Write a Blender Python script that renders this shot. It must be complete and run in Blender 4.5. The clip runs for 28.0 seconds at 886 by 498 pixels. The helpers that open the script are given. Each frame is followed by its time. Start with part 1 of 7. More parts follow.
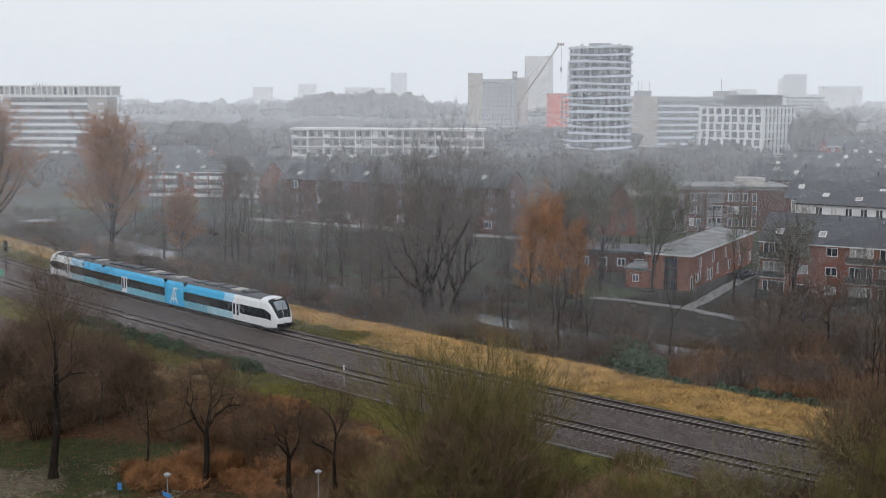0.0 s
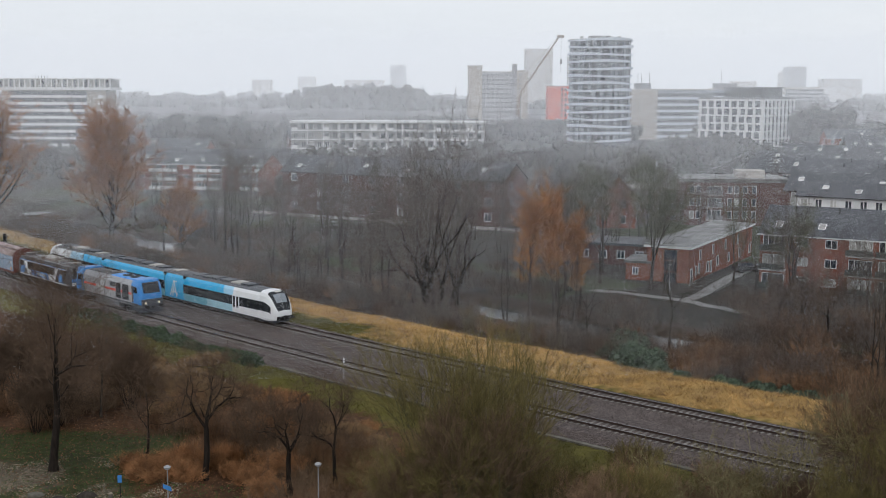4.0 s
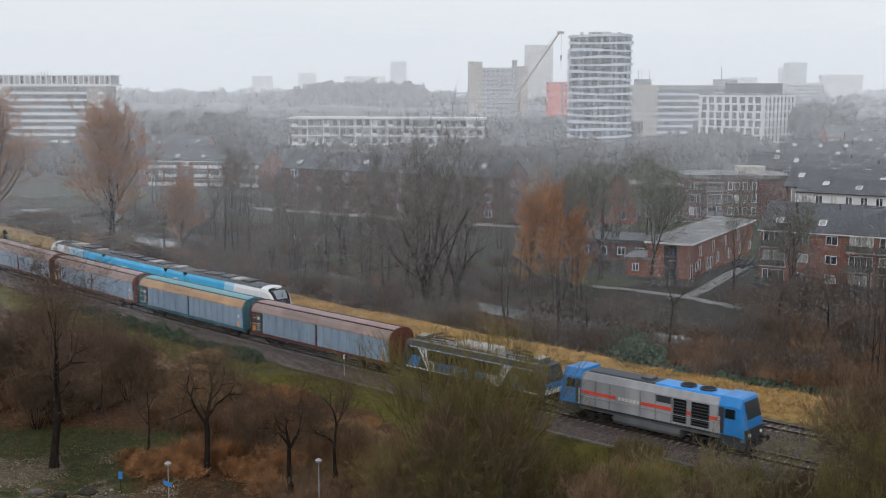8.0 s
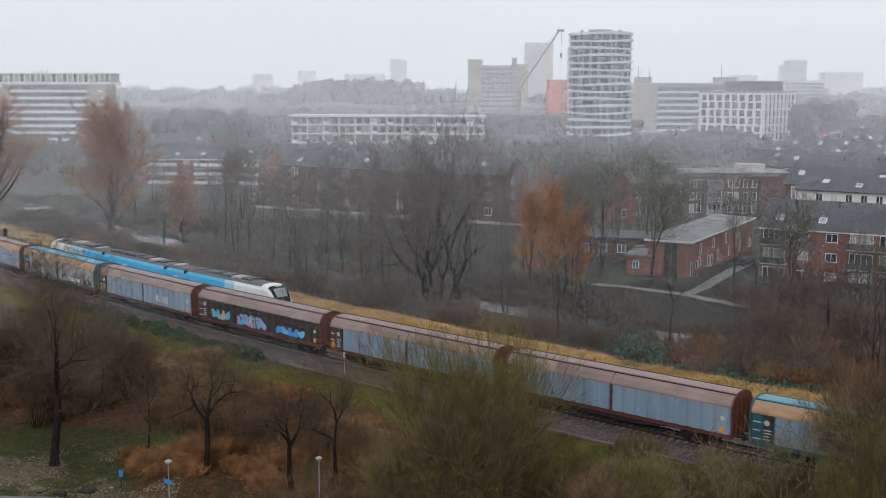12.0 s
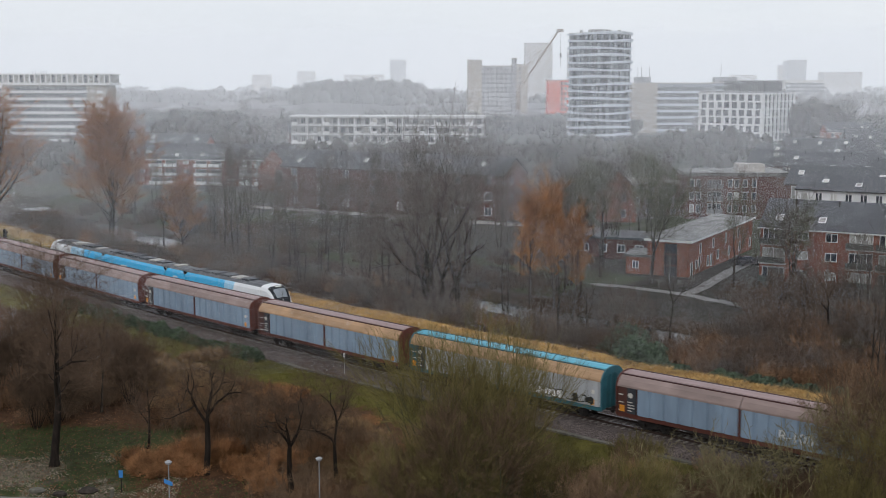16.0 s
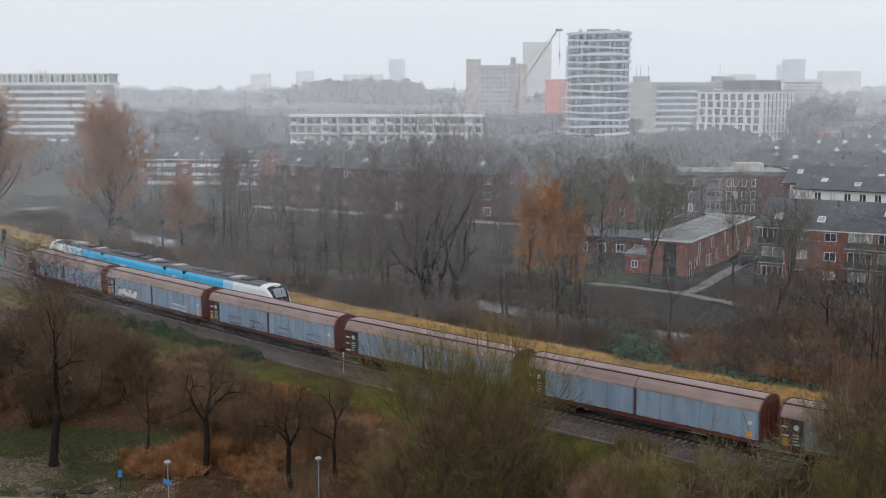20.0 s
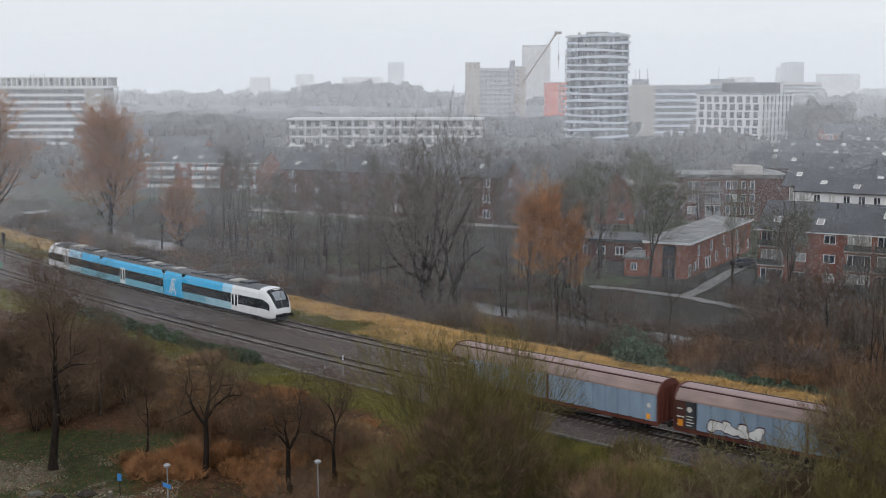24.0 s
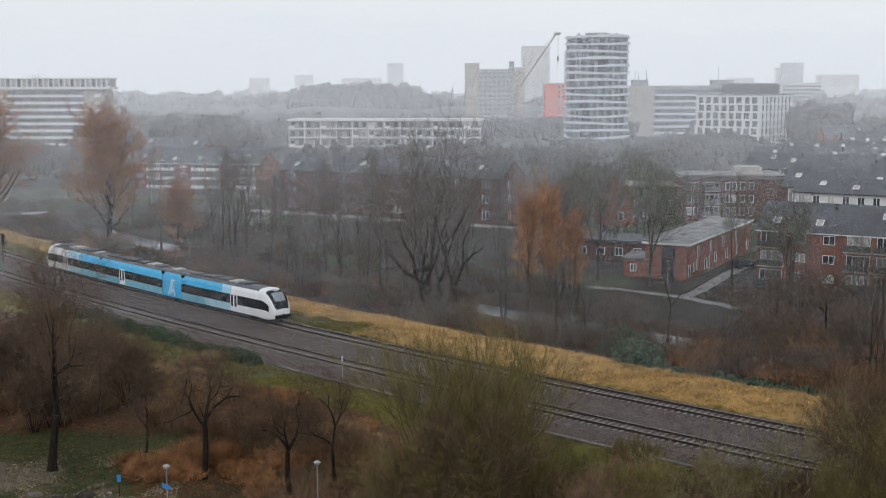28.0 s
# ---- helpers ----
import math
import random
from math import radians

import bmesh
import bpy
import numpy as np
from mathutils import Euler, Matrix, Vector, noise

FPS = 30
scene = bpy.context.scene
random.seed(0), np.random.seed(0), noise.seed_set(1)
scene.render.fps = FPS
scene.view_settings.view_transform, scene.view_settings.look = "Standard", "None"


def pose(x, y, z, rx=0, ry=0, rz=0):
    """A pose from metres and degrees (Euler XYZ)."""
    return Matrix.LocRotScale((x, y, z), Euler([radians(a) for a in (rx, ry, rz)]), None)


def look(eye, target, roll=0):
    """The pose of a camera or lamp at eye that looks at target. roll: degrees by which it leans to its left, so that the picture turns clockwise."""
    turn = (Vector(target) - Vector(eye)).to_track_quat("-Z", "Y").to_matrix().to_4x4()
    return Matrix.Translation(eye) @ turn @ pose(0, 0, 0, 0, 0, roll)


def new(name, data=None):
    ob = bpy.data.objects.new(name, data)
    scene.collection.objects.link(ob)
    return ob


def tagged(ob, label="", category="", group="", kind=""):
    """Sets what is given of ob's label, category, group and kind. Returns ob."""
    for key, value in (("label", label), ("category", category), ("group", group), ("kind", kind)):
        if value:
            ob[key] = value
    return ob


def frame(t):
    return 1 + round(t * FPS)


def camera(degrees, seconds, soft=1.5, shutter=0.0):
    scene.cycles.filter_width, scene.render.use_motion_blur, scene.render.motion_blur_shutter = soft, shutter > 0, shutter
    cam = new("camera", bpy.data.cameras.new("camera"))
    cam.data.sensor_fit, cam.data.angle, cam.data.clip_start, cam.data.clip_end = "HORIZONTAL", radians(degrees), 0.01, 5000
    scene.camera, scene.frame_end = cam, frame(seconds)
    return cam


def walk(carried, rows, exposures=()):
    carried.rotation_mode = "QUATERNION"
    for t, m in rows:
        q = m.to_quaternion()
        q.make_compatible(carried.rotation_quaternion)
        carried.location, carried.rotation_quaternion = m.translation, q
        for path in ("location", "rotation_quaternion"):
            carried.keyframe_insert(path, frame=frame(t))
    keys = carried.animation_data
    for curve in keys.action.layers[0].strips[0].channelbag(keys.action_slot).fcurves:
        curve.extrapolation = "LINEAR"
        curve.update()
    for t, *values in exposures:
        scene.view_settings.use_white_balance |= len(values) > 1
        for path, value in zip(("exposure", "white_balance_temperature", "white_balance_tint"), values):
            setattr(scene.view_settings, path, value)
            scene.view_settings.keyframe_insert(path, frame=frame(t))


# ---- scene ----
# World: the camera stands over the origin, z = 0 is the top of the rails, y runs away from the camera.
EYE_Z = 25.97
AIM = [(0, 0.024, 7.362, 0.192), (0.5, 0.025, 7.440, 0.192), (1, 0.027, 7.511, 0.190), (1.5, 0.028, 7.567, 0.191),
       (2, 0.028, 7.619, 0.194), (2.5, 0.026, 7.670, 0.187), (3, 0.015, 7.696, 0.171), (3.5, 0.004, 7.699, 0.160),
       (5.5, 0.012, 7.815, 0.186), (6, 0.014, 7.840, 0.159), (7, 0.016, 7.859, 0.145), (8, 0.020, 7.894, 0.126),
       (9, 0.016, 7.943, 0.145), (10, 0.026, 7.945, 0.107), (11, 0.028, 7.985, 0.114), (12, 0.024, 7.996, 0.094),
       (12.5, 0.017, 7.993, 0.100), (14.5, 0.038, 7.971, 0.019), (15, 0.026, 7.985, 0.046), (16, 0.014, 7.985, 0.009),
       (17, 0.008, 7.993, -0.003), (18, -0.027, 7.983, -0.008), (19, -0.029, 8.003, -0.016), (20, -0.031, 8.008, -0.030),
       (21, -0.041, 7.978, -0.030), (21.5, -0.044, 7.956, -0.055), (23.5, -0.069, 7.883, -0.085), (24, -0.064, 7.867, -0.096),
       (25, -0.059, 7.831, -0.126), (26, -0.065, 7.829, -0.128), (27, -0.085, 7.820, -0.120), (28, -0.094, 7.824, -0.102)]


def aim(yaw, pitch, roll):
    a, b = radians(yaw), radians(pitch)
    way = Vector((-math.sin(a) * math.cos(b), math.cos(a) * math.cos(b), -math.sin(b)))
    eye = Vector((0, 0, EYE_Z))
    return look(eye, eye + 100 * way, roll)


cam = camera(41.0, 28.0, soft=0.6, shutter=0.25)
walk(cam, [(t, aim(yaw, pitch, roll)) for t, yaw, pitch, roll in AIM], exposures=[(0, 0.0), (28, 0.0)])

# ---- daylight: a wet overcast winter sky ----
world = bpy.data.worlds.new("overcast_sky")
scene.world = world
world.use_nodes = True
wn, wl = world.node_tree.nodes, world.node_tree.links
wn.clear()
sky = wn.new("ShaderNodeTexSky")
sky.sky_type, sky.sun_disc = "NISHITA", False
sky.sun_elevation, sky.sun_rotation = radians(22), radians(200)
coord = wn.new("ShaderNodeTexCoord")
cloud = wn.new("ShaderNodeTexNoise")
cloud.inputs["Scale"].default_value, cloud.inputs["Detail"].default_value = 1.6, 4
stretch = wn.new("ShaderNodeMapping")
stretch.inputs["Scale"].default_value = (1, 1, 5)
wl.new(coord.outputs["Generated"], stretch.inputs["Vector"])
wl.new(stretch.outputs["Vector"], cloud.inputs["Vector"])
deck = wn.new("ShaderNodeValToRGB")
deck.color_ramp.elements[0].position, deck.color_ramp.elements[0].color = 0.3, (0.80, 0.855, 0.94, 1)
deck.color_ramp.elements[1].position, deck.color_ramp.elements[1].color = 0.7, (0.925, 0.96, 1.02, 1)
wl.new(cloud.outputs["Fac"], deck.inputs["Fac"])
lift = wn.new("ShaderNodeVectorMath")
lift.operation = "SCALE"
lift.inputs["Scale"].default_value = 9.0
wl.new(deck.outputs["Color"], lift.inputs[0])
mixer = wn.new("ShaderNodeMix")
mixer.data_type = "RGBA"
mixer.inputs["Factor"].default_value = 0.93
wl.new(sky.outputs["Color"], mixer.inputs["A"])
wl.new(lift.outputs["Vector"], mixer.inputs["B"])
back = wn.new("ShaderNodeBackground")
back.inputs["Strength"].default_value = 0.1
wl.new(mixer.outputs["Result"], back.inputs["Color"])
wout = wn.new("ShaderNodeOutputWorld")
wl.new(back.outputs["Background"], wout.inputs["Surface"])

sun_data = bpy.data.lights.new("sun", "SUN")
sun_data.energy, sun_data.angle, sun_data.color = 0.6, radians(40), (1.0, 0.96, 0.9)
sun_lamp = new("sun", sun_data)
sun_lamp.matrix_world = look((-60, -120, 150), (0, 120, 0))

# ---- materials ----
def M(name, col, rough=0.7, metal=0.0, var=0.18, scale=2.0, bump=0.15, col2=None, big=0.25, stretch=(1, 1, 1), world_space=False,
      pieces=0.0, depth=0.02, tint=False, island=0.0, spec=0.35):
    """A node material: two scales of noise on the colour, noise on the roughness, fine relief."""
    m = bpy.data.materials.new(name)
    m.use_nodes = True
    n, l = m.node_tree.nodes, m.node_tree.links
    bsdf = n["Principled BSDF"]
    bsdf.inputs["Metallic"].default_value = metal
    bsdf.inputs["Specular IOR Level"].default_value = spec if rough < 0.7 or metal else 0.15
    if world_space:
        src = n.new("ShaderNodeNewGeometry").outputs["Position"]
    else:
        src = n.new("ShaderNodeTexCoord").outputs["Object"]
    mp = n.new("ShaderNodeMapping")
    mp.inputs["Scale"].default_value = stretch
    l.new(src, mp.inputs["Vector"])
    fine, wide = n.new("ShaderNodeTexNoise"), n.new("ShaderNodeTexNoise")
    fine.inputs["Scale"].default_value, fine.inputs["Detail"].default_value = scale, 8
    wide.inputs["Scale"].default_value, wide.inputs["Detail"].default_value = scale * 0.12, 4
    l.new(mp.outputs["Vector"], fine.inputs["Vector"])
    l.new(mp.outputs["Vector"], wide.inputs["Vector"])
    ramp = n.new("ShaderNodeValToRGB")
    lo = [c * (1 - var) for c in col]
    hi = [min(1, c * (1 + var)) for c in (col2 or col)]
    ramp.color_ramp.elements[0].position, ramp.color_ramp.elements[0].color = 0.32, (*lo, 1)
    ramp.color_ramp.elements[1].position, ramp.color_ramp.elements[1].color = 0.68, (*hi, 1)
    l.new(fine.outputs["Fac"], ramp.inputs["Fac"])
    out = ramp.outputs["Color"]
    if tint:
        att = n.new("ShaderNodeAttribute")
        att.attribute_name = "tint"
        mul = n.new("ShaderNodeMix")
        mul.data_type, mul.blend_type = "RGBA", "MULTIPLY"
        mul.inputs["Factor"].default_value = 1
        l.new(out, mul.inputs["A"])
        l.new(att.outputs["Color"], mul.inputs["B"])
        out = mul.outputs["Result"]
    shade = n.new("ShaderNodeMapRange")
    shade.inputs["From Min"].default_value, shade.inputs["From Max"].default_value = 0.3, 0.7
    shade.inputs["To Min"].default_value, shade.inputs["To Max"].default_value = 1 - big, 1 + big
    l.new(wide.outputs["Fac"], shade.inputs["Value"])
    value = shade.outputs["Result"]
    for amount, socket in ((pieces, "Random"), (island, "Random Per Island")):
        if amount:
            info = n.new("ShaderNodeObjectInfo" if socket == "Random" else "ShaderNodeNewGeometry")
            rnd = n.new("ShaderNodeMapRange")
            rnd.inputs["To Min"].default_value, rnd.inputs["To Max"].default_value = 1 - amount, 1 + amount
            l.new(info.outputs[socket], rnd.inputs["Value"])
            both = n.new("ShaderNodeMath")
            both.operation = "MULTIPLY"
            l.new(value, both.inputs[0])
            l.new(rnd.outputs["Result"], both.inputs[1])
            value = both.outputs["Value"]
    hsv = n.new("ShaderNodeHueSaturation")
    l.new(value, hsv.inputs["Value"])
    l.new(out, hsv.inputs["Color"])
    l.new(hsv.outputs["Color"], bsdf.inputs["Base Color"])
    rr = n.new("ShaderNodeMapRange")
    rr.inputs["To Min"].default_value, rr.inputs["To Max"].default_value = max(0.03, rough - 0.12), min(1, rough + 0.12)
    l.new(wide.outputs["Fac"], rr.inputs["Value"])
    l.new(rr.outputs["Result"], bsdf.inputs["Roughness"])
    if bump:
        bp = n.new("ShaderNodeBump")
        bp.inputs["Strength"].default_value, bp.inputs["Distance"].default_value = bump, depth
        l.new(fine.outputs["Fac"], bp.inputs["Height"])
        l.new(bp.outputs["Normal"], bsdf.inputs["Normal"])
    return m


def glass(name, col, rough=0.08):
    m = M(name, col, rough, 0, 0.3, 0.6, 0, big=0.3, pieces=0.35)
    return m


mat_ground = M("wet_ground", (0.85, 0.85, 0.85), 0.85, var=0.35, scale=1.4, bump=0.6, col2=(1, 1, 1), big=0.3, world_space=True, depth=0.15, tint=True)
mat_ballast = M("ballast_stone", (0.060, 0.045, 0.040), 0.8, var=0.55, scale=9, bump=1.0, col2=(0.128, 0.104, 0.096), big=0.22, world_space=True, depth=0.1)
mat_stone = M("loose_stone", (0.072, 0.059, 0.054), 0.75, var=0.3, scale=6, bump=0.3, big=0.2, island=0.45)
mat_rail = M("worn_rail_steel", (0.045, 0.028, 0.022), 0.7, 0.1, 0.2, 3, 0.1)
mat_rail_head = M("polished_rail_head", (0.32, 0.31, 0.31), 0.25, 0.9, 0.1, 3, 0)
mat_sleeper = M("concrete_sleeper", (0.215, 0.195, 0.178), 0.8, var=0.25, scale=5, bump=0.3, pieces=0.25)
mat_path = M("wet_paving", (0.16, 0.15, 0.145), 0.45, var=0.2, scale=2.5, bump=0.2, world_space=True)
mat_asphalt = M("wet_asphalt", (0.06, 0.06, 0.065), 0.4, var=0.25, scale=3, bump=0.2, world_space=True)
mat_bark = M("wet_bark", (0.020, 0.015, 0.012), 0.85, var=0.4, scale=5, bump=0.8, big=0.3, stretch=(1, 1, 0.25), depth=0.04)
mat_bark_grey = M("grey_bark", (0.075, 0.065, 0.057), 0.85, var=0.35, scale=5, bump=0.7, stretch=(1, 1, 0.25), depth=0.04)
mat_bark_green = M("mossy_bark", (0.085, 0.085, 0.050), 0.85, var=0.4, scale=4, bump=0.7, stretch=(1, 1, 0.3), depth=0.04)
mat_twig = M("brown_twigs", (0.105, 0.070, 0.047), 0.8, var=0.3, scale=0.8, bump=0, island=0.3, pieces=0.15)
mat_twig_grey = M("grey_twigs", (0.130, 0.108, 0.092), 0.8, var=0.3, scale=0.8, bump=0, island=0.3, pieces=0.15)
mat_twig_moss = M("greenish_grey_twigs", (0.135, 0.138, 0.092), 0.8, var=0.3, scale=0.8, bump=0, island=0.3, pieces=0.15)
mat_twig_orange = M("golden_willow_twigs", (0.42, 0.19, 0.060), 0.75, var=0.3, scale=0.8, bump=0, island=0.3, pieces=0.1)
mat_twig_rust = M("rusty_willow_twigs", (0.34, 0.152, 0.058), 0.75, var=0.3, scale=0.8, bump=0, island=0.3, pieces=0.1)
mat_twig_olive = M("olive_willow_twigs", (0.158, 0.130, 0.050), 0.8, var=0.35, scale=0.7, bump=0, island=0.35, pieces=0.15)
mat_twig_red = M("russet_brush", (0.240, 0.138, 0.077), 0.8, var=0.35, scale=0.7, bump=0, island=0.35, pieces=0.25)
mat_twig_umber = M("umber_brush", (0.185, 0.122, 0.077), 0.8, var=0.35, scale=0.7, bump=0, island=0.35, pieces=0.3)
mat_twig_lichen = M("lichen_twigs", (0.215, 0.185, 0.098), 0.8, var=0.35, scale=0.9, bump=0, island=0.2, pieces=0.15)
mat_straw_dull = M("bleached_dead_grass", (0.30, 0.20, 0.11), 0.9, var=0.3, scale=0.8, bump=0, island=0.35)
mat_rust_leaf = M("rusty_bracken", (0.33, 0.168, 0.078), 0.85, var=0.4, scale=1.0, bump=0, island=0.4)
mat_ivy = M("dark_green_ivy", (0.040, 0.065, 0.028), 0.6, var=0.4, scale=1.2, bump=0, island=0.4)
mat_laurel = M("grey_green_laurel", (0.062, 0.088, 0.055), 0.5, var=0.35, scale=0.8, bump=0, island=0.4)
mat_straw = M("dry_yellow_grass", (0.55, 0.355, 0.145), 0.9, var=0.3, scale=0.3, bump=0, island=0.35, world_space=True)
mat_grass = M("wet_green_grass", (0.10, 0.095, 0.020), 0.8, var=0.35, scale=0.4, bump=0, island=0.35, world_space=True)
mat_water = M("still_canal_water", (0.05, 0.055, 0.055), 0.05, var=0.2, scale=0.3, bump=0.05, world_space=True)
# near-white colour of the strips that imitate haze over things further off
mat_haze_strips = M("pale_haze_strips", (0.93, 0.955, 1.0), 1.0, var=0.01, scale=0.02, bump=0, big=0.0, world_space=True)
mat_brick = M("red_brick", (0.255, 0.10, 0.068), 0.85, var=0.3, scale=3, bump=0.4, big=0.2)
mat_brick_dark = M("brown_brick", (0.115, 0.058, 0.048), 0.85, var=0.3, scale=3, bump=0.4, big=0.2)
mat_roof_tile = M("dark_grey_roof_tiles", (0.060, 0.063, 0.072), 0.55, var=0.3, scale=2, bump=0.3, big=0.2)
mat_roof_flat = M("weathered_flat_roof", (0.080, 0.076, 0.072), 0.45, var=0.5, scale=0.45, bump=0.2, col2=(0.155, 0.15, 0.143), big=0.4)
mat_white = M("white_painted_wood", (0.78, 0.78, 0.77), 0.5, var=0.06, scale=2, bump=0.05, big=0.08)
mat_concrete = M("pale_concrete", (0.48, 0.45, 0.42), 0.8, var=0.15, scale=1.2, bump=0.2, big=0.15)
mat_concrete_white = M("white_concrete_band", (0.74, 0.74, 0.74), 0.7, var=0.08, scale=1.2, bump=0.1, big=0.1)
mat_concrete_grey = M("grey_concrete", (0.26, 0.26, 0.27), 0.8, var=0.15, scale=1.2, bump=0.2, big=0.15)
mat_orange_wall = M("orange_facade", (0.72, 0.12, 0.05), 0.7, var=0.1, scale=1, bump=0.05, big=0.1)
mat_tower_panel = M("blue_grey_facade_panel", (0.215, 0.245, 0.285), 0.6, var=0.1, scale=0.6, bump=0.05, big=0.12)
mat_tower_band = M("blue_white_balcony_band", (0.60, 0.645, 0.71), 0.6, var=0.06, scale=0.8, bump=0.05, big=0.1)
mat_beige = M("weathered_beige_render", (0.40, 0.355, 0.30), 0.8, var=0.12, scale=0.8, bump=0.15, big=0.15)
mat_balcony = M("dark_green_balcony_panel", (0.055, 0.065, 0.060), 0.5, var=0.15, scale=1, bump=0.05)
mat_far = M("misty_far_wall", (0.17, 0.165, 0.17), 0.8, var=0.1, scale=0.3, bump=0)
mat_wood_far = M("far_winter_woods", (0.075, 0.072, 0.066), 0.95, var=0.4, scale=0.25, bump=0, big=0.3, world_space=True)
mat_glass = glass("dark_window_glass", (0.028, 0.036, 0.05), 0.25)
mat_curtain = M("pale_curtain", (0.45, 0.44, 0.42), 0.8, var=0.2, scale=3, bump=0.1, stretch=(6, 6, 1), pieces=0.5)
mat_black = M("black_rubber", (0.012, 0.012, 0.013), 0.7, var=0.2, scale=4, bump=0.1)
mat_grime = M("grimy_underframe", (0.030, 0.027, 0.026), 0.75, var=0.35, scale=2, bump=0.3)
mat_steel = M("galvanised_steel", (0.42, 0.43, 0.44), 0.45, 0.5, 0.15, 3, 0.1)
mat_signblue = M("blue_sign_enamel", (0.05, 0.22, 0.55), 0.4, var=0.05, scale=2, bump=0)
mat_edging = M("mossy_concrete_edging", (0.15, 0.14, 0.115), 0.8, var=0.3, scale=2, bump=0.3, world_space=True)
mat_leaf_pale = M("pale_fallen_leaves", (0.30, 0.25, 0.19), 0.7, var=0.3, scale=0.8, bump=0, island=0.4)
mat_leaf_brown = M("brown_fallen_leaves", (0.15, 0.075, 0.04), 0.75, var=0.4, scale=0.4, bump=0, island=0.5)
mat_lawn = M("wet_lawn_blades", (0.055, 0.085, 0.025), 0.7, var=0.3, scale=0.4, bump=0, island=0.4)
mat_concrete_mid = M("weathered_mid_grey_concrete", (0.36, 0.36, 0.37), 0.8, var=0.15, scale=1.2, bump=0.2, big=0.15)
mat_crane = M("dull_ochre_crane_paint", (0.20, 0.13, 0.075), 0.6, var=0.15, scale=1, bump=0)
mat_bark_dull = M("dull_grey_brown_bark", (0.045, 0.037, 0.031), 0.85, var=0.35, scale=5, bump=0.7, stretch=(1, 1, 0.25), depth=0.04)

# ---- mesh helpers ----
class Geo:
    def __init__(self):
        self.v, self.f = [], []

    def add(self, verts, faces):
        k = len(self.v)
        self.v.extend(tuple(p) for p in verts)
        self.f.extend(tuple(k + i for i in f) for f in faces)
        return self

    def box(self, x0, x1, y0, y1, z0, z1):
        return self.add([(x0, y0, z0), (x1, y0, z0), (x1, y1, z0), (x0, y1, z0), (x0, y0, z1), (x1, y0, z1), (x1, y1, z1), (x0, y1, z1)],
                        [(3, 2, 1, 0), (4, 5, 6, 7), (0, 1, 5, 4), (1, 2, 6, 5), (2, 3, 7, 6), (3, 0, 4, 7)])

    def slab(self, p, a, b, c):
        """A box from a corner and three edge vectors (right-handed)."""
        p, a, b, c = (Vector(q) for q in (p, a, b, c))
        return self.add([p, p + a, p + a + b, p + b, p + c, p + a + c, p + a + b + c, p + b + c],
                        [(3, 2, 1, 0), (4, 5, 6, 7), (0, 1, 5, 4), (1, 2, 6, 5), (2, 3, 7, 6), (3, 0, 4, 7)])

    def loft(self, rings, caps=True, closed=True):
        n = len(rings[0])
        k = len(self.v)
        for r in rings:
            self.v.extend(tuple(p) for p in r)
        m = n if closed else n - 1
        for i in range(len(rings) - 1):
            for j in range(m):
                a, b = k + i * n + j, k + i * n + (j + 1) % n
                self.f.append((a, b, b + n, a + n))
        if caps and closed:
            self.f.append(tuple(k + j for j in reversed(range(n))))
            self.f.append(tuple(k + (len(rings) - 1) * n + j for j in range(n)))
        return self

    def prism(self, profile, x0, x1):
        """A closed (y, z) outline, counter-clockwise seen from +x, drawn out along x."""
        return self.loft([[(x0, y, z) for y, z in profile], [(x1, y, z) for y, z in profile]])

    def tube(self, p0, p1, r0, r1, n=6, caps=True):
        p0, p1 = Vector(p0), Vector(p1)
        d = (p1 - p0).normalized()
        a = d.orthogonal().normalized()
        b = d.cross(a)
        ring = lambda p, r: [p + r * (a * math.cos(t) + b * math.sin(t)) for t in (2 * math.pi * i / n for i in range(n))]
        return self.loft([ring(p0, r0), ring(p1, r1)], caps)

    def mesh(self, name, mat=None, smooth=False):
        me = bpy.data.meshes.new(name)
        me.from_pydata(self.v, [], self.f)
        if mat:
            me.materials.append(mat)
        if smooth:
            me.shade_smooth()
        return me


def part(name, geo, mat, parent=None, label="", m=None, bevel=0.0, smooth=False):
    """Links a Geo (or a mesh) as one object, under parent if there is one."""
    me = geo.mesh(name, mat, smooth) if isinstance(geo, Geo) else geo
    ob = new(name, me)
    if parent:
        ob.parent = parent
    if m is not None:
        ob.matrix_basis = m
    if label:
        ob["label"] = label
    if bevel:
        mod = ob.modifiers.new("edge", "BEVEL")
        mod.width, mod.segments, mod.limit_method = bevel, 2, "ANGLE"
    return ob


def empty(name, label, category, m=None, group="", kind=""):
    ob = new(name)
    if m is not None:
        ob.matrix_basis = m
    return tagged(ob, label, category, group, kind)


# ---- the line of the railway: one long arc; s runs along the near track, q to its far side ----
ARC_X, ARC_Y, ARC_H, ARC_K = -23.30, 124.10, -0.78555, 0.00121
ARC_R = 1 / ARC_K
ARC_C = (ARC_X - ARC_R * math.sin(ARC_H), ARC_Y + ARC_R * math.cos(ARC_H))
FAR_TRACK = 7.54


def rail(s, q=0.0, z=0.0):
    a = ARC_H + ARC_K * s
    return Vector((ARC_C[0] + (ARC_R - q) * math.sin(a), ARC_C[1] - (ARC_R - q) * math.cos(a), z))


def rail_pose(s, q=0.0, z=0.0):
    p = rail(s, q, z)
    return pose(p.x, p.y, p.z, 0, 0, math.degrees(ARC_H + ARC_K * s))


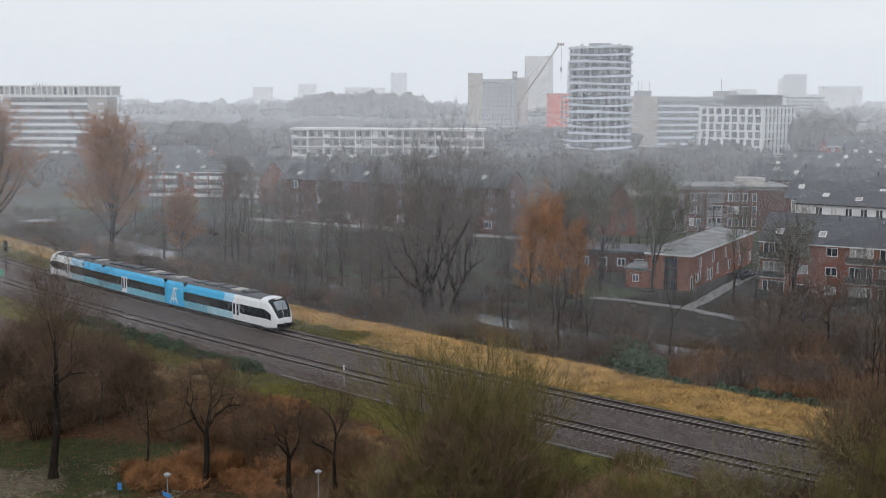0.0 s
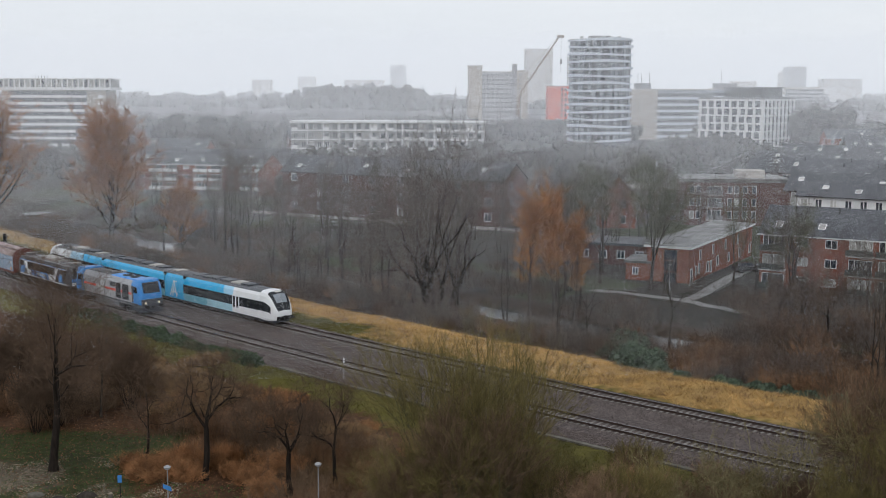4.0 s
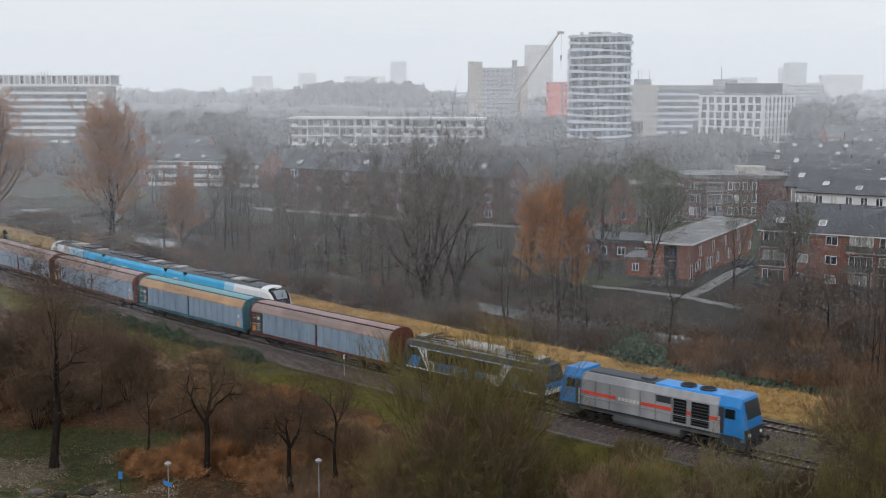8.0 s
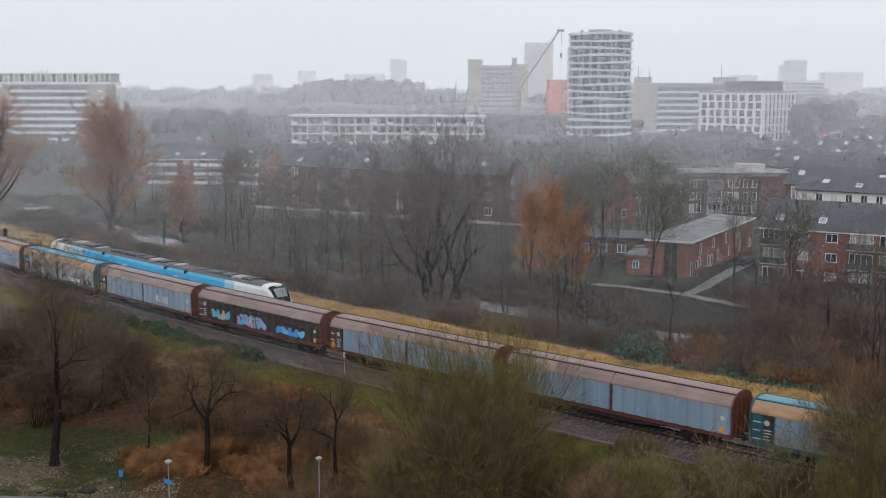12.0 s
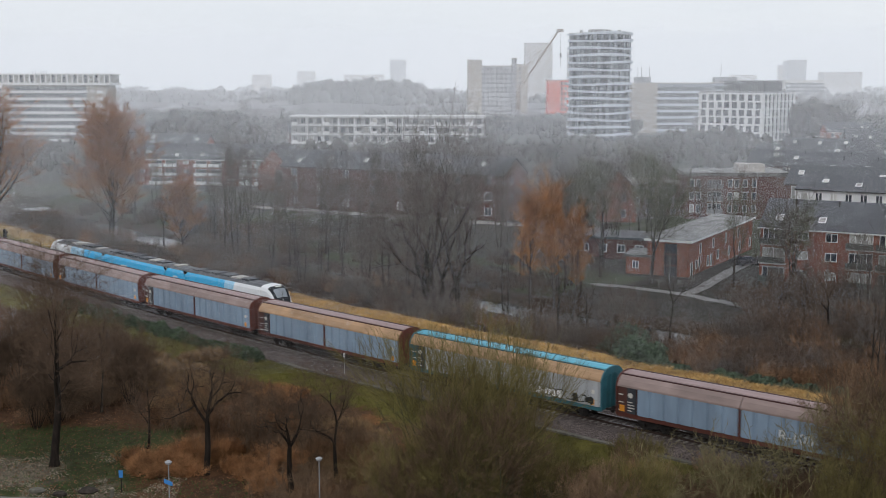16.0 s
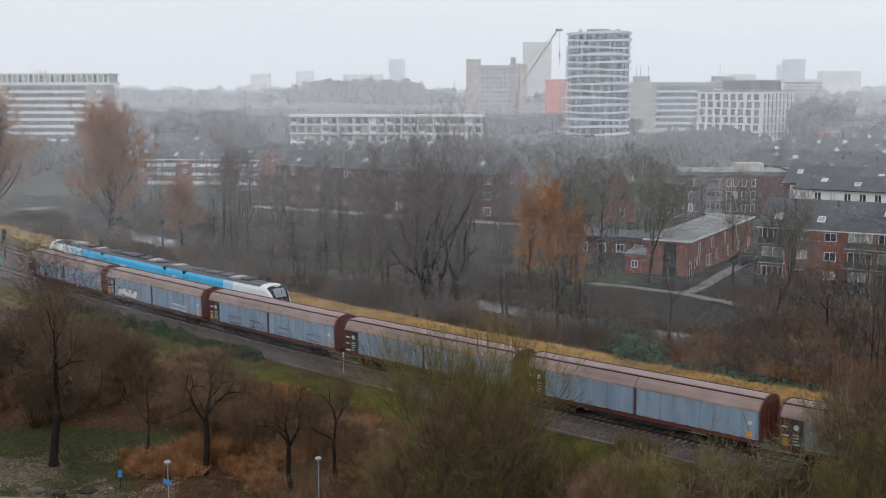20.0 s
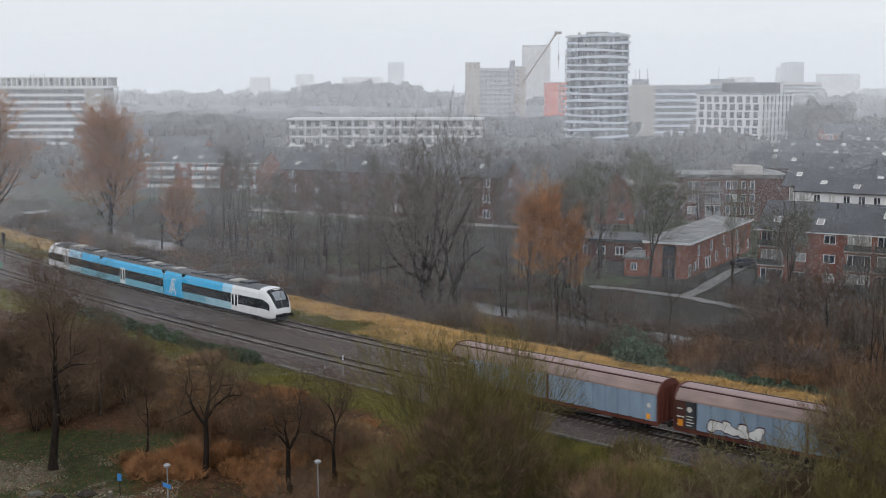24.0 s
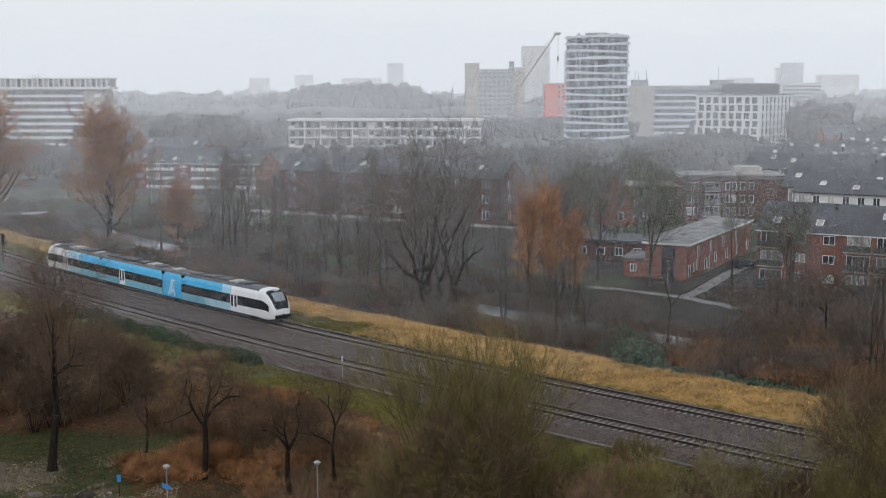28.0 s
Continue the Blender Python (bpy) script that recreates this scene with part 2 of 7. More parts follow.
def off_rail(x, y):
    """Place along the line and distance to its far side."""
    dx, dy = x - ARC_C[0], y - ARC_C[1]
    return (math.atan2(dx, -dy) - ARC_H) * ARC_R, ARC_R - math.hypot(dx, dy)


PROFILE = [(-400, -1.5), (-14, -1.5), (-9.5, -1.35), (-6.5, -0.95), (-3.6, -0.85), (-3.0, -1.0), (10.4, -1.0), (11.0, -0.62), (14, -0.5),
           (18.5, -0.45), (21, -1.0), (27, -1.6), (33.5, -1.7), (35, -2.6), (41, -2.6), (42.5, -1.6), (50, -1.5), (5000, -1.5)]
PQ, PZ = np.array([p[0] for p in PROFILE]), np.array([p[1] for p in PROFILE])


def ground_z(x, y):
    """Height of the ground with its small unevenness, which dies out at the ballast and far away."""
    s, q = off_rail(x, y)
    rough = noise.noise((x * 0.35, y * 0.35, 0)) * 0.12 + noise.noise((x * 0.07, y * 0.07, 4)) * 0.25
    calm = 0.0 if -3.4 < q < 10.6 else min(1.0, min(abs(q + 3.4), abs(q - 10.6)) * 0.35)
    if abs(x) > 300 or y > 420 or y < 0:
        calm = 0
    return float(np.interp(q, PQ, PZ)) + rough * calm

# ---- the ground ----
def graded(lo, hi, step, far_lo, far_hi, grow=1.35):
    xs = list(np.arange(lo, hi, step))
    d, x = step, hi
    while x < far_hi:
        xs.append(x)
        d *= grow
        x += d
    xs.append(far_hi)
    d, x = step, lo - step
    while x > far_lo:
        xs.insert(0, x)
        d *= grow
        x -= d
    xs.insert(0, far_lo)
    return xs


def build_ground():
    xs, ys = graded(-75, 75, 1.0, -3500, 3500), graded(60, 215, 1.0, -800, 4200)
    nx, ny = len(xs), len(ys)
    verts, tints = [], []
    litter, lawn, straw, green, mud, far = (0.105, 0.052, 0.024), (0.050, 0.060, 0.020), (0.42, 0.27, 0.10), (0.115, 0.10, 0.022), (0.055, 0.036, 0.022), (0.036, 0.031, 0.022)
    for y in ys:
        for x in xs:
            s, q = off_rail(x, y)
            verts.append((x, y, ground_z(x, y)))
            wob = noise.noise((x * 0.22, y * 0.22, 9)) * 1.6
            if q > 45:
                c = far if noise.noise((x * 0.03, y * 0.03, 2)) > -0.1 else lawn
            elif q > 20.5 + wob * 0.5:
                c = mud
            elif q > 10.2:
                c = green if (q < 14.5 + wob and s < 12) or q < 11.2 else straw
            elif q > -3.2:
                c = mud
            elif q > -8.5 + wob * 0.8:
                c = green
            elif (x < -21 + wob and y < 92 + wob) or y < 70:
                leafy = noise.noise((x * 0.25, y * 0.25, 5)) + 0.5 * noise.noise((x * 1.1, y * 1.1, 3))
                c = lawn if leafy < 0.05 or y > 84 else (0.14, 0.115, 0.082)
            else:
                c = litter
            tints.append((*c, 1))
    faces = [(j * nx + i, j * nx + i + 1, (j + 1) * nx + i + 1, (j + 1) * nx + i) for j in range(ny - 1) for i in range(nx - 1)]
    me = bpy.data.meshes.new("ground")
    me.from_pydata(verts, [], faces)
    att = me.color_attributes.new("tint", "FLOAT_COLOR", "POINT")
    att.data.foreach_set("color", np.array(tints, dtype=np.float32).ravel())
    me.materials.append(mat_ground)
    me.shade_smooth()
    tagged(new("ground", me), "wet brown and green winter ground with leaf litter", "ground", kind="structure")


build_ground()


def sweep(profile, s0, s1, step, bump=0.0, closed=False):
    g = Geo()
    rings, s = [], s0
    while s <= s1 + 1e-6:
        rings.append([rail(s, q, z + (random.uniform(-bump, bump) if bump else 0)) for q, z in profile])
        s += step
    return g.loft(rings, caps=closed, closed=closed)


# canal behind the verge
w = part("water", sweep([(35.0, -2.25), (41.0, -2.25)][::-1], -160, 200, 6), mat_water)
tagged(w, "still grey canal water behind the railway verge", "canal", kind="structure")

# ballast of both tracks, with the wide stone strip between them
BED = [(-3.15, -0.95), (-2.3, -0.32), (-1.3, -0.22), (0, -0.22), (1.3, -0.22), (2.2, -0.34), (3.0, -0.5), (3.8, -0.52), (4.6, -0.5), (5.4, -0.34), (6.24, -0.22),
       (7.54, -0.22), (8.84, -0.22), (9.8, -0.34), (10.7, -0.8)]
bed = part("ballast_bed", sweep(BED[::-1], -450, 480, 2.0, 0.025), mat_ballast)
tagged(bed, "dark grey crushed-stone ballast under both railway tracks", "ballast", kind="structure")


def build_stones():
    rnd = random.Random(5)
    v, f = [], []
    for i in range(26000):
        s, q = rnd.uniform(-50, 78), rnd.uniform(-3.1, 10.6)
        z = float(np.interp(q, [b[0] for b in BED], [b[1] for b in BED]))
        p, r = rail(s, q, z), rnd.uniform(0.03, 0.075)
        k = len(v)
        for j in range(3):
            t = j * 2.094 + rnd.random()
            v.append((p.x + r * math.cos(t), p.y + r * math.sin(t), p.z - 0.01))
        v.append((p.x + rnd.uniform(-r, r) * 0.4, p.y + rnd.uniform(-r, r) * 0.4, p.z + r * 0.9))
        f += [(k, k + 1, k + 3), (k + 1, k + 2, k + 3), (k + 2, k, k + 3)]
    me = bpy.data.meshes.new("ballast_stones")
    me.from_pydata(v, [], f)
    me.materials.append(mat_stone)
    tagged(new("ballast_stones", me), "loose grey ballast stones between the rails", "stones", kind="stuff")


build_stones()
kerb = part("edge_strip", sweep([(-3.55, -0.9), (-3.55, -0.76), (-3.2, -0.74), (-3.2, -0.9)][::-1], 14, 95, 2.0, closed=True), mat_edging)
tagged(kerb, "narrow grey concrete edging beside the ballast", "edging", kind="structure")


# ---- tracks: rails, and sleepers one by one where the camera is nearest ----
sl = Geo()
sl.loft([[(-0.12, -1.27, -0.30), (0.12, -1.27, -0.30), (0.09, -1.27, -0.175), (-0.09, -1.27, -0.175)],
         [(-0.14, -0.5, -0.30), (0.14, -0.5, -0.30), (0.10, -0.5, -0.165), (-0.10, -0.5, -0.165)],
         [(-0.13, 0, -0.30), (0.13, 0, -0.30), (0.09, 0, -0.185), (-0.09, 0, -0.185)],
         [(-0.14, 0.5, -0.30), (0.14, 0.5, -0.30), (0.10, 0.5, -0.165), (-0.10, 0.5, -0.165)],
         [(-0.12, 1.27, -0.30), (0.12, 1.27, -0.30), (0.09, 1.27, -0.175), (-0.09, 1.27, -0.175)]])
sleeper_mesh = sl.mesh("sleeper", mat_sleeper)
for q, name in ((0.0, "near"), (FAR_TRACK, "far")):
    track = empty("railway_track", "steel rails on pale concrete sleepers in dark ballast", "railway track", group="railway tracks", kind="structure")
    for side in (-0.7525, 0.7525):
        foot = [(-0.075, -0.16), (0.075, -0.16), (0.075, -0.14), (0.012, -0.12), (0.012, -0.045), (0.036, -0.035), (0.036, -0.004), (-0.036, -0.004), (-0.036, -0.035), (-0.012, -0.045), (-0.012, -0.12), (-0.075, -0.14)]
        r = part("rail", sweep([(q + side + a, b) for a, b in foot][::-1], -450, 480, 3.0, closed=True), mat_rail, track)
        part("rail_head", sweep([(q + side - 0.03, -0.004), (q + side + 0.03, -0.004), (q + side + 0.026, 0.0), (q + side - 0.026, 0.0)][::-1], -450, 480, 3.0, closed=True), mat_rail_head, r, "polished running surface")
    rnd = random.Random(3)
    for i in range(int(150 / 0.6)):
        s = -64 + 0.6 * i
        part("sleeper", sleeper_mesh, None, track, m=rail_pose(s, q, rnd.uniform(-0.012, 0.006)) @ pose(0, rnd.uniform(-0.03, 0.03), 0, 0, 0, rnd.uniform(-0.8, 0.8)))
    rest = Geo()
    for i in range(int(860 / 0.6)):
        s = -440 + 0.6 * i
        if -64.3 < s < 85.8:
            continue
        m = rail_pose(s, q)
        rest.add([m @ Vector(c) for c in sl.v], sl.f)
    part("far_sleepers", rest, mat_sleeper, track)["kind"] = "stuff"


# ---- paths ----
def strip(name, pts, width, mat, label, lift=0.06):
    g = Geo()
    rings = []
    fine = []
    for a, b in zip(pts, pts[1:]):
        fine += [Vector(a).lerp(Vector(b), k / 6) for k in range(6)]
    pts = fine + [Vector(pts[-1])]
    for i, p in enumerate(pts):
        a, b = Vector(pts[max(0, i - 1)]), Vector(pts[min(len(pts) - 1, i + 1)])
        d = (b - a).normalized()
        n = Vector((-d.y, d.x)) * width / 2
        c = Vector(p)
        e = [(c + n * t) for t in (-1, -0.33, 0.33, 1)]
        rings.append([(u.x, u.y, ground_z(u.x, u.y) + lift) for u in e])
    g.loft(rings, caps=False, closed=False)
    return tagged(part(name, g, mat), label, "path", kind="structure")


strip("path_1", [(20.5, 161), (24, 159), (28, 156), (31.5, 153.2), (34, 149.5), (37, 145.5), (41, 140)], 1.7, mat_path, "wet grey footpath crossing the park lawn")
strip("path_2", [(31.6, 152.6), (34.5, 157), (38, 164), (42.2, 172), (47.5, 181), (57, 196)], 1.8, mat_path, "paved path leading to the brick building")
strip("path_3", [(-44, 76.6), (-32, 75.6), (-22, 74.6), (-16, 73.0), (-8, 70), (4, 65)], 2.2, mat_path, "wet park path by the lamp post", 0.1)

# ---- rolling stock materials ----
def paint(name, col, rough=0.45, var=0.12, scale=1.2, big=0.18, bump=0.05, col2=None, stretch=(1, 1, 1)):
    return M(name, col, rough, 0, var, scale, bump, col2, big, stretch)


p_wall = paint("blue_grey_wagon_wall", (0.235, 0.312, 0.405), 0.5, stretch=(1, 1, 0.3), big=0.12)
p_wall_grey = paint("grey_wagon_wall", (0.36, 0.37, 0.385), 0.5, stretch=(1, 1, 0.3))
p_wall_dark = paint("black_brown_wagon_wall", (0.035, 0.025, 0.024), 0.6, stretch=(1, 1, 0.3))
p_brown = paint("oxide_brown_frame", (0.115, 0.036, 0.026), 0.6, big=0.3)
p_panel = paint("dark_brown_label_panel", (0.085, 0.035, 0.028), 0.6)
p_taupe = paint("dirty_taupe_roof", (0.29, 0.215, 0.195), 0.6, var=0.18, big=0.25, stretch=(0.4, 1, 1))
p_pink = paint("dusty_rose_ridge", (0.33, 0.235, 0.225), 0.55, stretch=(0.4, 1, 1))
p_gutter = paint("dark_roof_rail", (0.060, 0.022, 0.022), 0.6)
p_teal = paint("petrol_teal_frame", (0.035, 0.125, 0.155), 0.5, big=0.25)
p_teal_light = paint("teal_ridge", (0.16, 0.36, 0.40), 0.5, stretch=(0.4, 1, 1))
p_aqua = paint("bright_teal_ridge", (0.10, 0.40, 0.52), 0.45, stretch=(0.4, 1, 1))
p_tan = paint("rusty_tan_roof", (0.43, 0.27, 0.155), 0.6, var=0.22, big=0.25, stretch=(0.4, 1, 1))
p_white = paint("white_train_paint", (0.80, 0.81, 0.82), 0.3, big=0.06, var=0.04)
p_cream = paint("pale_lettering", (0.62, 0.60, 0.55), 0.6)
p_orange = paint("orange_marking", (0.75, 0.30, 0.03), 0.5)
p_sky = paint("bright_sky_blue_paint", (0.035, 0.455, 0.81), 0.3, var=0.05, big=0.06)
p_sky_pale = paint("pale_blue_paint", (0.38, 0.66, 0.85), 0.3, var=0.05, big=0.06)
p_aqua_low = paint("turquoise_lower_panel", (0.17, 0.44, 0.55), 0.35, var=0.08, big=0.15)
p_aqua_pale = paint("washed_turquoise_panel", (0.36, 0.58, 0.66), 0.35, var=0.08, big=0.12)
p_window = paint("black_window_band", (0.015, 0.018, 0.022), 0.12, var=0.3, big=0.2, bump=0)
# base colour lightened to imitate the sky mirrored in the glass
p_screen = paint("windscreen_painted_sky", (0.27, 0.30, 0.33), 0.1, var=0.1, big=0.1, bump=0)
p_blue = paint("loco_blue_paint", (0.032, 0.235, 0.60), 0.35, big=0.15)
p_blue_light = paint("light_blue_paint", (0.04, 0.29, 0.74), 0.35, big=0.12)
p_sill = paint("dark_grey_sill", (0.13, 0.135, 0.145), 0.55, big=0.3)
p_silver = paint("dull_silver_paint", (0.32, 0.325, 0.34), 0.5, big=0.3, stretch=(1, 1, 0.3))
p_red = paint("red_stripe", (0.72, 0.09, 0.06), 0.45)
p_charcoal = paint("charcoal_paint", (0.045, 0.05, 0.06), 0.5)
p_roofgrey = paint("dusty_dark_roof", (0.10, 0.105, 0.115), 0.6, big=0.25)
p_roofpale = paint("pale_roof_hatch", (0.42, 0.40, 0.37), 0.6, big=0.2)
p_graf = [paint("graffiti_" + n, c, 0.5) for n, c in (("cyan", (0.16, 0.50, 0.75)), ("violet", (0.33, 0.36, 0.66)), ("blue", (0.06, 0.30, 0.70)), ("white", (0.75, 0.75, 0.74)), ("black", (0.02, 0.02, 0.02)), ("peach", (0.65, 0.42, 0.30)))]
p_lamp = M("warm_headlamp", (0.9, 0.8, 0.6), 0.3, var=0.02, bump=0)
p_lamp.node_tree.nodes["Principled BSDF"].inputs["Emission Color"].default_value = (1, 0.72, 0.35, 1)
p_lamp.node_tree.nodes["Principled BSDF"].inputs["Emission Strength"].default_value = 0.06

# running gear shared by all vehicles
g = Geo()
g.tube((0, -0.06, 0), (0, 0.06, 0), 0.46, 0.46, 16)
g.tube((0, 0.06, 0), (0, 0.10, 0), 0.49, 0.49, 16)
wheel_mesh = g.mesh("wheel", mat_grime)


def bogie(parent, x, base=1.8, name="bogie"):
    b = Geo()
    for y in (-1.06, 0.98):
        b.box(x - base / 2 - 0.45, x + base / 2 + 0.45, y, y + 0.08, 0.50, 0.72)
        b.box(x - 0.35, x + 0.35, y - 0.04, y + 0.12, 0.28, 0.62)
        for d in (-base / 2, base / 2):
            b.box(x + d - 0.18, x + d + 0.18, y - 0.05, y + 0.13, 0.32, 0.66)
    b.box(x - 0.25, x + 0.25, -0.98, 0.98, 0.5, 0.8)
    bo = part(name, b, mat_grime, parent, bevel=0.02)
    for d in (-base / 2, base / 2):
        ax = Geo().tube((x + d, -0.75, 0.46), (x + d, 0.75, 0.46), 0.08, 0.08, 8)
        part("axle", ax, mat_grime, bo)
        for y, r in ((-0.78, 0), (0.78, 180)):
            part("wheel", wheel_mesh, None, bo, m=pose(x + d, y, 0.46, 0, 0, r))
    return bo


def buffers(parent, half):
    for sx in (-1, 1):
        for y in (-0.875, 0.875):
            b = Geo()
            b.tube((sx * (half - 0.66), y, 1.05), (sx * (half - 0.06), y, 1.05), 0.10, 0.08, 10)
            b.tube((sx * (half - 0.06), y, 1.05), (sx * half, y, 1.05), 0.24, 0.23, 14)
            part("buffer", b, mat_grime, parent)
        part("coupling", Geo().box(sx * (half - 0.66) - 0.02, sx * half, -0.07, 0.07, 0.93, 1.05), mat_grime, parent)


def plate(parent, name, x0, x1, y, z0, z1, mat, label="", t=0.012, skew=0.0):
    """A thin plate on a side wall that looks to -y (or +y, when y is positive)."""
    sg = -1 if y < 0 else 1
    a, b = (y, y + sg * t)
    g = Geo().add([(x0, a, z0), (x1, a, z0), (x1 + skew, a, z1), (x0 + skew, a, z1), (x0, b, z0), (x1, b, z0), (x1 + skew, b, z1), (x0 + skew, b, z1)],
                  [(0, 1, 2, 3), (7, 6, 5, 4), (4, 5, 1, 0), (5, 6, 2, 1), (6, 7, 3, 2), (7, 4, 0, 3)] if sg > 0 else
                  [(3, 2, 1, 0), (4, 5, 6, 7), (0, 1, 5, 4), (1, 2, 6, 5), (2, 3, 7, 6), (3, 0, 4, 7)])
    return part(name, g, mat, parent, label)


def corrugated(x0, x1, y, z0, z1, pitch=1.15, depth=0.10):
    """A wall sheet with upright ribs, facing -y or +y."""
    sg = -1 if y < 0 else 1
    n = max(1, round((x1 - x0) / pitch))
    w = (x1 - x0) / n
    line = []
    for i in range(n):
        a = x0 + i * w
        line += [(a, 0), (a + 0.10, 0), (a + 0.16, depth), (a + w - 0.16, depth), (a + w - 0.10, 0)]
    line.append((x1, 0))
    g = Geo()
    top = [(x, y + sg * d, z1) for x, d in line]
    bot = [(x, y + sg * d, z0) for x, d in line]
    inner_b, inner_t = [(x, y - sg * 0.05, z0) for x, d in line], [(x, y - sg * 0.05, z1) for x, d in line]
    rings = [inner_b, bot, top, inner_t] if sg < 0 else [inner_t, top, bot, inner_b]
    return g.loft([[r[i] for r in rings] for i in range(len(line))])


def tag_shapes(parent, x, z, w, h, mats, seed, y=-1.52, outline=None, n=5):
    """Sprayed letters as plain bulging shapes, no lettering."""
    rnd = random.Random(seed)
    for i in range(n):
        cx = x + w * (i + 0.5) / n
        for k, (mat, grow, t) in enumerate(((outline, 0.09, 0.008), (mats[i % len(mats)], 0.0, 0.016))):
            if mat is None:
                continue
            g = Geo()
            ring = []
            for j in range(14):
                t_ = 2 * math.pi * j / 14
                r = 1 + 0.28 * math.sin(2 * t_ + seed + i * 1.7) + 0.2 * math.cos(3 * t_ + i)
                ring.append((cx + (w / n * 0.50 + grow) * r * math.cos(t_), z + (h / 2 + grow) * max(-1, min(1, r * math.sin(t_)))))
            g.loft([[(a, y, b) for a, b in ring], [(a, y - t, b) for a, b in ring]])
            part("graffiti_shape", g, mat, parent, "sprayed graffiti shape")


WL = 20.34          # length of a wagon's walls
PITCH = 21.7        # length over buffers


def wagon(label, frame_mat, roof_mat, ridge_mat, wall_mat, panel_mat=None, seed=0):
    w = empty("sliding_wall_wagon", label, "freight wagon", group="freight wagons of the train")
    h = WL / 2
    u = Geo()
    u.box(-h + 0.1, h - 0.1, -1.30, 1.30, 0.98, 1.17)
    for y in (-1.40, 1.30):
        u.box(-h, h, y, y + 0.10, 0.86, 1.17)
        for i in range(9):
            x = -h + 1.2 + i * (WL - 2.4) / 8
            u.box(x - 0.06, x + 0.06, y - 0.03, y + 0.13, 0.82, 1.16)
    u.box(-2.6, 2.6, -0.9, 0.9, 0.55, 0.98)
    part("underframe", u, frame_mat, w, bevel=0.015)
    tr = Geo()
    for y in (-1.36, 1.28):
        tr.add([(-5.6, y, 0.9), (5.6, y, 0.9), (2.8, y, 0.55), (-2.8, y, 0.55), (-5.6, y + 0.08, 0.9), (5.6, y + 0.08, 0.9), (2.8, y + 0.08, 0.55), (-2.8, y + 0.08, 0.55)],
               [(3, 2, 1, 0), (4, 5, 6, 7), (0, 1, 5, 4), (1, 2, 6, 5), (2, 3, 7, 6), (3, 0, 4, 7)])
    part("truss", tr, mat_grime, w)
    for y in (-1.45, 1.45):
        for a, b in ((-h + 1.75, 0.0), (0.04, h - 0.12)) if y < 0 else ((-h + 0.12, -0.04), (0.0, h - 1.75)):
            part("sliding_wall", corrugated(a + 0.03, b - 0.03, y * 0.972, 1.20, 3.22), wall_mat, w)
        x0 = -h + 0.12 if y < 0 else h - 1.75
        lp = plate(w, "label_panel", x0, x0 + 1.60, y, 1.20, 3.20, panel_mat or p_panel, "dark panel with faded lettering", 0.03)
        rnd = random.Random(seed * 7 + 3)
        yy = y + (-0.032 if y < 0 else 0.032)
        for i in range(6):
            a, z = x0 + (0.1 if i % 2 else 0.86), 2.95 - 0.3 * i
            plate(lp, "lettering_bar", a, a + rnd.uniform(0.35, 0.62), yy, z - rnd.uniform(0.06, 0.16), z, p_cream, "illegible white lettering")
        dk = plate(lp, "dark_board", x0 + 0.82, x0 + 1.58, yy * 0.999, 1.22, 3.18, p_charcoal, "black data board", 0.014)
        part("emblem", Geo().tube((x0 + 1.12, yy * 1.004, 2.62), (x0 + 1.12, yy * 1.025, 2.62), 0.2, 0.2, 14), p_cream, dk, "pale round emblem")
        for i in range(4):
            plate(dk, "lettering_bar", x0 + 0.9, x0 + 0.9 + rnd.uniform(0.3, 0.6), yy * 1.012, 1.4 + 0.22 * i, 1.48 + 0.22 * i, p_cream, "illegible white lettering")
        if seed % 3 != 2:
            plate(lp, "marking", x0 + 0.18, x0 + 0.6, yy * 1.004, 1.3, 1.8, p_orange, "orange marking")
        xm = h - 0.95 if y < 0 else -h + 0.6
        plate(w, "marking", xm, xm + 0.34, y * 1.035, 1.3, 1.72, p_orange, "orange marking")
        disc = Geo().tube((h - 0.75 if y < 0 else -h + 0.75, y, 2.35), (h - 0.75 if y < 0 else -h + 0.75, y * 1.055, 2.35), 0.17, 0.17, 14)
        part("emblem", disc, p_cream, w, "pale round emblem")
        part("centre_post", Geo().box(-0.06, 0.06, y - (0.09 if y < 0 else -0.01), y + (0.01 if y < 0 else 0.09), 1.17, 3.28), frame_mat, w)
    # roof: sloping shoulders that slide with the walls, raised ridge between dark rails
    for sg in (-1, 1):
        for a, b in ((-h + 0.08, -0.03), (0.03, h - 0.08)):
            prof = [(sg * 1.52, 3.20), (sg * 1.50, 3.34), (sg * 1.26, 3.74), (sg * 0.93, 4.02), (sg * 0.88, 3.95), (sg * 1.20, 3.66), (sg * 1.42, 3.30), (sg * 1.45, 3.20)]
            part("roof_shoulder", Geo().prism(prof if sg < 0 else prof[::-1], a, b), roof_mat, w)
        part("roof_rail", Geo().box(-h, h, sg * 0.86 - 0.09, sg * 0.86 + 0.09, 3.95, 4.09), p_gutter if frame_mat is p_brown else frame_mat, w)
    part("ridge", Geo().prism([(-0.765, 4.0), (0.765, 4.0), (0.55, 4.12), (0, 4.17), (-0.55, 4.12)], -h, h), ridge_mat, w)
    # end walls stand proud of the roof
    for sg in (-1, 1):
        prof = [(-1.47, 1.0), (1.47, 1.0), (1.53, 3.22), (1.50, 3.40), (1.28, 3.80), (0.95, 4.07), (0.5, 4.2), (0, 4.24), (-0.5, 4.2), (-0.95, 4.07), (-1.28, 3.80), (-1.50, 3.40), (-1.53, 3.22)]
        e = part("end_wall", Geo().prism(prof, *sorted((sg * (h - 0.06), sg * (h + 0.06)))), frame_mat, w)
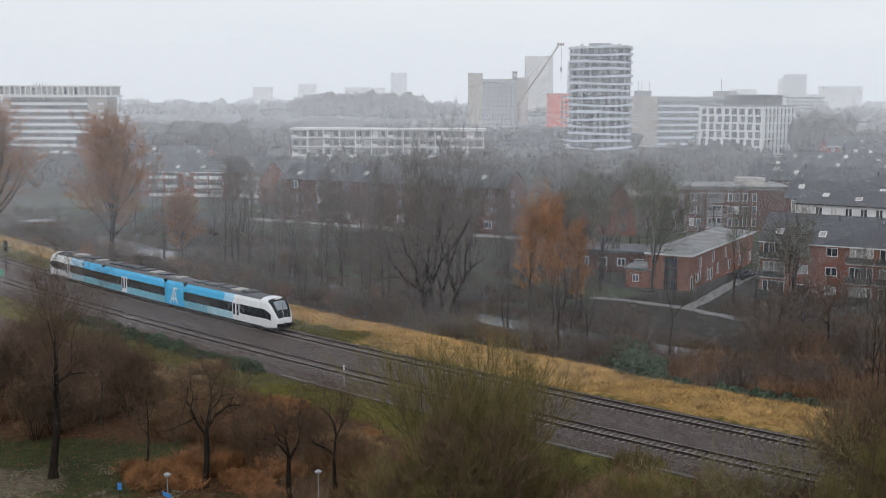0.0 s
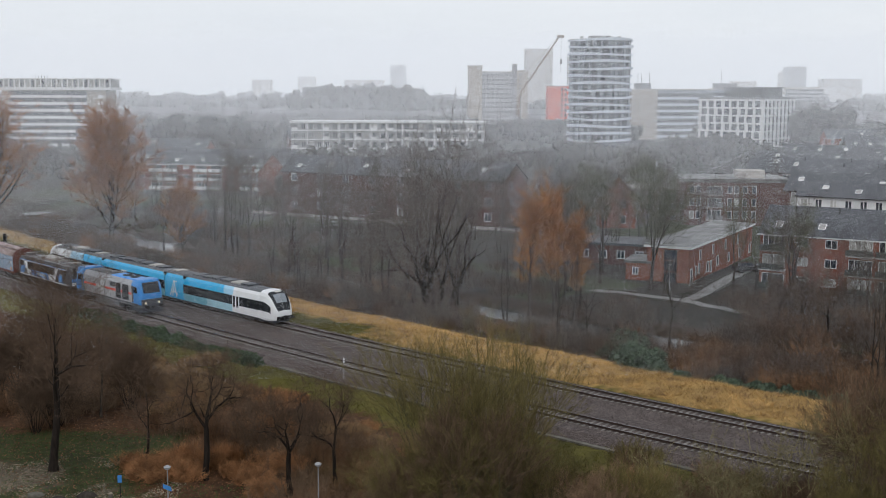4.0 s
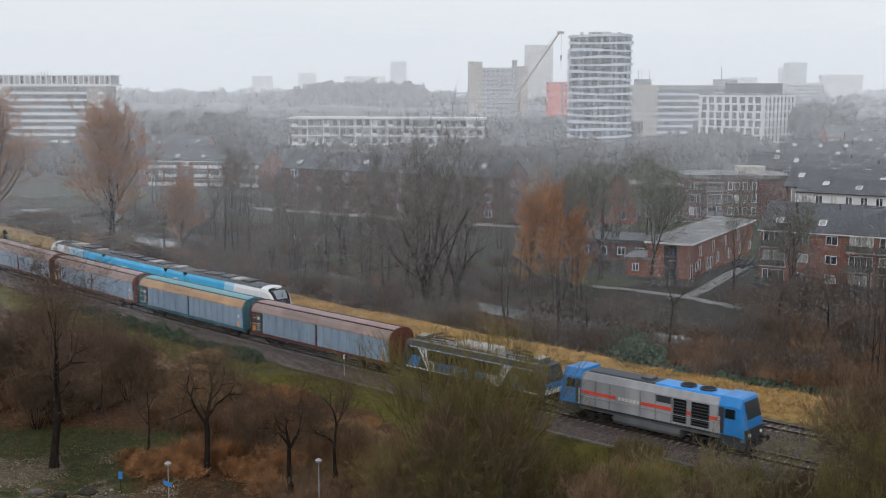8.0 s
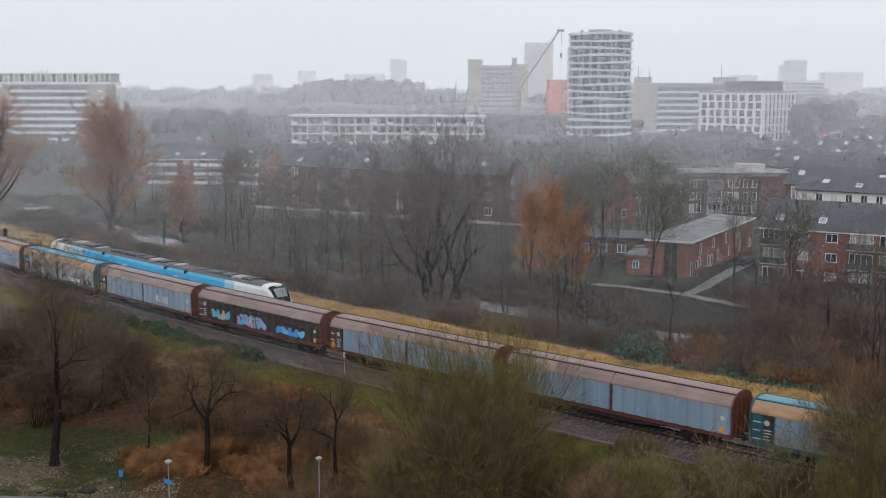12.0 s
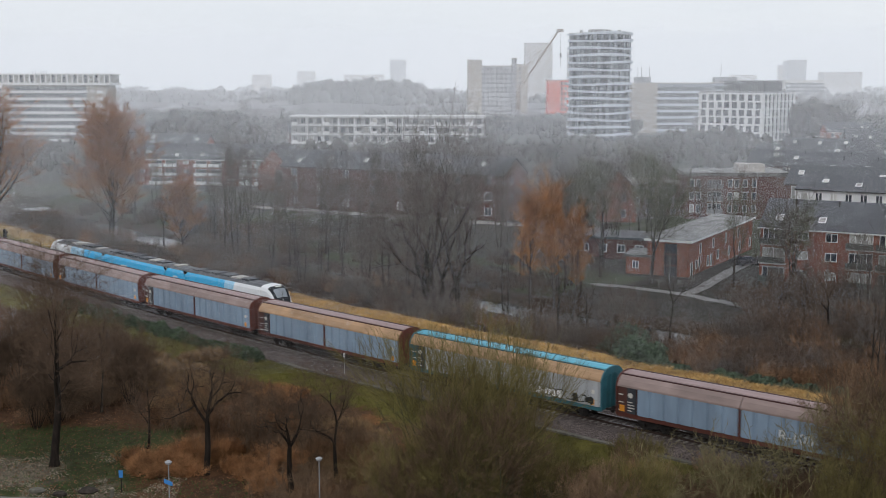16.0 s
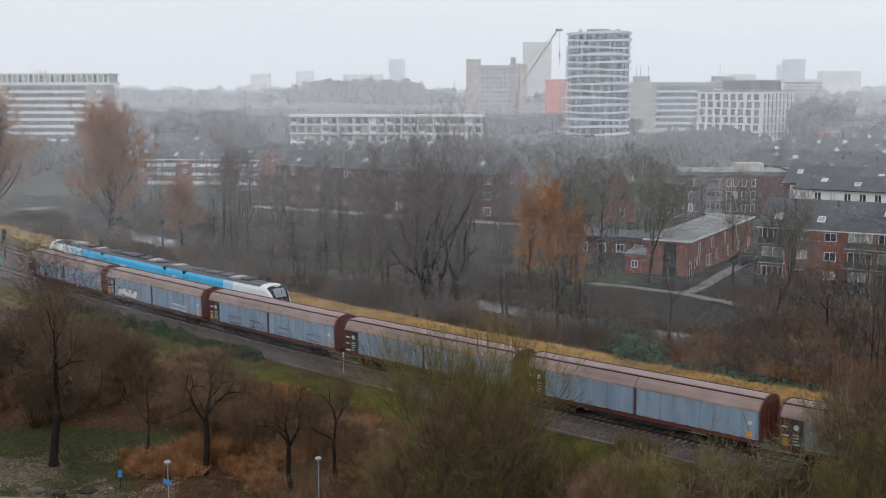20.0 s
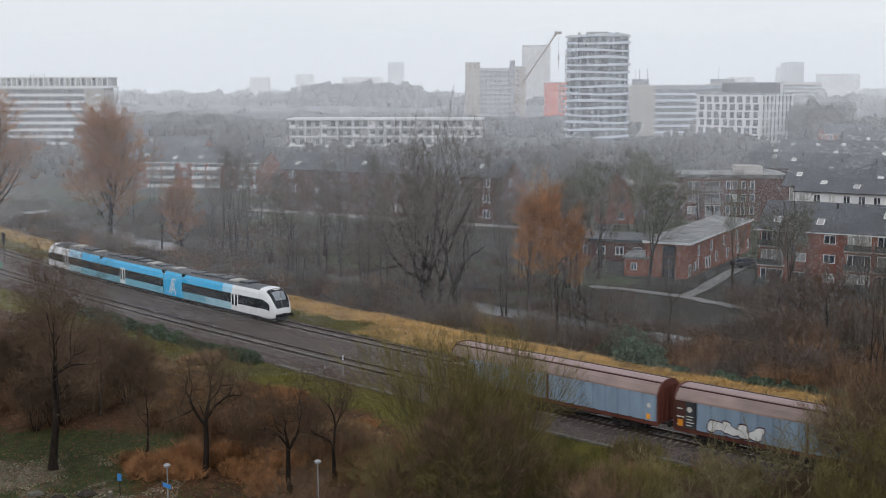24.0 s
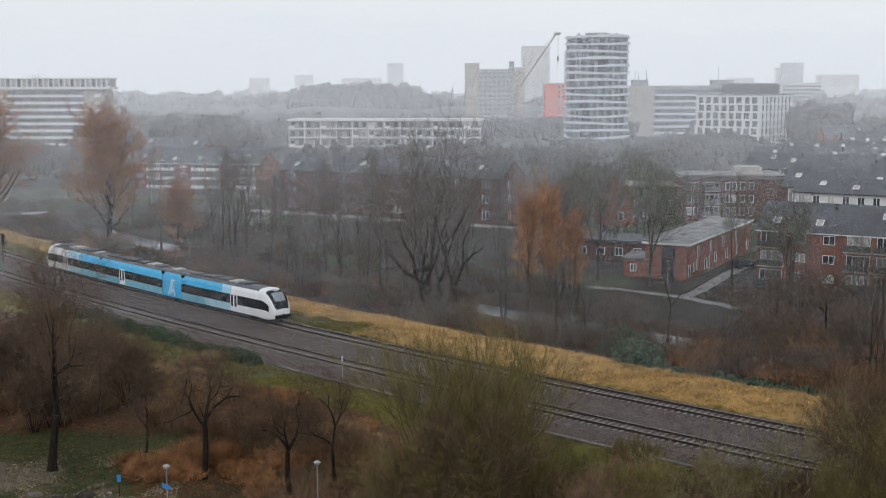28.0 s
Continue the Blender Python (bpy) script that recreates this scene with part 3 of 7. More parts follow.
        for y in (-0.95, -0.32, 0.32, 0.95):
            part("stiffener", Geo().box(*sorted((sg * (h + 0.06), sg * (h + 0.16))), y - 0.06, y + 0.06, 1.1, 3.7), frame_mat, e)
    for x in (-h + 3.0, h - 3.0):
        bogie(w, x)
    buffers(w, PITCH / 2)
    return w


BROWN = (p_brown, p_taupe, p_pink, p_wall)
wagons = []
for i in range(14):
    n = i + 1
    if n == 2:
        w = wagon("teal sliding-wall wagon with a rusty tan roof", p_teal, p_tan, p_teal_light, p_wall, p_teal, n)
    elif n == 7:
        w = wagon("teal wagon with grey walls and white graffiti", p_teal, p_tan, p_aqua, p_wall_grey, p_teal, n)
        tag_shapes(w, 3.2, 1.62, 3.4, 0.62, [p_graf[3]], 4, outline=p_graf[4], n=5)
        tag_shapes(w, 6.8, 1.62, 2.6, 0.5, [p_wall_grey, p_graf[4]], 9, outline=p_graf[4], n=4)
    elif n == 5:
        w = wagon("black-brown wagon covered in blue graffiti", p_brown, p_taupe, p_taupe, p_wall_dark, p_panel, n)
        tag_shapes(w, -7.6, 1.85, 3.2, 1.0, [p_graf[0], p_graf[0], p_graf[5]], 2, n=4)
        tag_shapes(w, -3.2, 1.72, 4.9, 0.95, [p_graf[1], p_graf[0], p_graf[1], p_graf[5]], 5, n=7)
        tag_shapes(w, -2.6, 2.25, 3.6, 0.5, [p_graf[1], p_graf[0]], 8, n=5, y=-1.5)
        tag_shapes(w, 3.4, 1.75, 4.4, 0.85, [p_graf[2], p_graf[0], p_graf[2]], 7, n=5)
    elif n == 6:
        w = wagon("brown wagon with blue-grey walls and large white lettering", *BROWN, None, n)
        cu = bpy.data.curves.new("sprayed_lettering", "FONT")
        cu.body, cu.size, cu.extrude, cu.align_x = "R-100", 1.05, 0.01, "CENTER"
        tx = bpy.data.objects.new("sprayed_lettering", cu)
        deps = bpy.context.evaluated_depsgraph_get()
        me = bpy.data.meshes.new_from_object(tx.evaluated_get(deps))
        me.materials.append(p_graf[3])
        bpy.data.objects.remove(tx)
        part("sprayed_lettering", me, None, w, "white sprayed letters R-100", m=pose(4.2, -1.515, 1.6, 90, 0, 0))
    elif n in (12, 11):
        w = wagon("brown wagon with blue-grey walls and faint grey graffiti", *BROWN, None, n)
        for x, s in ((-6.5, 3), (-3.0, 5), (1.6, 6), (6.2, 8)):
            tag_shapes(w, x, 1.7, 2.0, 0.6, [p_wall], s, outline=p_silver if n == 11 else p_charcoal, n=3)
    elif n == 13:
        w = wagon("brown wagon with blue-grey walls and white graffiti", *BROWN, None, n)
        tag_shapes(w, -7.4, 1.8, 4.3, 0.95, [p_graf[3]], 1, outline=p_gutter, n=4)
        tag_shapes(w, 4.2, 1.6, 3.0, 0.5, [p_wall], 6, outline=p_graf[3], n=4)
    elif n in (8, 4, 14):
        w = wagon("brown sliding-wall wagon with a sun-bleached tan roof", p_brown, p_tan if n == 8 else p_taupe, p_pink, p_wall, None, n)
    else:
        w = wagon("brown sliding-wall wagon with blue-grey ribbed walls", *BROWN, None, n)
    wagons.append(w)


def diesel_loco():
    L = empty("diesel_locomotive", "grey diesel locomotive with blue cabs and a red stripe", "locomotive", group="locomotives")
    h = 8.7
    fr = Geo().box(-8.0, 8.0, -1.35, 1.35, 0.95, 1.30)
    part("underframe", fr, p_sill, L, bevel=0.03)
    part("fuel_tank", Geo().prism([(-1.3, 0.35), (1.3, 0.35), (1.45, 0.6), (1.45, 1.0), (-1.45, 1.0), (-1.45, 0.6)], -2.9, 2.9), p_sill, L, bevel=0.04)
    part("engine_hood", Geo().prism([(-1.42, 1.30), (1.42, 1.30), (1.42, 3.35), (1.15, 3.85), (-1.15, 3.85), (-1.42, 3.35)], -5.9, 5.9), p_silver, L, bevel=0.04)
    for i, x in enumerate((-4.6, -3.3, -0.6, 0.75, 2.1, 4.9)):
        for y in (-1.425, 1.425):
            plate(L, "body_seam", x, x + 0.045, y, 1.35, 3.3, p_charcoal)
    for x0, x1 in ((2.25, 3.35), (3.75, 5.2)):
        for y in (-1.43, 1.43):
            gr = plate(L, "radiator_grille", x0, x1, y, 1.5, 3.25, mat_black, "black radiator grille", 0.02)
            for i in range(7):
                plate(gr, "slat", x0 + 0.04, x1 - 0.04, y * 1.013, 1.62 + 0.23 * i, 1.70 + 0.23 * i, p_charcoal, "", 0.02)
    for y in (-1.43, 1.43):
        for x0, x1 in ((-5.88, -2.7), (-0.5, 2.15), (3.38, 3.72), (5.22, 5.88)):
            plate(L, "red_stripe", x0, x1, y, 2.22, 2.48, p_red, "red stripe")
        for i in range(6):
            plate(L, "lettering_bar", -2.5 + 0.33 * i, -2.27 + 0.33 * i, y, 2.22, 2.48, p_cream, "illegible pale lettering")
        plate(L, "air_vent", 0.85, 2.05, y, 2.75, 3.25, p_charcoal, "dark louvred air intake")
        part("handrail", Geo().tube((-5.8, y * 1.06, 2.05), (5.8, y * 1.06, 2.05), 0.02, 0.025, 6), mat_steel, L)
        part("walkway", Geo().box(-6.0, 6.0, y - 0.1, y + 0.1, 1.22, 1.30), p_charcoal, L)
    part("roof_panel", Geo().prism([(-1.0, 3.85), (1.0, 3.85), (0.85, 3.98), (-0.85, 3.98)], 0.4, 5.85), p_blue_light, L, "bright blue roof panel over the radiators", bevel=0.02)
    part("roof_hatch", Geo().prism([(-0.9, 3.85), (0.9, 3.85), (0.75, 3.95), (-0.75, 3.95)], -5.6, 0.3), p_charcoal, L, bevel=0.02)
    for x in (2.7, 4.3):
        fan = part("roof_fan", Geo().tube((x, 0, 3.95), (x, 0, 4.10), 0.62, 0.62, 18), p_charcoal, L)
        part("fan_grille", Geo().tube((x, 0, 4.10), (x, 0, 4.12), 0.50, 0.50, 18), mat_black, fan)
    part("exhaust", Geo().box(-1.2, -0.2, -0.4, 0.4, 3.95, 4.12), p_roofgrey, L, bevel=0.03)
    for sg in (-1, 1):
        rings = []
        for x, hw, z0, zt in ((5.92, 1.46, 1.30, 4.08), (7.3, 1.46, 1.30, 4.08), (7.62, 1.43, 1.25, 4.0), (8.0, 1.34, 1.2, 2.55), (8.0, 1.25, 1.2, 2.0)):
            rings.append([(sg * x, y, z) for y, z in ((-hw, z0), (hw, z0), (hw, zt - 0.65), (hw - 0.3, zt), (-hw + 0.3, zt), (-hw, zt - 0.65))])
        rings = rings[:4]
        cabg = Geo().loft(rings if sg > 0 else rings[::-1])
        c = part("cab", cabg, p_blue, L, "bright blue driver's cab", bevel=0.06)
        part("nose_skirt", Geo().add([(sg * 6.1, -1.46, 0.55), (sg * 6.1, 1.46, 0.55), (sg * 8.05, 1.3, 0.35), (sg * 8.05, -1.3, 0.35), (sg * 6.1, -1.47, 1.30), (sg * 6.1, 1.47, 1.30), (sg * 8.12, 1.34, 1.9), (sg * 8.12, -1.34, 1.9)],
                                          [(3, 2, 1, 0), (4, 5, 6, 7), (0, 1, 5, 4), (1, 2, 6, 5), (2, 3, 7, 6), (3, 0, 4, 7)] if sg < 0 else [(0, 1, 2, 3), (7, 6, 5, 4), (4, 5, 1, 0), (5, 6, 2, 1), (6, 7, 3, 2), (7, 4, 0, 3)]), p_charcoal, L, "grey front skirt")
        ws = Geo().slab((sg * 8.02, -1.05, 2.58), (0, 2.1, 0), (sg * -0.03, 0, -0.01), (sg * -0.33, 0, 1.22))
        part("windscreen", ws, p_window, c, "dark windscreen")
        for y in (-1.465, 1.465):
            plate(c, "side_window", *sorted((sg * 6.45, sg * 7.25)), y, 2.55, 3.25, p_window, "dark side window")
            plate(c, "cab_door", *sorted((sg * 5.95, sg * 6.4)), y, 1.4, 3.3, p_charcoal)
        for y in (-0.85, 0.85):
            part("headlamp", Geo().tube((sg * 8.09, y, 1.45), (sg * 8.14, y, 1.45), 0.13, 0.13, 12), p_lamp if sg > 0 else mat_glass, c, "round headlamp")
        plate(L, "handrail_bar", *sorted((sg * 6.0, sg * 6.08)), -1.5, 1.4, 2.6, p_cream)
    for x in (-5.2, 5.2):
        bogie(L, x, 2.4)
    buffers(L, h)
    return L


def electric_loco():
    L = empty("electric_locomotive", "blue, white and black electric locomotive with lowered pantographs", "locomotive", group="locomotives")
    part("underframe", Geo().box(-7.9, 7.9, -1.35, 1.35, 0.85, 1.25), mat_grime, L, bevel=0.03)
    body = Geo()
    prof = lambda x, hw, zb, zc, zt: [(x, -hw, zb), (x, hw, zb), (x, hw, zc), (x, hw - 0.28, zt), (x, -hw + 0.28, zt), (x, -hw, zc)]
    body.loft([prof(-7.95, 1.30, 1.2, 2.3, 2.5), prof(-7.55, 1.40, 1.15, 3.15, 3.50), prof(-6.9, 1.46, 1.15, 3.28, 3.62), prof(6.9, 1.46, 1.15, 3.28, 3.62), prof(7.55, 1.40, 1.15, 3.15, 3.50), prof(7.95, 1.30, 1.2, 2.3, 2.5)])
    part("body", body, p_charcoal, L, bevel=0.05)
    for sg in (-1, 1):
        y = sg * 1.463
        mir = -sg
        # livery: white diagonals between blue and black fields
        plate(L, "black_side", -7.3, 7.3, y * 0.999, 1.28, 3.26, p_charcoal, "black painted side")
        plate(L, "sill_stripe", -7.3, 7.3, y * 1.008, 1.26, 1.40, p_white, "white sill stripe")
        plate(L, "blue_field", -3.5, 1.75, y * 1.009, 1.42, 2.16, p_blue_light, "bright blue panel", skew=-0.35)
        plate(L, "black_field", -4.7, 3.3, y * 1.010, 2.18, 3.08, p_window, "black glossy side panel")
        plate(L, "white_field", -4.8, -3.45, y * 1.008, 1.42, 3.14, p_white, "white diagonal", skew=-1.15)
        plate(L, "white_field", 1.25, 3.55, y * 1.008, 1.42, 2.17, p_white, "white diagonal", skew=0.45)
        plate(L, "white_field", 3.05, 3.95, y * 1.008, 2.17, 3.14, p_white, "white diagonal", skew=0.75)
        plate(L, "blue_field", 4.95, 6.2, y * 1.006, 1.42, 2.5, p_blue_light, "bright blue panel", skew=-0.65)
        plate(L, "blue_field", -7.2, -6.05, y * 1.006, 1.42, 2.42, p_blue_light, "bright blue panel", skew=0.6)
        plate(L, "roof_stripe", -6.9, 6.9, y * 1.008, 3.20, 3.27, p_blue_light, "blue roof-edge stripe")
        plate(L, "roof_stripe", -6.9, 6.9, y * 1.012, 3.13, 3.20, p_white, "white roof-edge stripe")
        for i in range(11):
            a = -1.75 + 0.22 * i + (0.2 if i > 4 else 0)
            plate(L, "lettering_bar", a, a + 0.17, y * 1.017, 1.64, 1.64 + (0.28 if i % 3 else 0.36), p_cream, "pale lettering")
        for sx in (-1, 1):
            plate(L, "side_window", *sorted((sx * 6.35, sx * 7.0)), y * 1.009, 2.5, 3.1, p_window, "dark cab side window")
    for sx in (-1, 1):
        ws = Geo().slab((sx * 8.02, -1.05, 2.46), (0, 2.1, 0), (sx * -0.03, 0, -0.01), (sx * -0.37, 0, 0.9))
        part("windscreen", ws, p_window, L, "dark windscreen")
        part("nose_band", Geo().box(*sorted((sx * 7.9, sx * 7.99)), -1.2, 1.2, 1.75, 2.2), p_blue_light, L)
        part("nose_stripe", Geo().box(*sorted((sx * 7.9, sx * 7.99)), -1.22, 1.22, 1.3, 1.7), p_white, L)
        part("sun_visor", Geo().box(*sorted((sx * 7.4, sx * 7.75)), -1.1, 1.1, 3.50, 3.56), p_charcoal, L, bevel=0.02)
        part("roof_box", Geo().box(*sorted((sx * 6.0, sx * 7.0)), -0.7, 0.7, 3.6, 3.95), p_roofgrey, L, bevel=0.06)
        part("air_conditioner", Geo().box(*sorted((sx * 6.1, sx * 6.9)), -0.62, 0.62, 3.95, 4.02), p_roofpale, L, bevel=0.02)
        pan = Geo()
        x0 = sx * 4.4
        for y in (-0.45, 0.45):
            pan.tube((x0 - 1.1, y, 3.95), (x0 + 0.9, y, 4.12), 0.03, 0.03, 6)
            pan.tube((x0 + 0.9, y, 4.12), (x0 - 0.6, y * 0.8, 4.22), 0.025, 0.025, 6)
        for d in (-0.75, -0.45):
            pan.tube((x0 + d, -0.85, 4.25), (x0 + d, 0.85, 4.25), 0.035, 0.035, 6)
        pan.box(x0 - 1.2, x0 + 1.0, -0.5, -0.4, 3.78, 3.86)
        pan.box(x0 - 1.2, x0 + 1.0, 0.4, 0.5, 3.78, 3.86)
        pt = part("pantograph", pan, p_charcoal, L, "folded pantograph")
        for y in (-0.45, 0.45):
            for d in (-1.1, 0.9):
                part("insulator", Geo().tube((x0 + d, y, 3.6), (x0 + d, y, 3.8), 0.07, 0.05, 8), p_brown, pt)
    part("roof_deck", Geo().box(-6.8, 6.8, -1.12, 1.12, 3.60, 3.66), p_silver, L)
    eq = Geo().prism([(-0.85, 3.62), (0.85, 3.62), (0.7, 4.12), (-0.7, 4.12)], -2.0, 2.2)
    rv = part("resistor_housing", eq, p_roofpale, L, "pale ribbed roof housing", bevel=0.04)
    for i in range(5):
        part("vent_slot", Geo().box(-1.85 + 0.8 * i, -1.25 + 0.8 * i, -0.86, -0.76, 3.72, 3.95), p_taupe, rv)
    part("roof_rail", Geo().tube((-6.5, -0.95, 3.78), (6.5, -0.95, 3.78), 0.03, 0.03, 6), p_charcoal, L)
    for x in (-4.9, 4.9):
        bogie(L, x, 2.5)
    buffers(L, 8.74)
    return L


diesel, electric = diesel_loco(), electric_loco()


# ---- the standing railcar on the far track ----
def railcar():
    S_NOSE = 2.2
    train = empty("diesel_railcar", "blue and white articulated railcar standing on the far track", "train", m=rail_pose(S_NOSE - 28, FAR_TRACK))
    inv = train.matrix_basis.inverted()

    def local(s):
        return inv @ rail_pose(s, FAR_TRACK)

    Z = [0.35, 0.55, 1.42, 1.48, 2.42, 2.48, 3.1, 3.42, 3.62, 3.72]
    HW = [1.30, 1.42, 1.475, 1.475, 1.465, 1.46, 1.36, 1.18, 0.9, 0.0]
    bands = [("skirt", 0, 1, p_charcoal), ("lower_panel", 1, 2, None), ("window_band", 2, 4, p_window), ("upper_panel", 4, 7, None), ("roof", 7, 9, p_roofgrey)]

    def band(car, m, x0, x1, lo, hi, mat, name, label=""):
        for sg in (-1, 1):
            g = Geo()
            line = [(sg * HW[i], Z[i]) for i in range(lo, hi + 1)]
            back = [(sg * (HW[i] - 0.06 if i < 9 else 0.0), Z[i] - (0.06 if i >= 7 else 0)) for i in range(hi, lo - 1, -1)]
            ring = line + back
            if sg < 0:
                ring = ring[::-1]
            g.prism(ring, x0, x1)
            part(name, g, mat, car, label)

    def car(s0, s1, sections, name="car_body", doors=()):
        mid = (s0 + s1) / 2
        m = local(mid)
        c = new(name)
        c.parent, c.matrix_basis = train, m
        c["label"] = "articulated passenger section"
        for a, b, up, low in sections:
            band(c, m, a - mid, b - mid, 0, 1, p_charcoal, "skirt")
            band(c, m, a - mid, b - mid, 1, 2, low, "lower_panel")
            band(c, m, a - mid, b - mid, 2, 5, p_window, "window_band", "black glazed window band")
            band(c, m, a - mid, b - mid, 5, 7, up, "upper_panel")
            band(c, m, a - mid, b - mid, 7, 9, p_roofgrey, "roof", "dusty dark roof")
        x0, x1 = s0 - mid, s1 - mid
        rnd = random.Random(int(s0 * 10))
        x = x0 + 0.8
        while x < x1 - 2.2:
            l = rnd.uniform(0.9, 2.0)
            part("roof_unit", Geo().box(x, x + l, -0.75, 0.75, 3.68, 3.68 + rnd.uniform(0.12, 0.26)), rnd.choice([p_charcoal, p_roofgrey, p_roofpale, p_charcoal]), c, bevel=0.02)
            x += l + rnd.uniform(0.15, 0.8)
        for dx in doors:
            for y in (-1.485, 1.485):
                d = plate(c, "door", dx - mid - 0.68, dx - mid + 0.68, y, 0.62, 2.62, p_white, "white double door", 0.02)
                for k in (-0.34, 0.34):
                    plate(d, "door_window", dx - mid + k - 0.2, dx - mid + k + 0.2, y * 1.016, 1.15, 2.45, p_window, "narrow dark door window")
        part("end_plate", Geo().box(x0 + 0.02, x0 + 0.06, -1.2, 1.2, 0.5, 3.5), p_charcoal, c)
        part("end_plate", Geo().box(x1 - 0.06, x1 - 0.02, -1.2, 1.2, 0.5, 3.5), p_charcoal, c)
        return c, mid

    def nose(s_base, sg):
        """The rounded white cab, drawn out from the body section to the front."""
        m = local(s_base)
        c = new("cab")
        c.parent, c.matrix_basis = train, m
        c["label"] = "white rounded driver's cab"
        st = [(0.0, 1.0, 3.72, 0.42), (0.8, 1.0, 3.71, 0.40), (1.3, 0.99, 3.62, 0.40), (1.75, 0.965, 3.35, 0.42), (2.1, 0.93, 2.95, 0.45), (2.4, 0.88, 2.45, 0.50), (2.62, 0.80, 2.0, 0.55), (2.8, 0.66, 1.62, 0.6), (2.9, 0.42, 1.25, 0.72)]

        def ring(x, k, top, bot, grow=0.0, lo=0, hi=9):
            pts = []
            for i in range(lo, hi + 1):
                z = bot + (Z[i] - Z[0]) / (Z[9] - Z[0]) * (top - bot)
                pts.append((HW[i] * k + grow, z + (grow if i > 6 else 0)))
            return [(sg * x, y, z) for y, z in pts], [(sg * x, -y, z) for y, z in pts]

        g = Geo()
        rings = []
        for x, k, top, bot in st:
            a, b = ring(x, k, top, bot)
            rings.append(b + a[::-1][1:])
        g.loft(rings if sg > 0 else rings[::-1])
        part("shell", g, p_white, c, smooth=False)

        def patch(name, i0, i1, lo, hi, mat, label):
            for side in (0, 1):
                rr = []
                for x, k, top, bot in st[i0:i1 + 1]:
                    rr.append(ring(x, k, top, bot, 0.012, lo, hi)[side])
                gg = Geo().loft(rr if (side == 0) == (sg > 0) else rr[::-1], caps=False, closed=False)
                part(name, gg, mat, c, label)

        patch("windscreen_surround", 2, 7, 7, 9, p_window, "black mask round the windscreen")
        for side in (0, 1):
            rr = [ring(x, k * 0.86, top - 0.005, bot, 0.03, 7, 9)[side] for x, k, top, bot in st[3:6]]
            # pale grey here is a painted sky reflection; the glass itself is dark
            part("windscreen", Geo().loft(rr if (side == 0) == (sg > 0) else rr[::-1], caps=False, closed=False), p_screen, c, "large curved windscreen with a pale sky reflection painted into its colour")
        part("destination_display", Geo().slab((sg * 1.52, -0.4, 3.60), (0, 0.8, 0), (sg * 0.16, 0, -0.10), (sg * 0.02, 0, 0.03)), p_cream, c, "pale destination display")
        part("wiper", Geo().tube((sg * 2.36, 0.05, 2.62), (sg * 1.95, 0.3, 3.22), 0.02, 0.02, 5), mat_black, c)
        patch("side_window", 0, 2, 2, 5, p_window, "dark cab side window")
        patch("side_window", 2, 4, 3, 4, p_window, "dark cab side window")
        part("coupler", Geo().box(*sorted((sg * 2.7, sg * 3.45)), -0.2, 0.2, 0.72, 1.05), mat_black, c, bevel=0.05)
        part("bumper", Geo().box(*sorted((sg * 2.3, sg * 3.0)), -1.02, 1.02, 0.58, 0.98), mat_black, c, "black front bumper", bevel=0.08)
        for y in (-0.86, 0.86):
            part("buffer", Geo().tube((sg * 2.9, y, 0.84), (sg * 3.3, y, 0.84), 0.13, 0.17, 12), mat_black, c)
            part("tail_lamp", Geo().box(*sorted((sg * 2.5, sg * 2.74)), y - 0.13, y + 0.13, 1.18, 1.28), p_red, c, "small red tail lamp")
        part("front_skirt", Geo().loft([[(sg * x, y, z) for y, z in ((-w_, 0.25), (w_, 0.25), (w_, 0.62), (-w_, 0.62))] for x, w_ in (((0, 1.36), (1.7, 1.25), (2.5, 0.9)) if sg > 0 else ((2.5, 0.9), (1.7, 1.25), (0, 1.36)))]), p_charcoal, c)
        for y in (-0.78, 0.78):
            part("headlamp", Geo().box(*sorted((sg * 2.5, sg * 2.7)), y - 0.16, y + 0.16, 1.32, 1.44), mat_glass, c, "slim headlamp")
        return c

    s = S_NOSE
    nose(s - 4.4, 1)
    car(s - 19.7, s - 4.4, [(s - 7.0, s - 4.4, p_white, p_white), (s - 9.4, s - 7.0, p_white, p_white), (s - 11.3, s - 9.4, p_sky_pale, p_aqua_pale), (s - 14.8, s - 11.3, p_sky, p_aqua_pale), (s - 19.7, s - 14.8, p_sky, p_aqua_low)], doors=(s - 8.8,))
    pm, mid = car(s - 24.3, s - 19.9, [(s - 24.3, s - 19.9, p_sky, p_sky)], "power_module")
    for y in (-1.482, 1.482):
        plate(pm, "blue_panel", -2.15, 2.15, y, 1.40, 2.52, p_sky, "blue power module side", 0.012)
        for a, z, b, k in ((-0.95, 0.75, 1.2, 0.85), (-0.1, 2.55, 0.0, 0.0), (0.62, 0.75, 1.2, -0.6), (-0.55, 1.25, 0.0, 0.0), (-1.0, 1.0, 0.35, 1.5), (0.75, 1.0, 0.5, -1.3), (-0.35, 0.8, 0.9, 0.35)):
            plate(pm, "emblem_stroke", a, a + (0.16 if k else 0.9), y * 1.012, z, z + (b * 1.5 if k else 0.16), p_white, "white painted emblem", 0.01, skew=k)
    car(s - 40.6, s - 24.5, [(s - 33.4, s - 24.5, p_sky, p_aqua_low), (s - 40.6, s - 33.4, p_sky, p_aqua_low)], doors=(s - 34.6,))
    car(s - 55.6, s - 40.8, [(s - 46.5, s - 40.8, p_sky, p_aqua_low), (s - 50.5, s - 46.5, p_sky_pale, p_aqua_pale), (s - 55.6, s - 50.5, p_white, p_white)], doors=(s - 51.4,))
    nose(s - 55.6, -1)
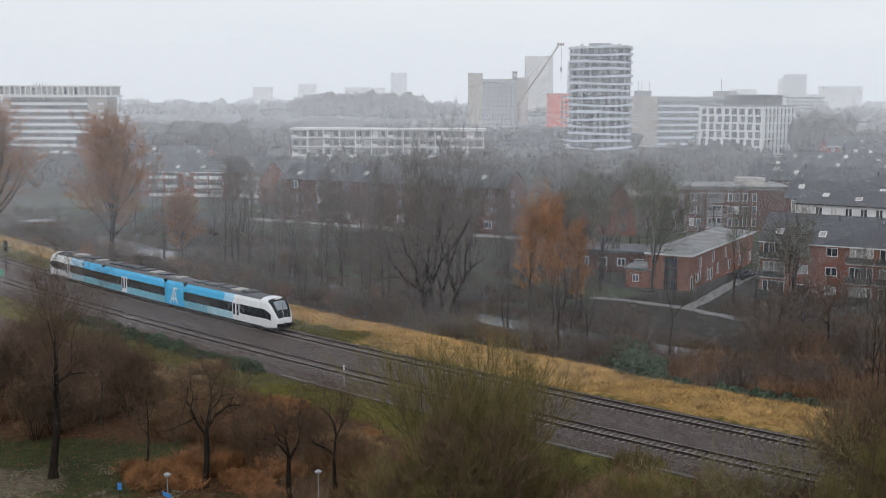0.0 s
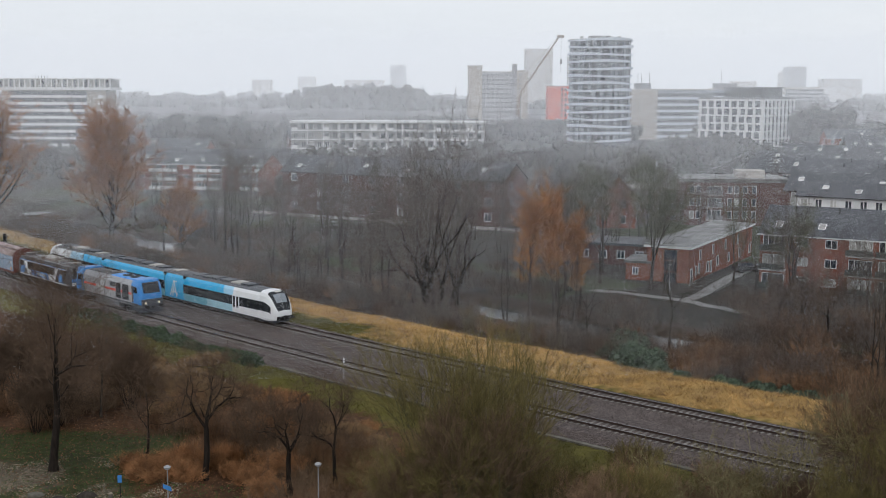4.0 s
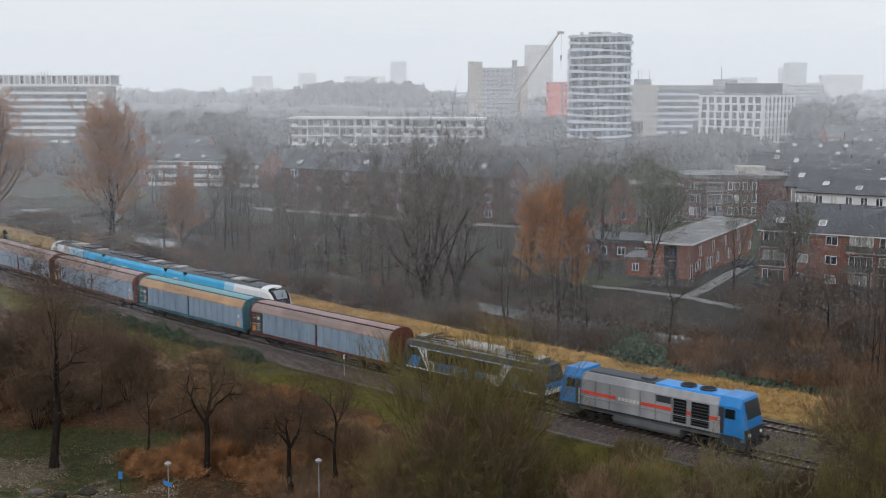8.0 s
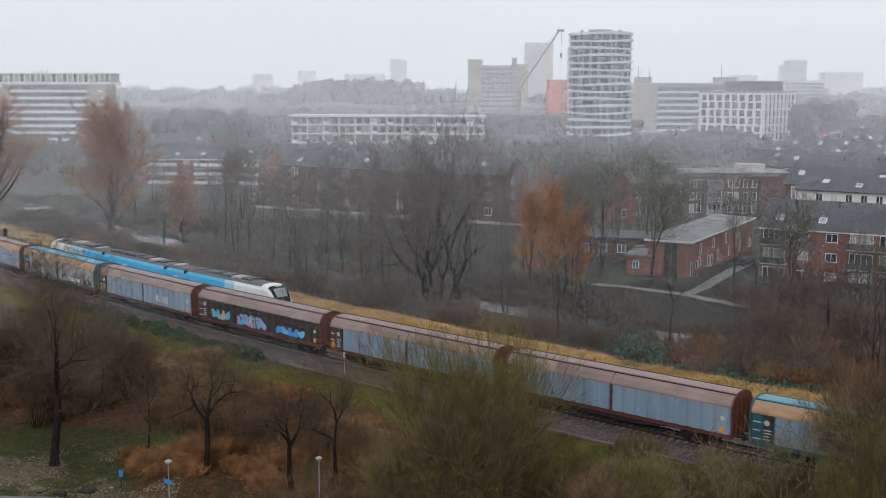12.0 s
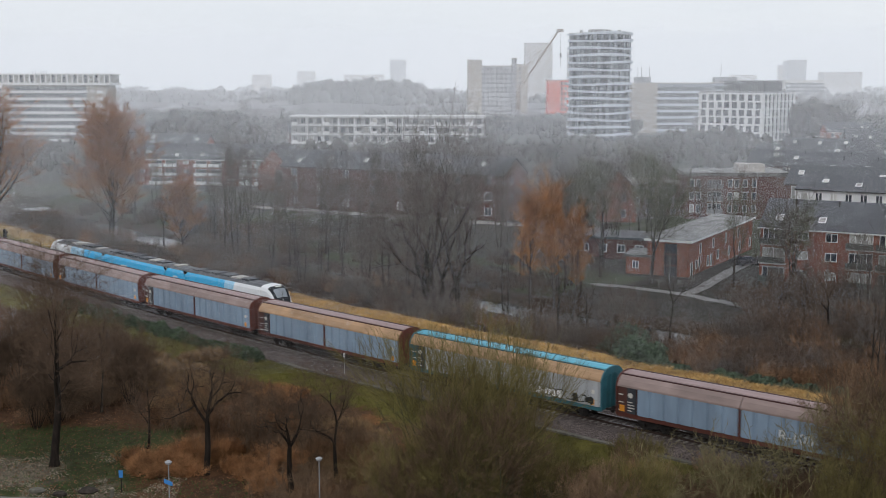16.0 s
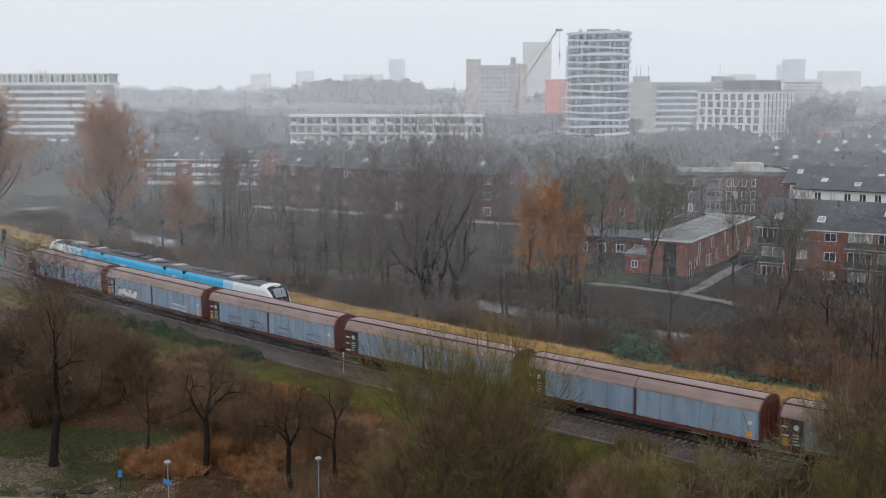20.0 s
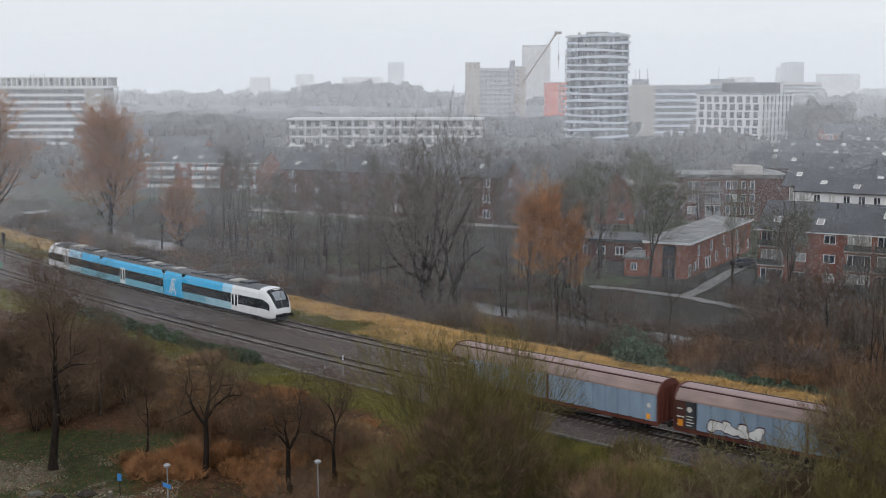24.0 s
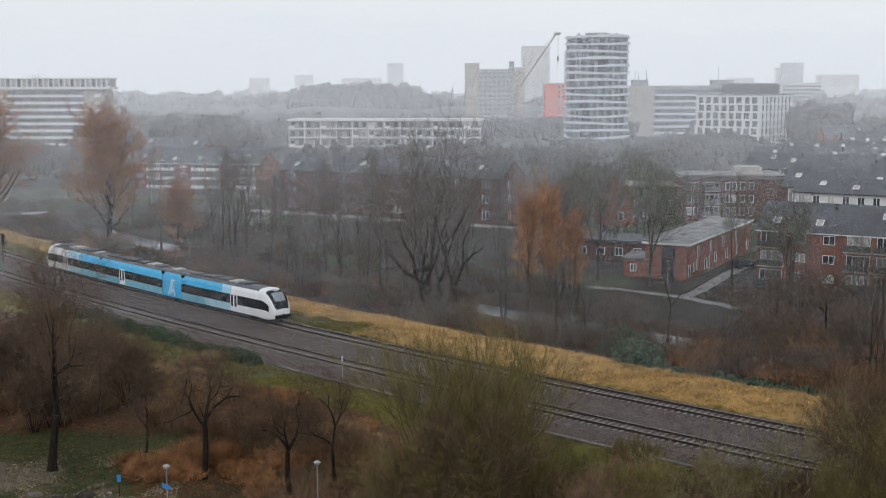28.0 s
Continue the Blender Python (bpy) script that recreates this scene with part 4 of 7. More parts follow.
    for a in (s - 19.8, s - 24.4, s - 40.7):
        m = local(a)
        part("gangway", Geo().box(-0.3, 0.3, -1.36, 1.36, 0.5, 3.5), mat_black, train, "black rubber gangway", m=m)
    for a in (s - 5.0, s - 20.8, s - 23.2, s - 39, s - 52.5):
        bg = bogie(train, 0, 1.9)
        bg.matrix_basis = local(a)
    return train


railcar()

# ---- buildings ----
WINDOWS = {}


def window(parent, x, y, z, w, h, rz=0, bars=1, frame_mat=None, pane_mat=None, name="window"):
    """A framed window with its pane; (x, y, z) is the middle of its lower edge on the wall."""
    fm, pm = frame_mat or mat_white, pane_mat or mat_glass
    key = (round(w, 2), round(h, 2), bars, fm.name, pm.name)
    if key not in WINDOWS:
        f, t = Geo(), 0.09 if w > 0.8 else 0.07
        xs = [-w / 2, -w / 2 + t]
        for i in range(1, bars + 1):
            bx = -w / 2 + w * i / (bars + 1)
            xs += [bx - t / 2, bx + t / 2]
        xs += [w / 2 - t, w / 2]
        zs = [0, t, h - t, h]
        n = len(xs)
        idx = lambda i, j, k: (k * 4 + j) * n + i
        f.v = [(a, b, c) for b in (-0.07, 0.05) for c in zs for a in xs]
        solid = lambda i, j: 0 <= i < n - 1 and 0 <= j < 3 and not (j == 1 and i % 2 == 1)
        for i in range(n - 1):
            for j in range(3):
                if not solid(i, j):
                    continue
                f.f.append((idx(i, j, 0), idx(i + 1, j, 0), idx(i + 1, j + 1, 0), idx(i, j + 1, 0)))
                f.f.append((idx(i, j + 1, 1), idx(i + 1, j + 1, 1), idx(i + 1, j, 1), idx(i, j, 1)))
                if not solid(i - 1, j):
                    f.f.append((idx(i, j, 1), idx(i, j, 0), idx(i, j + 1, 0), idx(i, j + 1, 1)))
                if not solid(i + 1, j):
                    f.f.append((idx(i + 1, j, 0), idx(i + 1, j, 1), idx(i + 1, j + 1, 1), idx(i + 1, j + 1, 0)))
                if not solid(i, j - 1):
                    f.f.append((idx(i, j, 0), idx(i, j, 1), idx(i + 1, j, 1), idx(i + 1, j, 0)))
                if not solid(i, j + 1):
                    f.f.append((idx(i, j + 1, 1), idx(i, j + 1, 0), idx(i + 1, j + 1, 0), idx(i + 1, j + 1, 1)))
        p = Geo().box(-w / 2 + t, w / 2 - t, -0.02, 0.02, t, h - t)
        WINDOWS[key] = f.mesh(name, fm), p.mesh("pane", pm)
    a, b = WINDOWS[key]
    win = part(name, a, None, parent, m=pose(x, y, z, 0, 0, rz))
    part("pane", b, None, win)
    return win


def gable_house(name, label, m, W, D, eave, ridge, wall_mat, roof_mat=None, floors=2, bay=4.2, base=-1.5, skylights=3, balcony=False, group="", seed=1, chimneys=0, category="house", pattern=(0, 1, 1), rail_mat=None):
    """A row with a pitched roof whose ridge runs along x; front faces -y."""
    rnd = random.Random(seed)
    hs = empty(name, label, category, m=m, group=group)
    part("wall", Geo().prism([(0, base), (D, base), (D, eave), (D / 2, ridge - 0.15), (0, eave)], 0, W), wall_mat, hs)
    sl = (ridge - eave) / (D / 2)
    o = 0.45
    rf = part("roof", Geo().prism([(-o, eave - o * sl), (-o, eave - o * sl + 0.18), (D / 2, ridge + 0.12), (D + o, eave - o * sl + 0.18), (D + o, eave - o * sl), (D / 2, ridge - 0.1)][::-1], -0.3, W + 0.3), roof_mat or mat_roof_tile, hs)
    part("gutter", Geo().box(-0.3, W + 0.3, -o - 0.1, -o, eave - o * sl, eave - o * sl + 0.16), mat_white if wall_mat is mat_brick else mat_grime, hs)
    n = math.hypot(D / 2, ridge - eave)
    tilt = math.degrees(math.atan2(ridge - eave, D / 2))
    for i in range(skylights):
        x, t = W * (i + rnd.uniform(0.25, 0.75)) / skylights, rnd.uniform(0.25, 0.7)
        mm = pose(x, D / 2 * t, eave + (ridge - eave) * t + 0.12, tilt, 0, 0)
        sk = part("skylight", Geo().box(-0.5, 0.5, -0.6, 0.6, 0, 0.12), mat_white, rf, m=mm)
        part("pane", Geo().box(-0.4, 0.4, -0.5, 0.5, 0.12, 0.13), mat_curtain, sk)
        if rnd.random() < 0.6:
            part("vent_pipe", Geo().tube((x + 1.6, D / 2 * 0.8, eave + (ridge - eave) * 0.8), (x + 1.6, D / 2 * 0.8, eave + (ridge - eave) * 0.8 + 0.9), 0.14, 0.14, 8), mat_grime, rf)
    for i in range(chimneys):
        x = W * (i + 0.5) / chimneys
        part("chimney", Geo().box(x - 0.45, x + 0.45, D / 2 - 0.4, D / 2 + 0.4, ridge - 0.4, ridge + 1.1), mat_brick_dark, rf)
    fh = (eave - base) / floors
    k = int(W / bay)
    for f in range(floors):
        z = base + fh * f
        for i in range(k):
            x = (i + 0.5) * W / k
            kind = pattern[i % len(pattern)]
            if balcony and kind != 0:
                b = part("balcony", Geo().box(x - bay * 0.46, x + bay * 0.46, -1.1, 0.0, z + 0.15, z + 0.33), mat_concrete, hs)
                part("railing", Geo().box(x - bay * 0.46, x + bay * 0.46, -1.12, -1.06, z + 0.33, z + 1.15), rail_mat or (mat_white if rnd.random() < 0.6 else mat_concrete_white), b)
                window(hs, x, 0, z + 0.45, bay * 0.8, fh - 0.75, 0, 3, pane_mat=mat_glass if rnd.random() < 0.7 else mat_curtain)
            else:
                window(hs, x, 0, z + 0.95, min(1.6, bay * 0.5), fh - 1.45, 0, 1, pane_mat=mat_glass if rnd.random() < 0.75 else mat_curtain)
    for sx, rz in ((0, -90), (W, 90)):
        for f in range(floors):
            window(hs, sx, D * 0.35, base + fh * f + 0.95, 1.0, fh - 1.5, rz, 0)
    return hs


def at(px, py, depth):
    """A place from its bearing: px, py in thousandths of the depth to the right and above the eye."""
    return px * depth / 1000, depth, EYE_Z + py * depth / 1000


# flats beside the park
fl = gable_house("apartment_block", "brick apartment row with dark tiled roof and white balconies", pose(44.6, 165.3, 0, 0, 0, -31), 43, 10, 6.1, 9.5, mat_brick, floors=3, bay=3.9, skylights=7, balcony=True, seed=4, base=-1.9, category="apartment building", pattern=(1, 0, 0, 1, 1, 0, 0, 1, 1, 0, 0), rail_mat=mat_balcony)
# brown four-storey block behind the brick hall
gb = empty("apartment_block", "brown brick apartment block with white-framed windows", "apartment building", m=pose(49.0, 240, 0, 0, 0, -4))
part("wall", Geo().box(0, 20.8, 0, 13, -1.5, 7.24), mat_brick_dark, gb)
part("roof", Geo().box(-0.25, 21.05, -0.25, 13.25, 7.24, 8.0), mat_roof_flat, gb, "pale flat roof edge")
part("roof_hut", Geo().box(11, 16.5, 3, 8, 8.0, 9.5), mat_concrete, gb)
for f in range(3):
    for i, x in enumerate((1.5, 2.8, 9.1, 10.4, 12.1, 13.9)):
        window(gb, x, 0, -0.12 + 2.56 * f, 0.95, 1.6, 0, 0, pane_mat=mat_curtain if (f * 5 + i * 3) % 7 == 0 else mat_glass)
    rec = part("balcony", Geo().box(4.4, 7.6, -0.9, 0.0, -0.45 + 2.56 * f, -0.27 + 2.56 * f), mat_concrete, gb)
    part("railing", Geo().box(4.4, 7.6, -0.92, -0.86, -0.27 + 2.56 * f, 0.65 + 2.56 * f), mat_concrete_grey, rec)
    window(gb, 6.0, 0, -0.2 + 2.42 * f, 2.8, 1.9, 0, 2)
    for i in range(3):
        window(gb, 20.8, 2.4 + 4 * i, -0.12 + 2.56 * f, 1.3, 1.5, 90, 1)
wing = empty("apartment_wing", "lower brown brick wing with a pale roof edge", "apartment building", m=pose(36, 244, 0))
part("wall", Geo().box(0, 12.8, 0, 11, -1.5, 5.4), mat_brick_dark, wing)
part("roof", Geo().box(-0.25, 12.9, -0.25, 11.2, 5.4, 5.8), mat_concrete, wing)
for f in range(3):
    for i in range(5):
        window(wing, 1.5 + 2.5 * i, 0, -0.9 + 2.15 * f, 1.2, 1.3, 0, 1)

# the brick hall with its sloping roof
hall = empty("brick_hall", "low red-brick hall with a weathered sloping roof", "building", m=pose(34.9, 166.5, 0, 0, 0, 60.5))
# here x runs back along the side wall, y to the left across the front
W_, D_ = 33.5, 6.2
g = Geo()
low, high, b = 3.4, 3.75, -1.7
g.add([(0, 0, b), (W_, 0, b), (W_, D_, b), (0, D_, b), (0, 0, low), (W_, 0, low + 0.2), (W_, D_, high), (0, D_, low + 0.2)],
      [(3, 2, 1, 0), (0, 1, 5, 4), (1, 2, 6, 5), (2, 3, 7, 6), (3, 0, 4, 7), (4, 5, 6, 7)])
part("wall", g, mat_brick, hall)
g = Geo()
o = 0.4
cs = [(-o, -o, low), (W_ + o, -o, low + 0.2), (W_ + o, D_ + o, high + 0.05), (-o, D_ + o, low + 0.25)]
g.add([(x, y, z + 0.02) for x, y, z in cs] + [(x, y, z + 0.3) for x, y, z in cs], [(3, 2, 1, 0), (4, 5, 6, 7), (0, 1, 5, 4), (1, 2, 6, 5), (2, 3, 7, 6), (3, 0, 4, 7)])
rf = part("roof", g, mat_roof_flat, hall, "patchy wet grey roof")
part("fascia", Geo().box(-o - 0.05, -o, -o, D_ + o, low + 0.05, low + 0.38), mat_white, rf)
part("fascia", Geo().slab((-o, -o - 0.05, low + 0.02), (W_ + 2 * o, 0, 0.2), (0, 0.05, 0), (0, 0, 0.3)), mat_white, rf)
for x, z, w, h in ((1.2, -1.6, 1.0, 2.1), (3.4, -0.7, 0.8, 1.3), (4.8, -0.6, 0.8, 1.5), (9.0, -1.0, 1.0, 1.6), (10.6, -1.2, 0.9, 1.8), (14, -0.6, 1.0, 1.5), (5.2, 1.3, 0.8, 1.5), (11.5, 1.4, 0.8, 1.5), (18, 1.4, 0.8, 1.5), (20, -0.8, 1.0, 1.5), (26, -0.8, 1.0, 1.5), (25, 1.4, 0.8, 1.5), (32, -0.8, 1.0, 1.5)):
    window(hall, x, 0, z, w, h, 0, 0)
for z in (-1.5, 0.1, 1.7):
    window(hall, 0, 2.7, z, 1.9, 1.5, -90, 0, mat_black)
annex = empty("brick_annex", "single-storey brick annex beside the hall", "building", m=pose(26.6, 170.6, 0, 0, 0, -20))
part("wall", Geo().box(0, 3.6, 0, 7, -1.7, 1.0), mat_brick, annex)
part("roof", Geo().box(-0.3, 3.9, -0.3, 7.3, 1.0, 1.3), mat_roof_flat, annex)
window(annex, 1.4, 0, -0.7, 0.9, 1.1)
shed = empty("brick_annex", "flat-roofed brick annex behind the hall", "building", m=pose(21, 187, 0, 0, 0, -20))
part("wall", Geo().box(0, 12, 0, 9, -1.7, 1.6), mat_brick_dark, shed)
part("roof", Geo().box(-0.3, 12.3, -0.3, 9.3, 1.6, 1.95), mat_roof_tile, shed)
for i in range(4):
    window(shed, 1.6 + 2.9 * i, 0, -0.5, 1.3, 1.3)

gable_house("terraced_house", "red-brick house with its gable end showing between trees", pose(38.2, 234, 0, 0, 0, 90), 7, 7, 4.8, 8.9, mat_brick, floors=2, bay=3.2, skylights=1, seed=13)

# long row of flats behind the trees, and the rows further back
gable_house("apartment_block", "long brown brick apartment row behind the bare trees", pose(-36, 264, 0, 0, 0, -31), 56, 10, 7.8, 11.0, mat_brick_dark, floors=3, bay=6.4, skylights=6, seed=7, balcony=False, category="apartment building", group="apartment rows")
plinth = part("garden_wall", Geo().box(0, 90, -0.3, 0, -1.6, -1.0), mat_concrete, m=pose(-42, 262, 0, 0, 0, -31))
tagged(plinth, "low white garden wall before the apartment row", "wall")
gable_house("apartment_block", "brick apartment row with white balconies and skylights", pose(-84, 322, 0, 0, 0, -8), 42, 11, 5.6, 9.4, mat_brick, floors=3, bay=4.0, skylights=6, seed=9, balcony=True, category="apartment building", group="apartment rows")
gable_house("terraced_house", "brick gable-ended house among trees", pose(-39, 300, 0, 0, 0, 70), 14, 9, 4.5, 9.4, mat_brick, floors=2, skylights=1, seed=11, group="terraced houses")
for i, (x, y, W, rz, e, r) in enumerate(((58.4, 195, 50, -33, 8.7, 10.7), (62.8, 217, 56, -33, 7.8, 10.8), (74.5, 243, 60, -33, 7.8, 10.8), (69, 270, 74, -33, 7.6, 10.7), (80, 306, 80, -30, 7.0, 10.2), (98, 345, 70, -26, 6.5, 10.0), (133, 392, 44, -12, 7, 11))):
    gable_house("terraced_house", "terraced row with dark wet tiled roof", pose(x, y, 0, 0, 0, rz), W, 9.5, e, r, mat_brick_dark if i else mat_concrete_white, floors=2 if i else 3, bay=3.6 if i else 2.3, skylights=9, seed=20 + i, balcony=False, group="terraced houses", chimneys=0)
rnd = random.Random(12)
for i in range(26):
    d = rnd.uniform(380, 900)
    px = rnd.uniform(-310, 330)
    if abs(px - 133) < 40 and d < 540 or (px < -235 and d > 500) or (140 < px < 300 and d < 640):
        continue
    W, rz, wall_mat = rnd.uniform(22, 48), rnd.uniform(-14, 14), rnd.choice([mat_brick, mat_brick_dark, mat_brick_dark])
    if 10 < px < 125 and d < 760:
        continue
    gable_house("terraced_house", "distant terraced row in the mist", pose(px * d / 1000, d, 0, 0, 0, rz), W, 9, 5.5, 9.2, wall_mat, floors=2, bay=4.6, skylights=3, seed=40 + i, group="distant terraced rows")

# white gallery flats
x0, y0, z0 = at(-128, 0, 400)
gf = empty("gallery_flats", "long white-banded gallery flats", "apartment building", m=pose(x0, y0, 0, 0, 0, -3))
part("wall", Geo().box(0, 65, 0, 11, -1.5, 14.5), mat_concrete_mid, gf)
part("roof", Geo().box(-0.4, 65.4, -1.0, 11.4, 14.5, 15.1), mat_concrete_white, gf, "white roof edge")
for f in range(5):
    z = 0.2 + 3.0 * f
    part("balcony_band", Geo().box(0, 65, -0.95, 0, z - 0.45, z - 0.1), mat_concrete_white, gf)
    for i in range(24):
        window(gf, 1.5 + 2.68 * i, 0, z + 0.15, 1.5, 1.9, 0, 1, pane_mat=mat_curtain if (i * 7 + f * 5) % 6 == 0 else mat_glass)
        if i % 2:
            part("divider", Geo().box(2.75 + 2.68 * i, 2.95 + 2.68 * i, -0.95, 0, z - 0.1, z + 2.5), mat_concrete_white, gf)
        elif (i + f) % 3:
            part("railing_panel", Geo().box(0.4 + 2.68 * i, 2.2 + 2.68 * i, -0.93, -0.87, z - 0.1, z + 0.75), mat_concrete_white if (i + f) % 5 else mat_concrete_mid, gf)

# the round residential tower with wavy balcony bands
tx, ty, tz = at(133.8, 0, 495)
tower = empty("residential_tower", "round white high-rise with wavy balcony bands", "tower", m=pose(tx, ty + 13, 0))
N, R = 56, 13.3
ringp = lambda r, z, wav=0.0, ph=0.0: [((r + wav * 0.35 * math.sin(3 * a + ph)) * math.cos(a), (r + wav * 0.35 * math.sin(3 * a + ph)) * math.sin(a), z + wav * 0.5 * math.sin(2 * a + ph)) for a in (2 * math.pi * i / N for i in range(N))]
part("core", Geo().loft([ringp(R - 0.6, -1.5), ringp(R - 0.6, 46.2)]), mat_glass, tower, "dark glazed drum")
rnd = random.Random(14)
for i in range(22):
    a, z = 2 * math.pi * i / 22, -1.5
    while z < 44:
        h_ = 2.98 * rnd.choice([1, 2, 3, 4])
        b_ = a + rnd.uniform(-0.1, 0.1)
        w_ = rnd.uniform(0.9, 2.0)
        part("facade_panel", Geo().slab(((R - 0.5) * math.cos(b_), (R - 0.5) * math.sin(b_), z), (-w_ * math.sin(b_), w_ * math.cos(b_), 0), (-0.15 * math.cos(b_), -0.15 * math.sin(b_), 0), (0, 0, min(h_, 46 - z))), mat_tower_panel, tower)
        z += h_
for f in range(16):
    z = 1.4 + 2.98 * f
    ph = f * 1.9 + 0.6
    part("balcony_band", Geo().loft([ringp(R + 0.35, z - 0.3, 0.45, ph), ringp(R + 0.35, z + 0.62, 0.8, ph), ringp(R + 0.15, z + 0.62, 0.8, ph), ringp(R - 0.6, z - 0.25, 0, ph)], caps=False), mat_tower_band, tower, "white wavy balcony band")
part("roof", Geo().loft([ringp(R, 46.2), ringp(R, 46.6)]), mat_concrete, tower)
part("roof_plant", Geo().box(-4, 4, -2, 2, 46.6, 48.2), mat_concrete_grey, tower)
rnd = random.Random(2)
for i in range(8):
    a = i * 0.8
    part("roof_vent", Geo().box(8 * math.cos(a) - 0.6, 8 * math.cos(a) + 0.6, 8 * math.sin(a) - 0.6, 8 * math.sin(a) + 0.6, 46.6, 47.2 + rnd.random()), mat_steel, tower)


def slab_block(name, label, px0, px1, depth, z_top, D, floors, fh, wall_mat, band_mat=None, bays=0, win=(1.6, 1.7), rz=0, z_base=-1.5, category="office building", top_gap=1.2, side=0):
    """A flat-roofed block seen from afar, with rows of windows or bands."""
    x0 = px0 * depth / 1000
    W = (px1 - px0) * depth / 1000
    bl = empty(name, label, category, m=pose(x0, depth, 0, 0, 0, rz))
    part("wall", Geo().box(0, W, 0, D, z_base, z_top), wall_mat, bl)
    part("roof", Geo().box(-0.3, W + 0.3, -0.3, D + 0.3, z_top, z_top + 0.5), mat_concrete, bl)
    for f in range(floors):
        z = z_top - top_gap - fh * (f + 1) + 0.4
        if z < -1:
            break
        if band_mat:
            part("parapet_band", Geo().box(-0.1, W + 0.1, -0.8, 0, z - 0.9, z + 0.25), band_mat, bl)
            part("window_strip", Geo().box(0.2, W - 0.2, -0.06, 0.0, z + 0.4, z + fh - 1.1), mat_glass, bl)
        for i in range(bays):
            window(bl, (i + 0.5) * W / bays, 0, z + 0.5, win[0], win[1], 0, 1)
        for i in range(side):
            window(bl, W, (i + 0.5) * D / side, z + 0.5, win[0], win[1], 90, 1)
    return bl


# office slab with a glazed crown
off = slab_block("office_block", "concrete office block with white parapet bands", -368.5, -282.5, 545, 24.6, 16, 9, 3.15, mat_concrete_grey, None)
part("stair_core", Geo().box(38.2, 47.0, -0.25, 16.2, -1.5, 24.55), mat_beige, off, "blank beige stair core")
part("end_pier", Geo().box(-0.2, 2.4, -0.5, 16.0, -1.5, 24.55), mat_beige, off)
for f in range(9):
    z = 22.2 - 3.15 * f
    part("parapet_band", Geo().box(2.5, 38.0, -0.9, 0, z - 0.9, z + 0.2), mat_concrete_white, off)
    part("window_strip", Geo().box(2.8, 37.8, -0.07, 0, z + 0.4, z + 2.1), mat_glass, off)
    for i in range(14):
        part("mullion", Geo().box(2.8 + 2.5 * i, 3.1 + 2.5 * i, -0.14, -0.05, z + 0.3, z + 2.1), mat_concrete_grey, off)
    part("stair_window", Geo().box(43.2, 45.6, -0.55, -0.2, z - 0.9, z + 0.25), mat_concrete_white, off)
cr = empty("roof_crown", "white-framed glazed rooftop storey of the office block", "roof storey", m=pose(-371.5 * 0.545, 543.5, 0))
part("crown_floor", Geo().box(0, 51.6, -1.2, 17, 24.9, 26.0), mat_concrete_white, cr)
part("crown_glass", Geo().box(0.8, 50.8, -0.4, 16, 26.0, 29.6), mat_curtain, cr)
part("crown_roof", Geo().box(0, 51.6, -1.2, 17, 29.6, 30.1), mat_concrete_white, cr)
for i in range(22):
    part("fin", Geo().box(0.2 + 2.42 * i, 0.55 + 2.42 * i, -1.1, -0.3, 26.0, 29.6), mat_white, cr)
    if i % 2 == 0:
        part("dark_pane", Geo().box(0.7 + 2.42 * i, 1.9 + 2.42 * i, -0.55, -0.4, 26.1, 29.5), mat_glass, cr)
for i in range(6):
    part("antenna", Geo().tube((14 + 1.3 * i, 6, 30.1), (14 + 1.3 * i, 6, 31.3 + 0.4 * (i % 2)), 0.09, 0.09, 5), mat_grime, cr)

# grey slab of flats with a stair tower
sl_ = slab_block("apartment_slab", "grey high-rise slab of flats with a stair tower", 31.5, 66, 760, 36.3, 14, 11, 2.9, mat_concrete_mid, None, 9, (2.0, 1.5), category="apartment building", top_gap=0.6)
st = slab_block("stair_tower", "windowless pale stair tower of the flats", 20.3, 32.2, 757, 40.0, 10, 0, 3, mat_beige, category="tower")
sl2 = slab_block("apartment_slab", "grey high-rise slab end with square windows", 57.6, 70.5, 758, 37.2, 15, 11, 2.9, mat_beige, None, 1, (1.7, 1.6), category="apartment building")
st2 = slab_block("lift_tower", "dark lift tower above the flats", 57.4, 61.2, 756, 41.0, 5, 0, 3, mat_concrete_grey, category="tower")
# orange block with white square windows
ob_ = slab_block("apartment_block", "bright orange apartment block with white square windows", 87.6, 122, 715, 27.4, 14, 7, 3.05, mat_orange_wall, None, 0, category="apartment building", top_gap=0.6)
for f in range(7):
    for i in range(4):
        window(ob_, 8.2 + 2.25 * i, 0, 24.6 - 3.05 * f, 1.45, 1.9, 0, 0)
# tall pale towers in the mist
slab_block("high_rise", "pale high-rise almost lost in mist", 68.5, 91.0, 1150, 63.5, 22, 0, 3.1, mat_concrete, None, category="tower")
slab_block("high_rise", "pale narrow high-rise lost in mist", 104.5, 109, 1150, 56, 16, 0, 3.1, mat_concrete, category="tower")
slab_block("high_rise", "pale distant tower block in the mist", -44.6, -31.5, 1750, 59.0, 24, 0, 3.1, mat_concrete_grey, category="tower")
slab_block("high_rise", "pale distant tower block in the mist", 288, 303, 1500, 54, 24, 0, 3.1, mat_concrete_grey, category="tower")
slab_block("high_rise", "pale distant tower block in the mist", 283, 290, 1650, 50, 24, 0, 3.1, mat_concrete, category="tower")
slab_block("high_rise", "low pale block on the misty skyline", -160, -145, 1700, 37, 24, 0, 3.1, mat_concrete, category="building")
slab_block("high_rise", "low pale block on the misty skyline", -122, -108, 1750, 42, 24, 0, 3.1, mat_concrete, category="building")
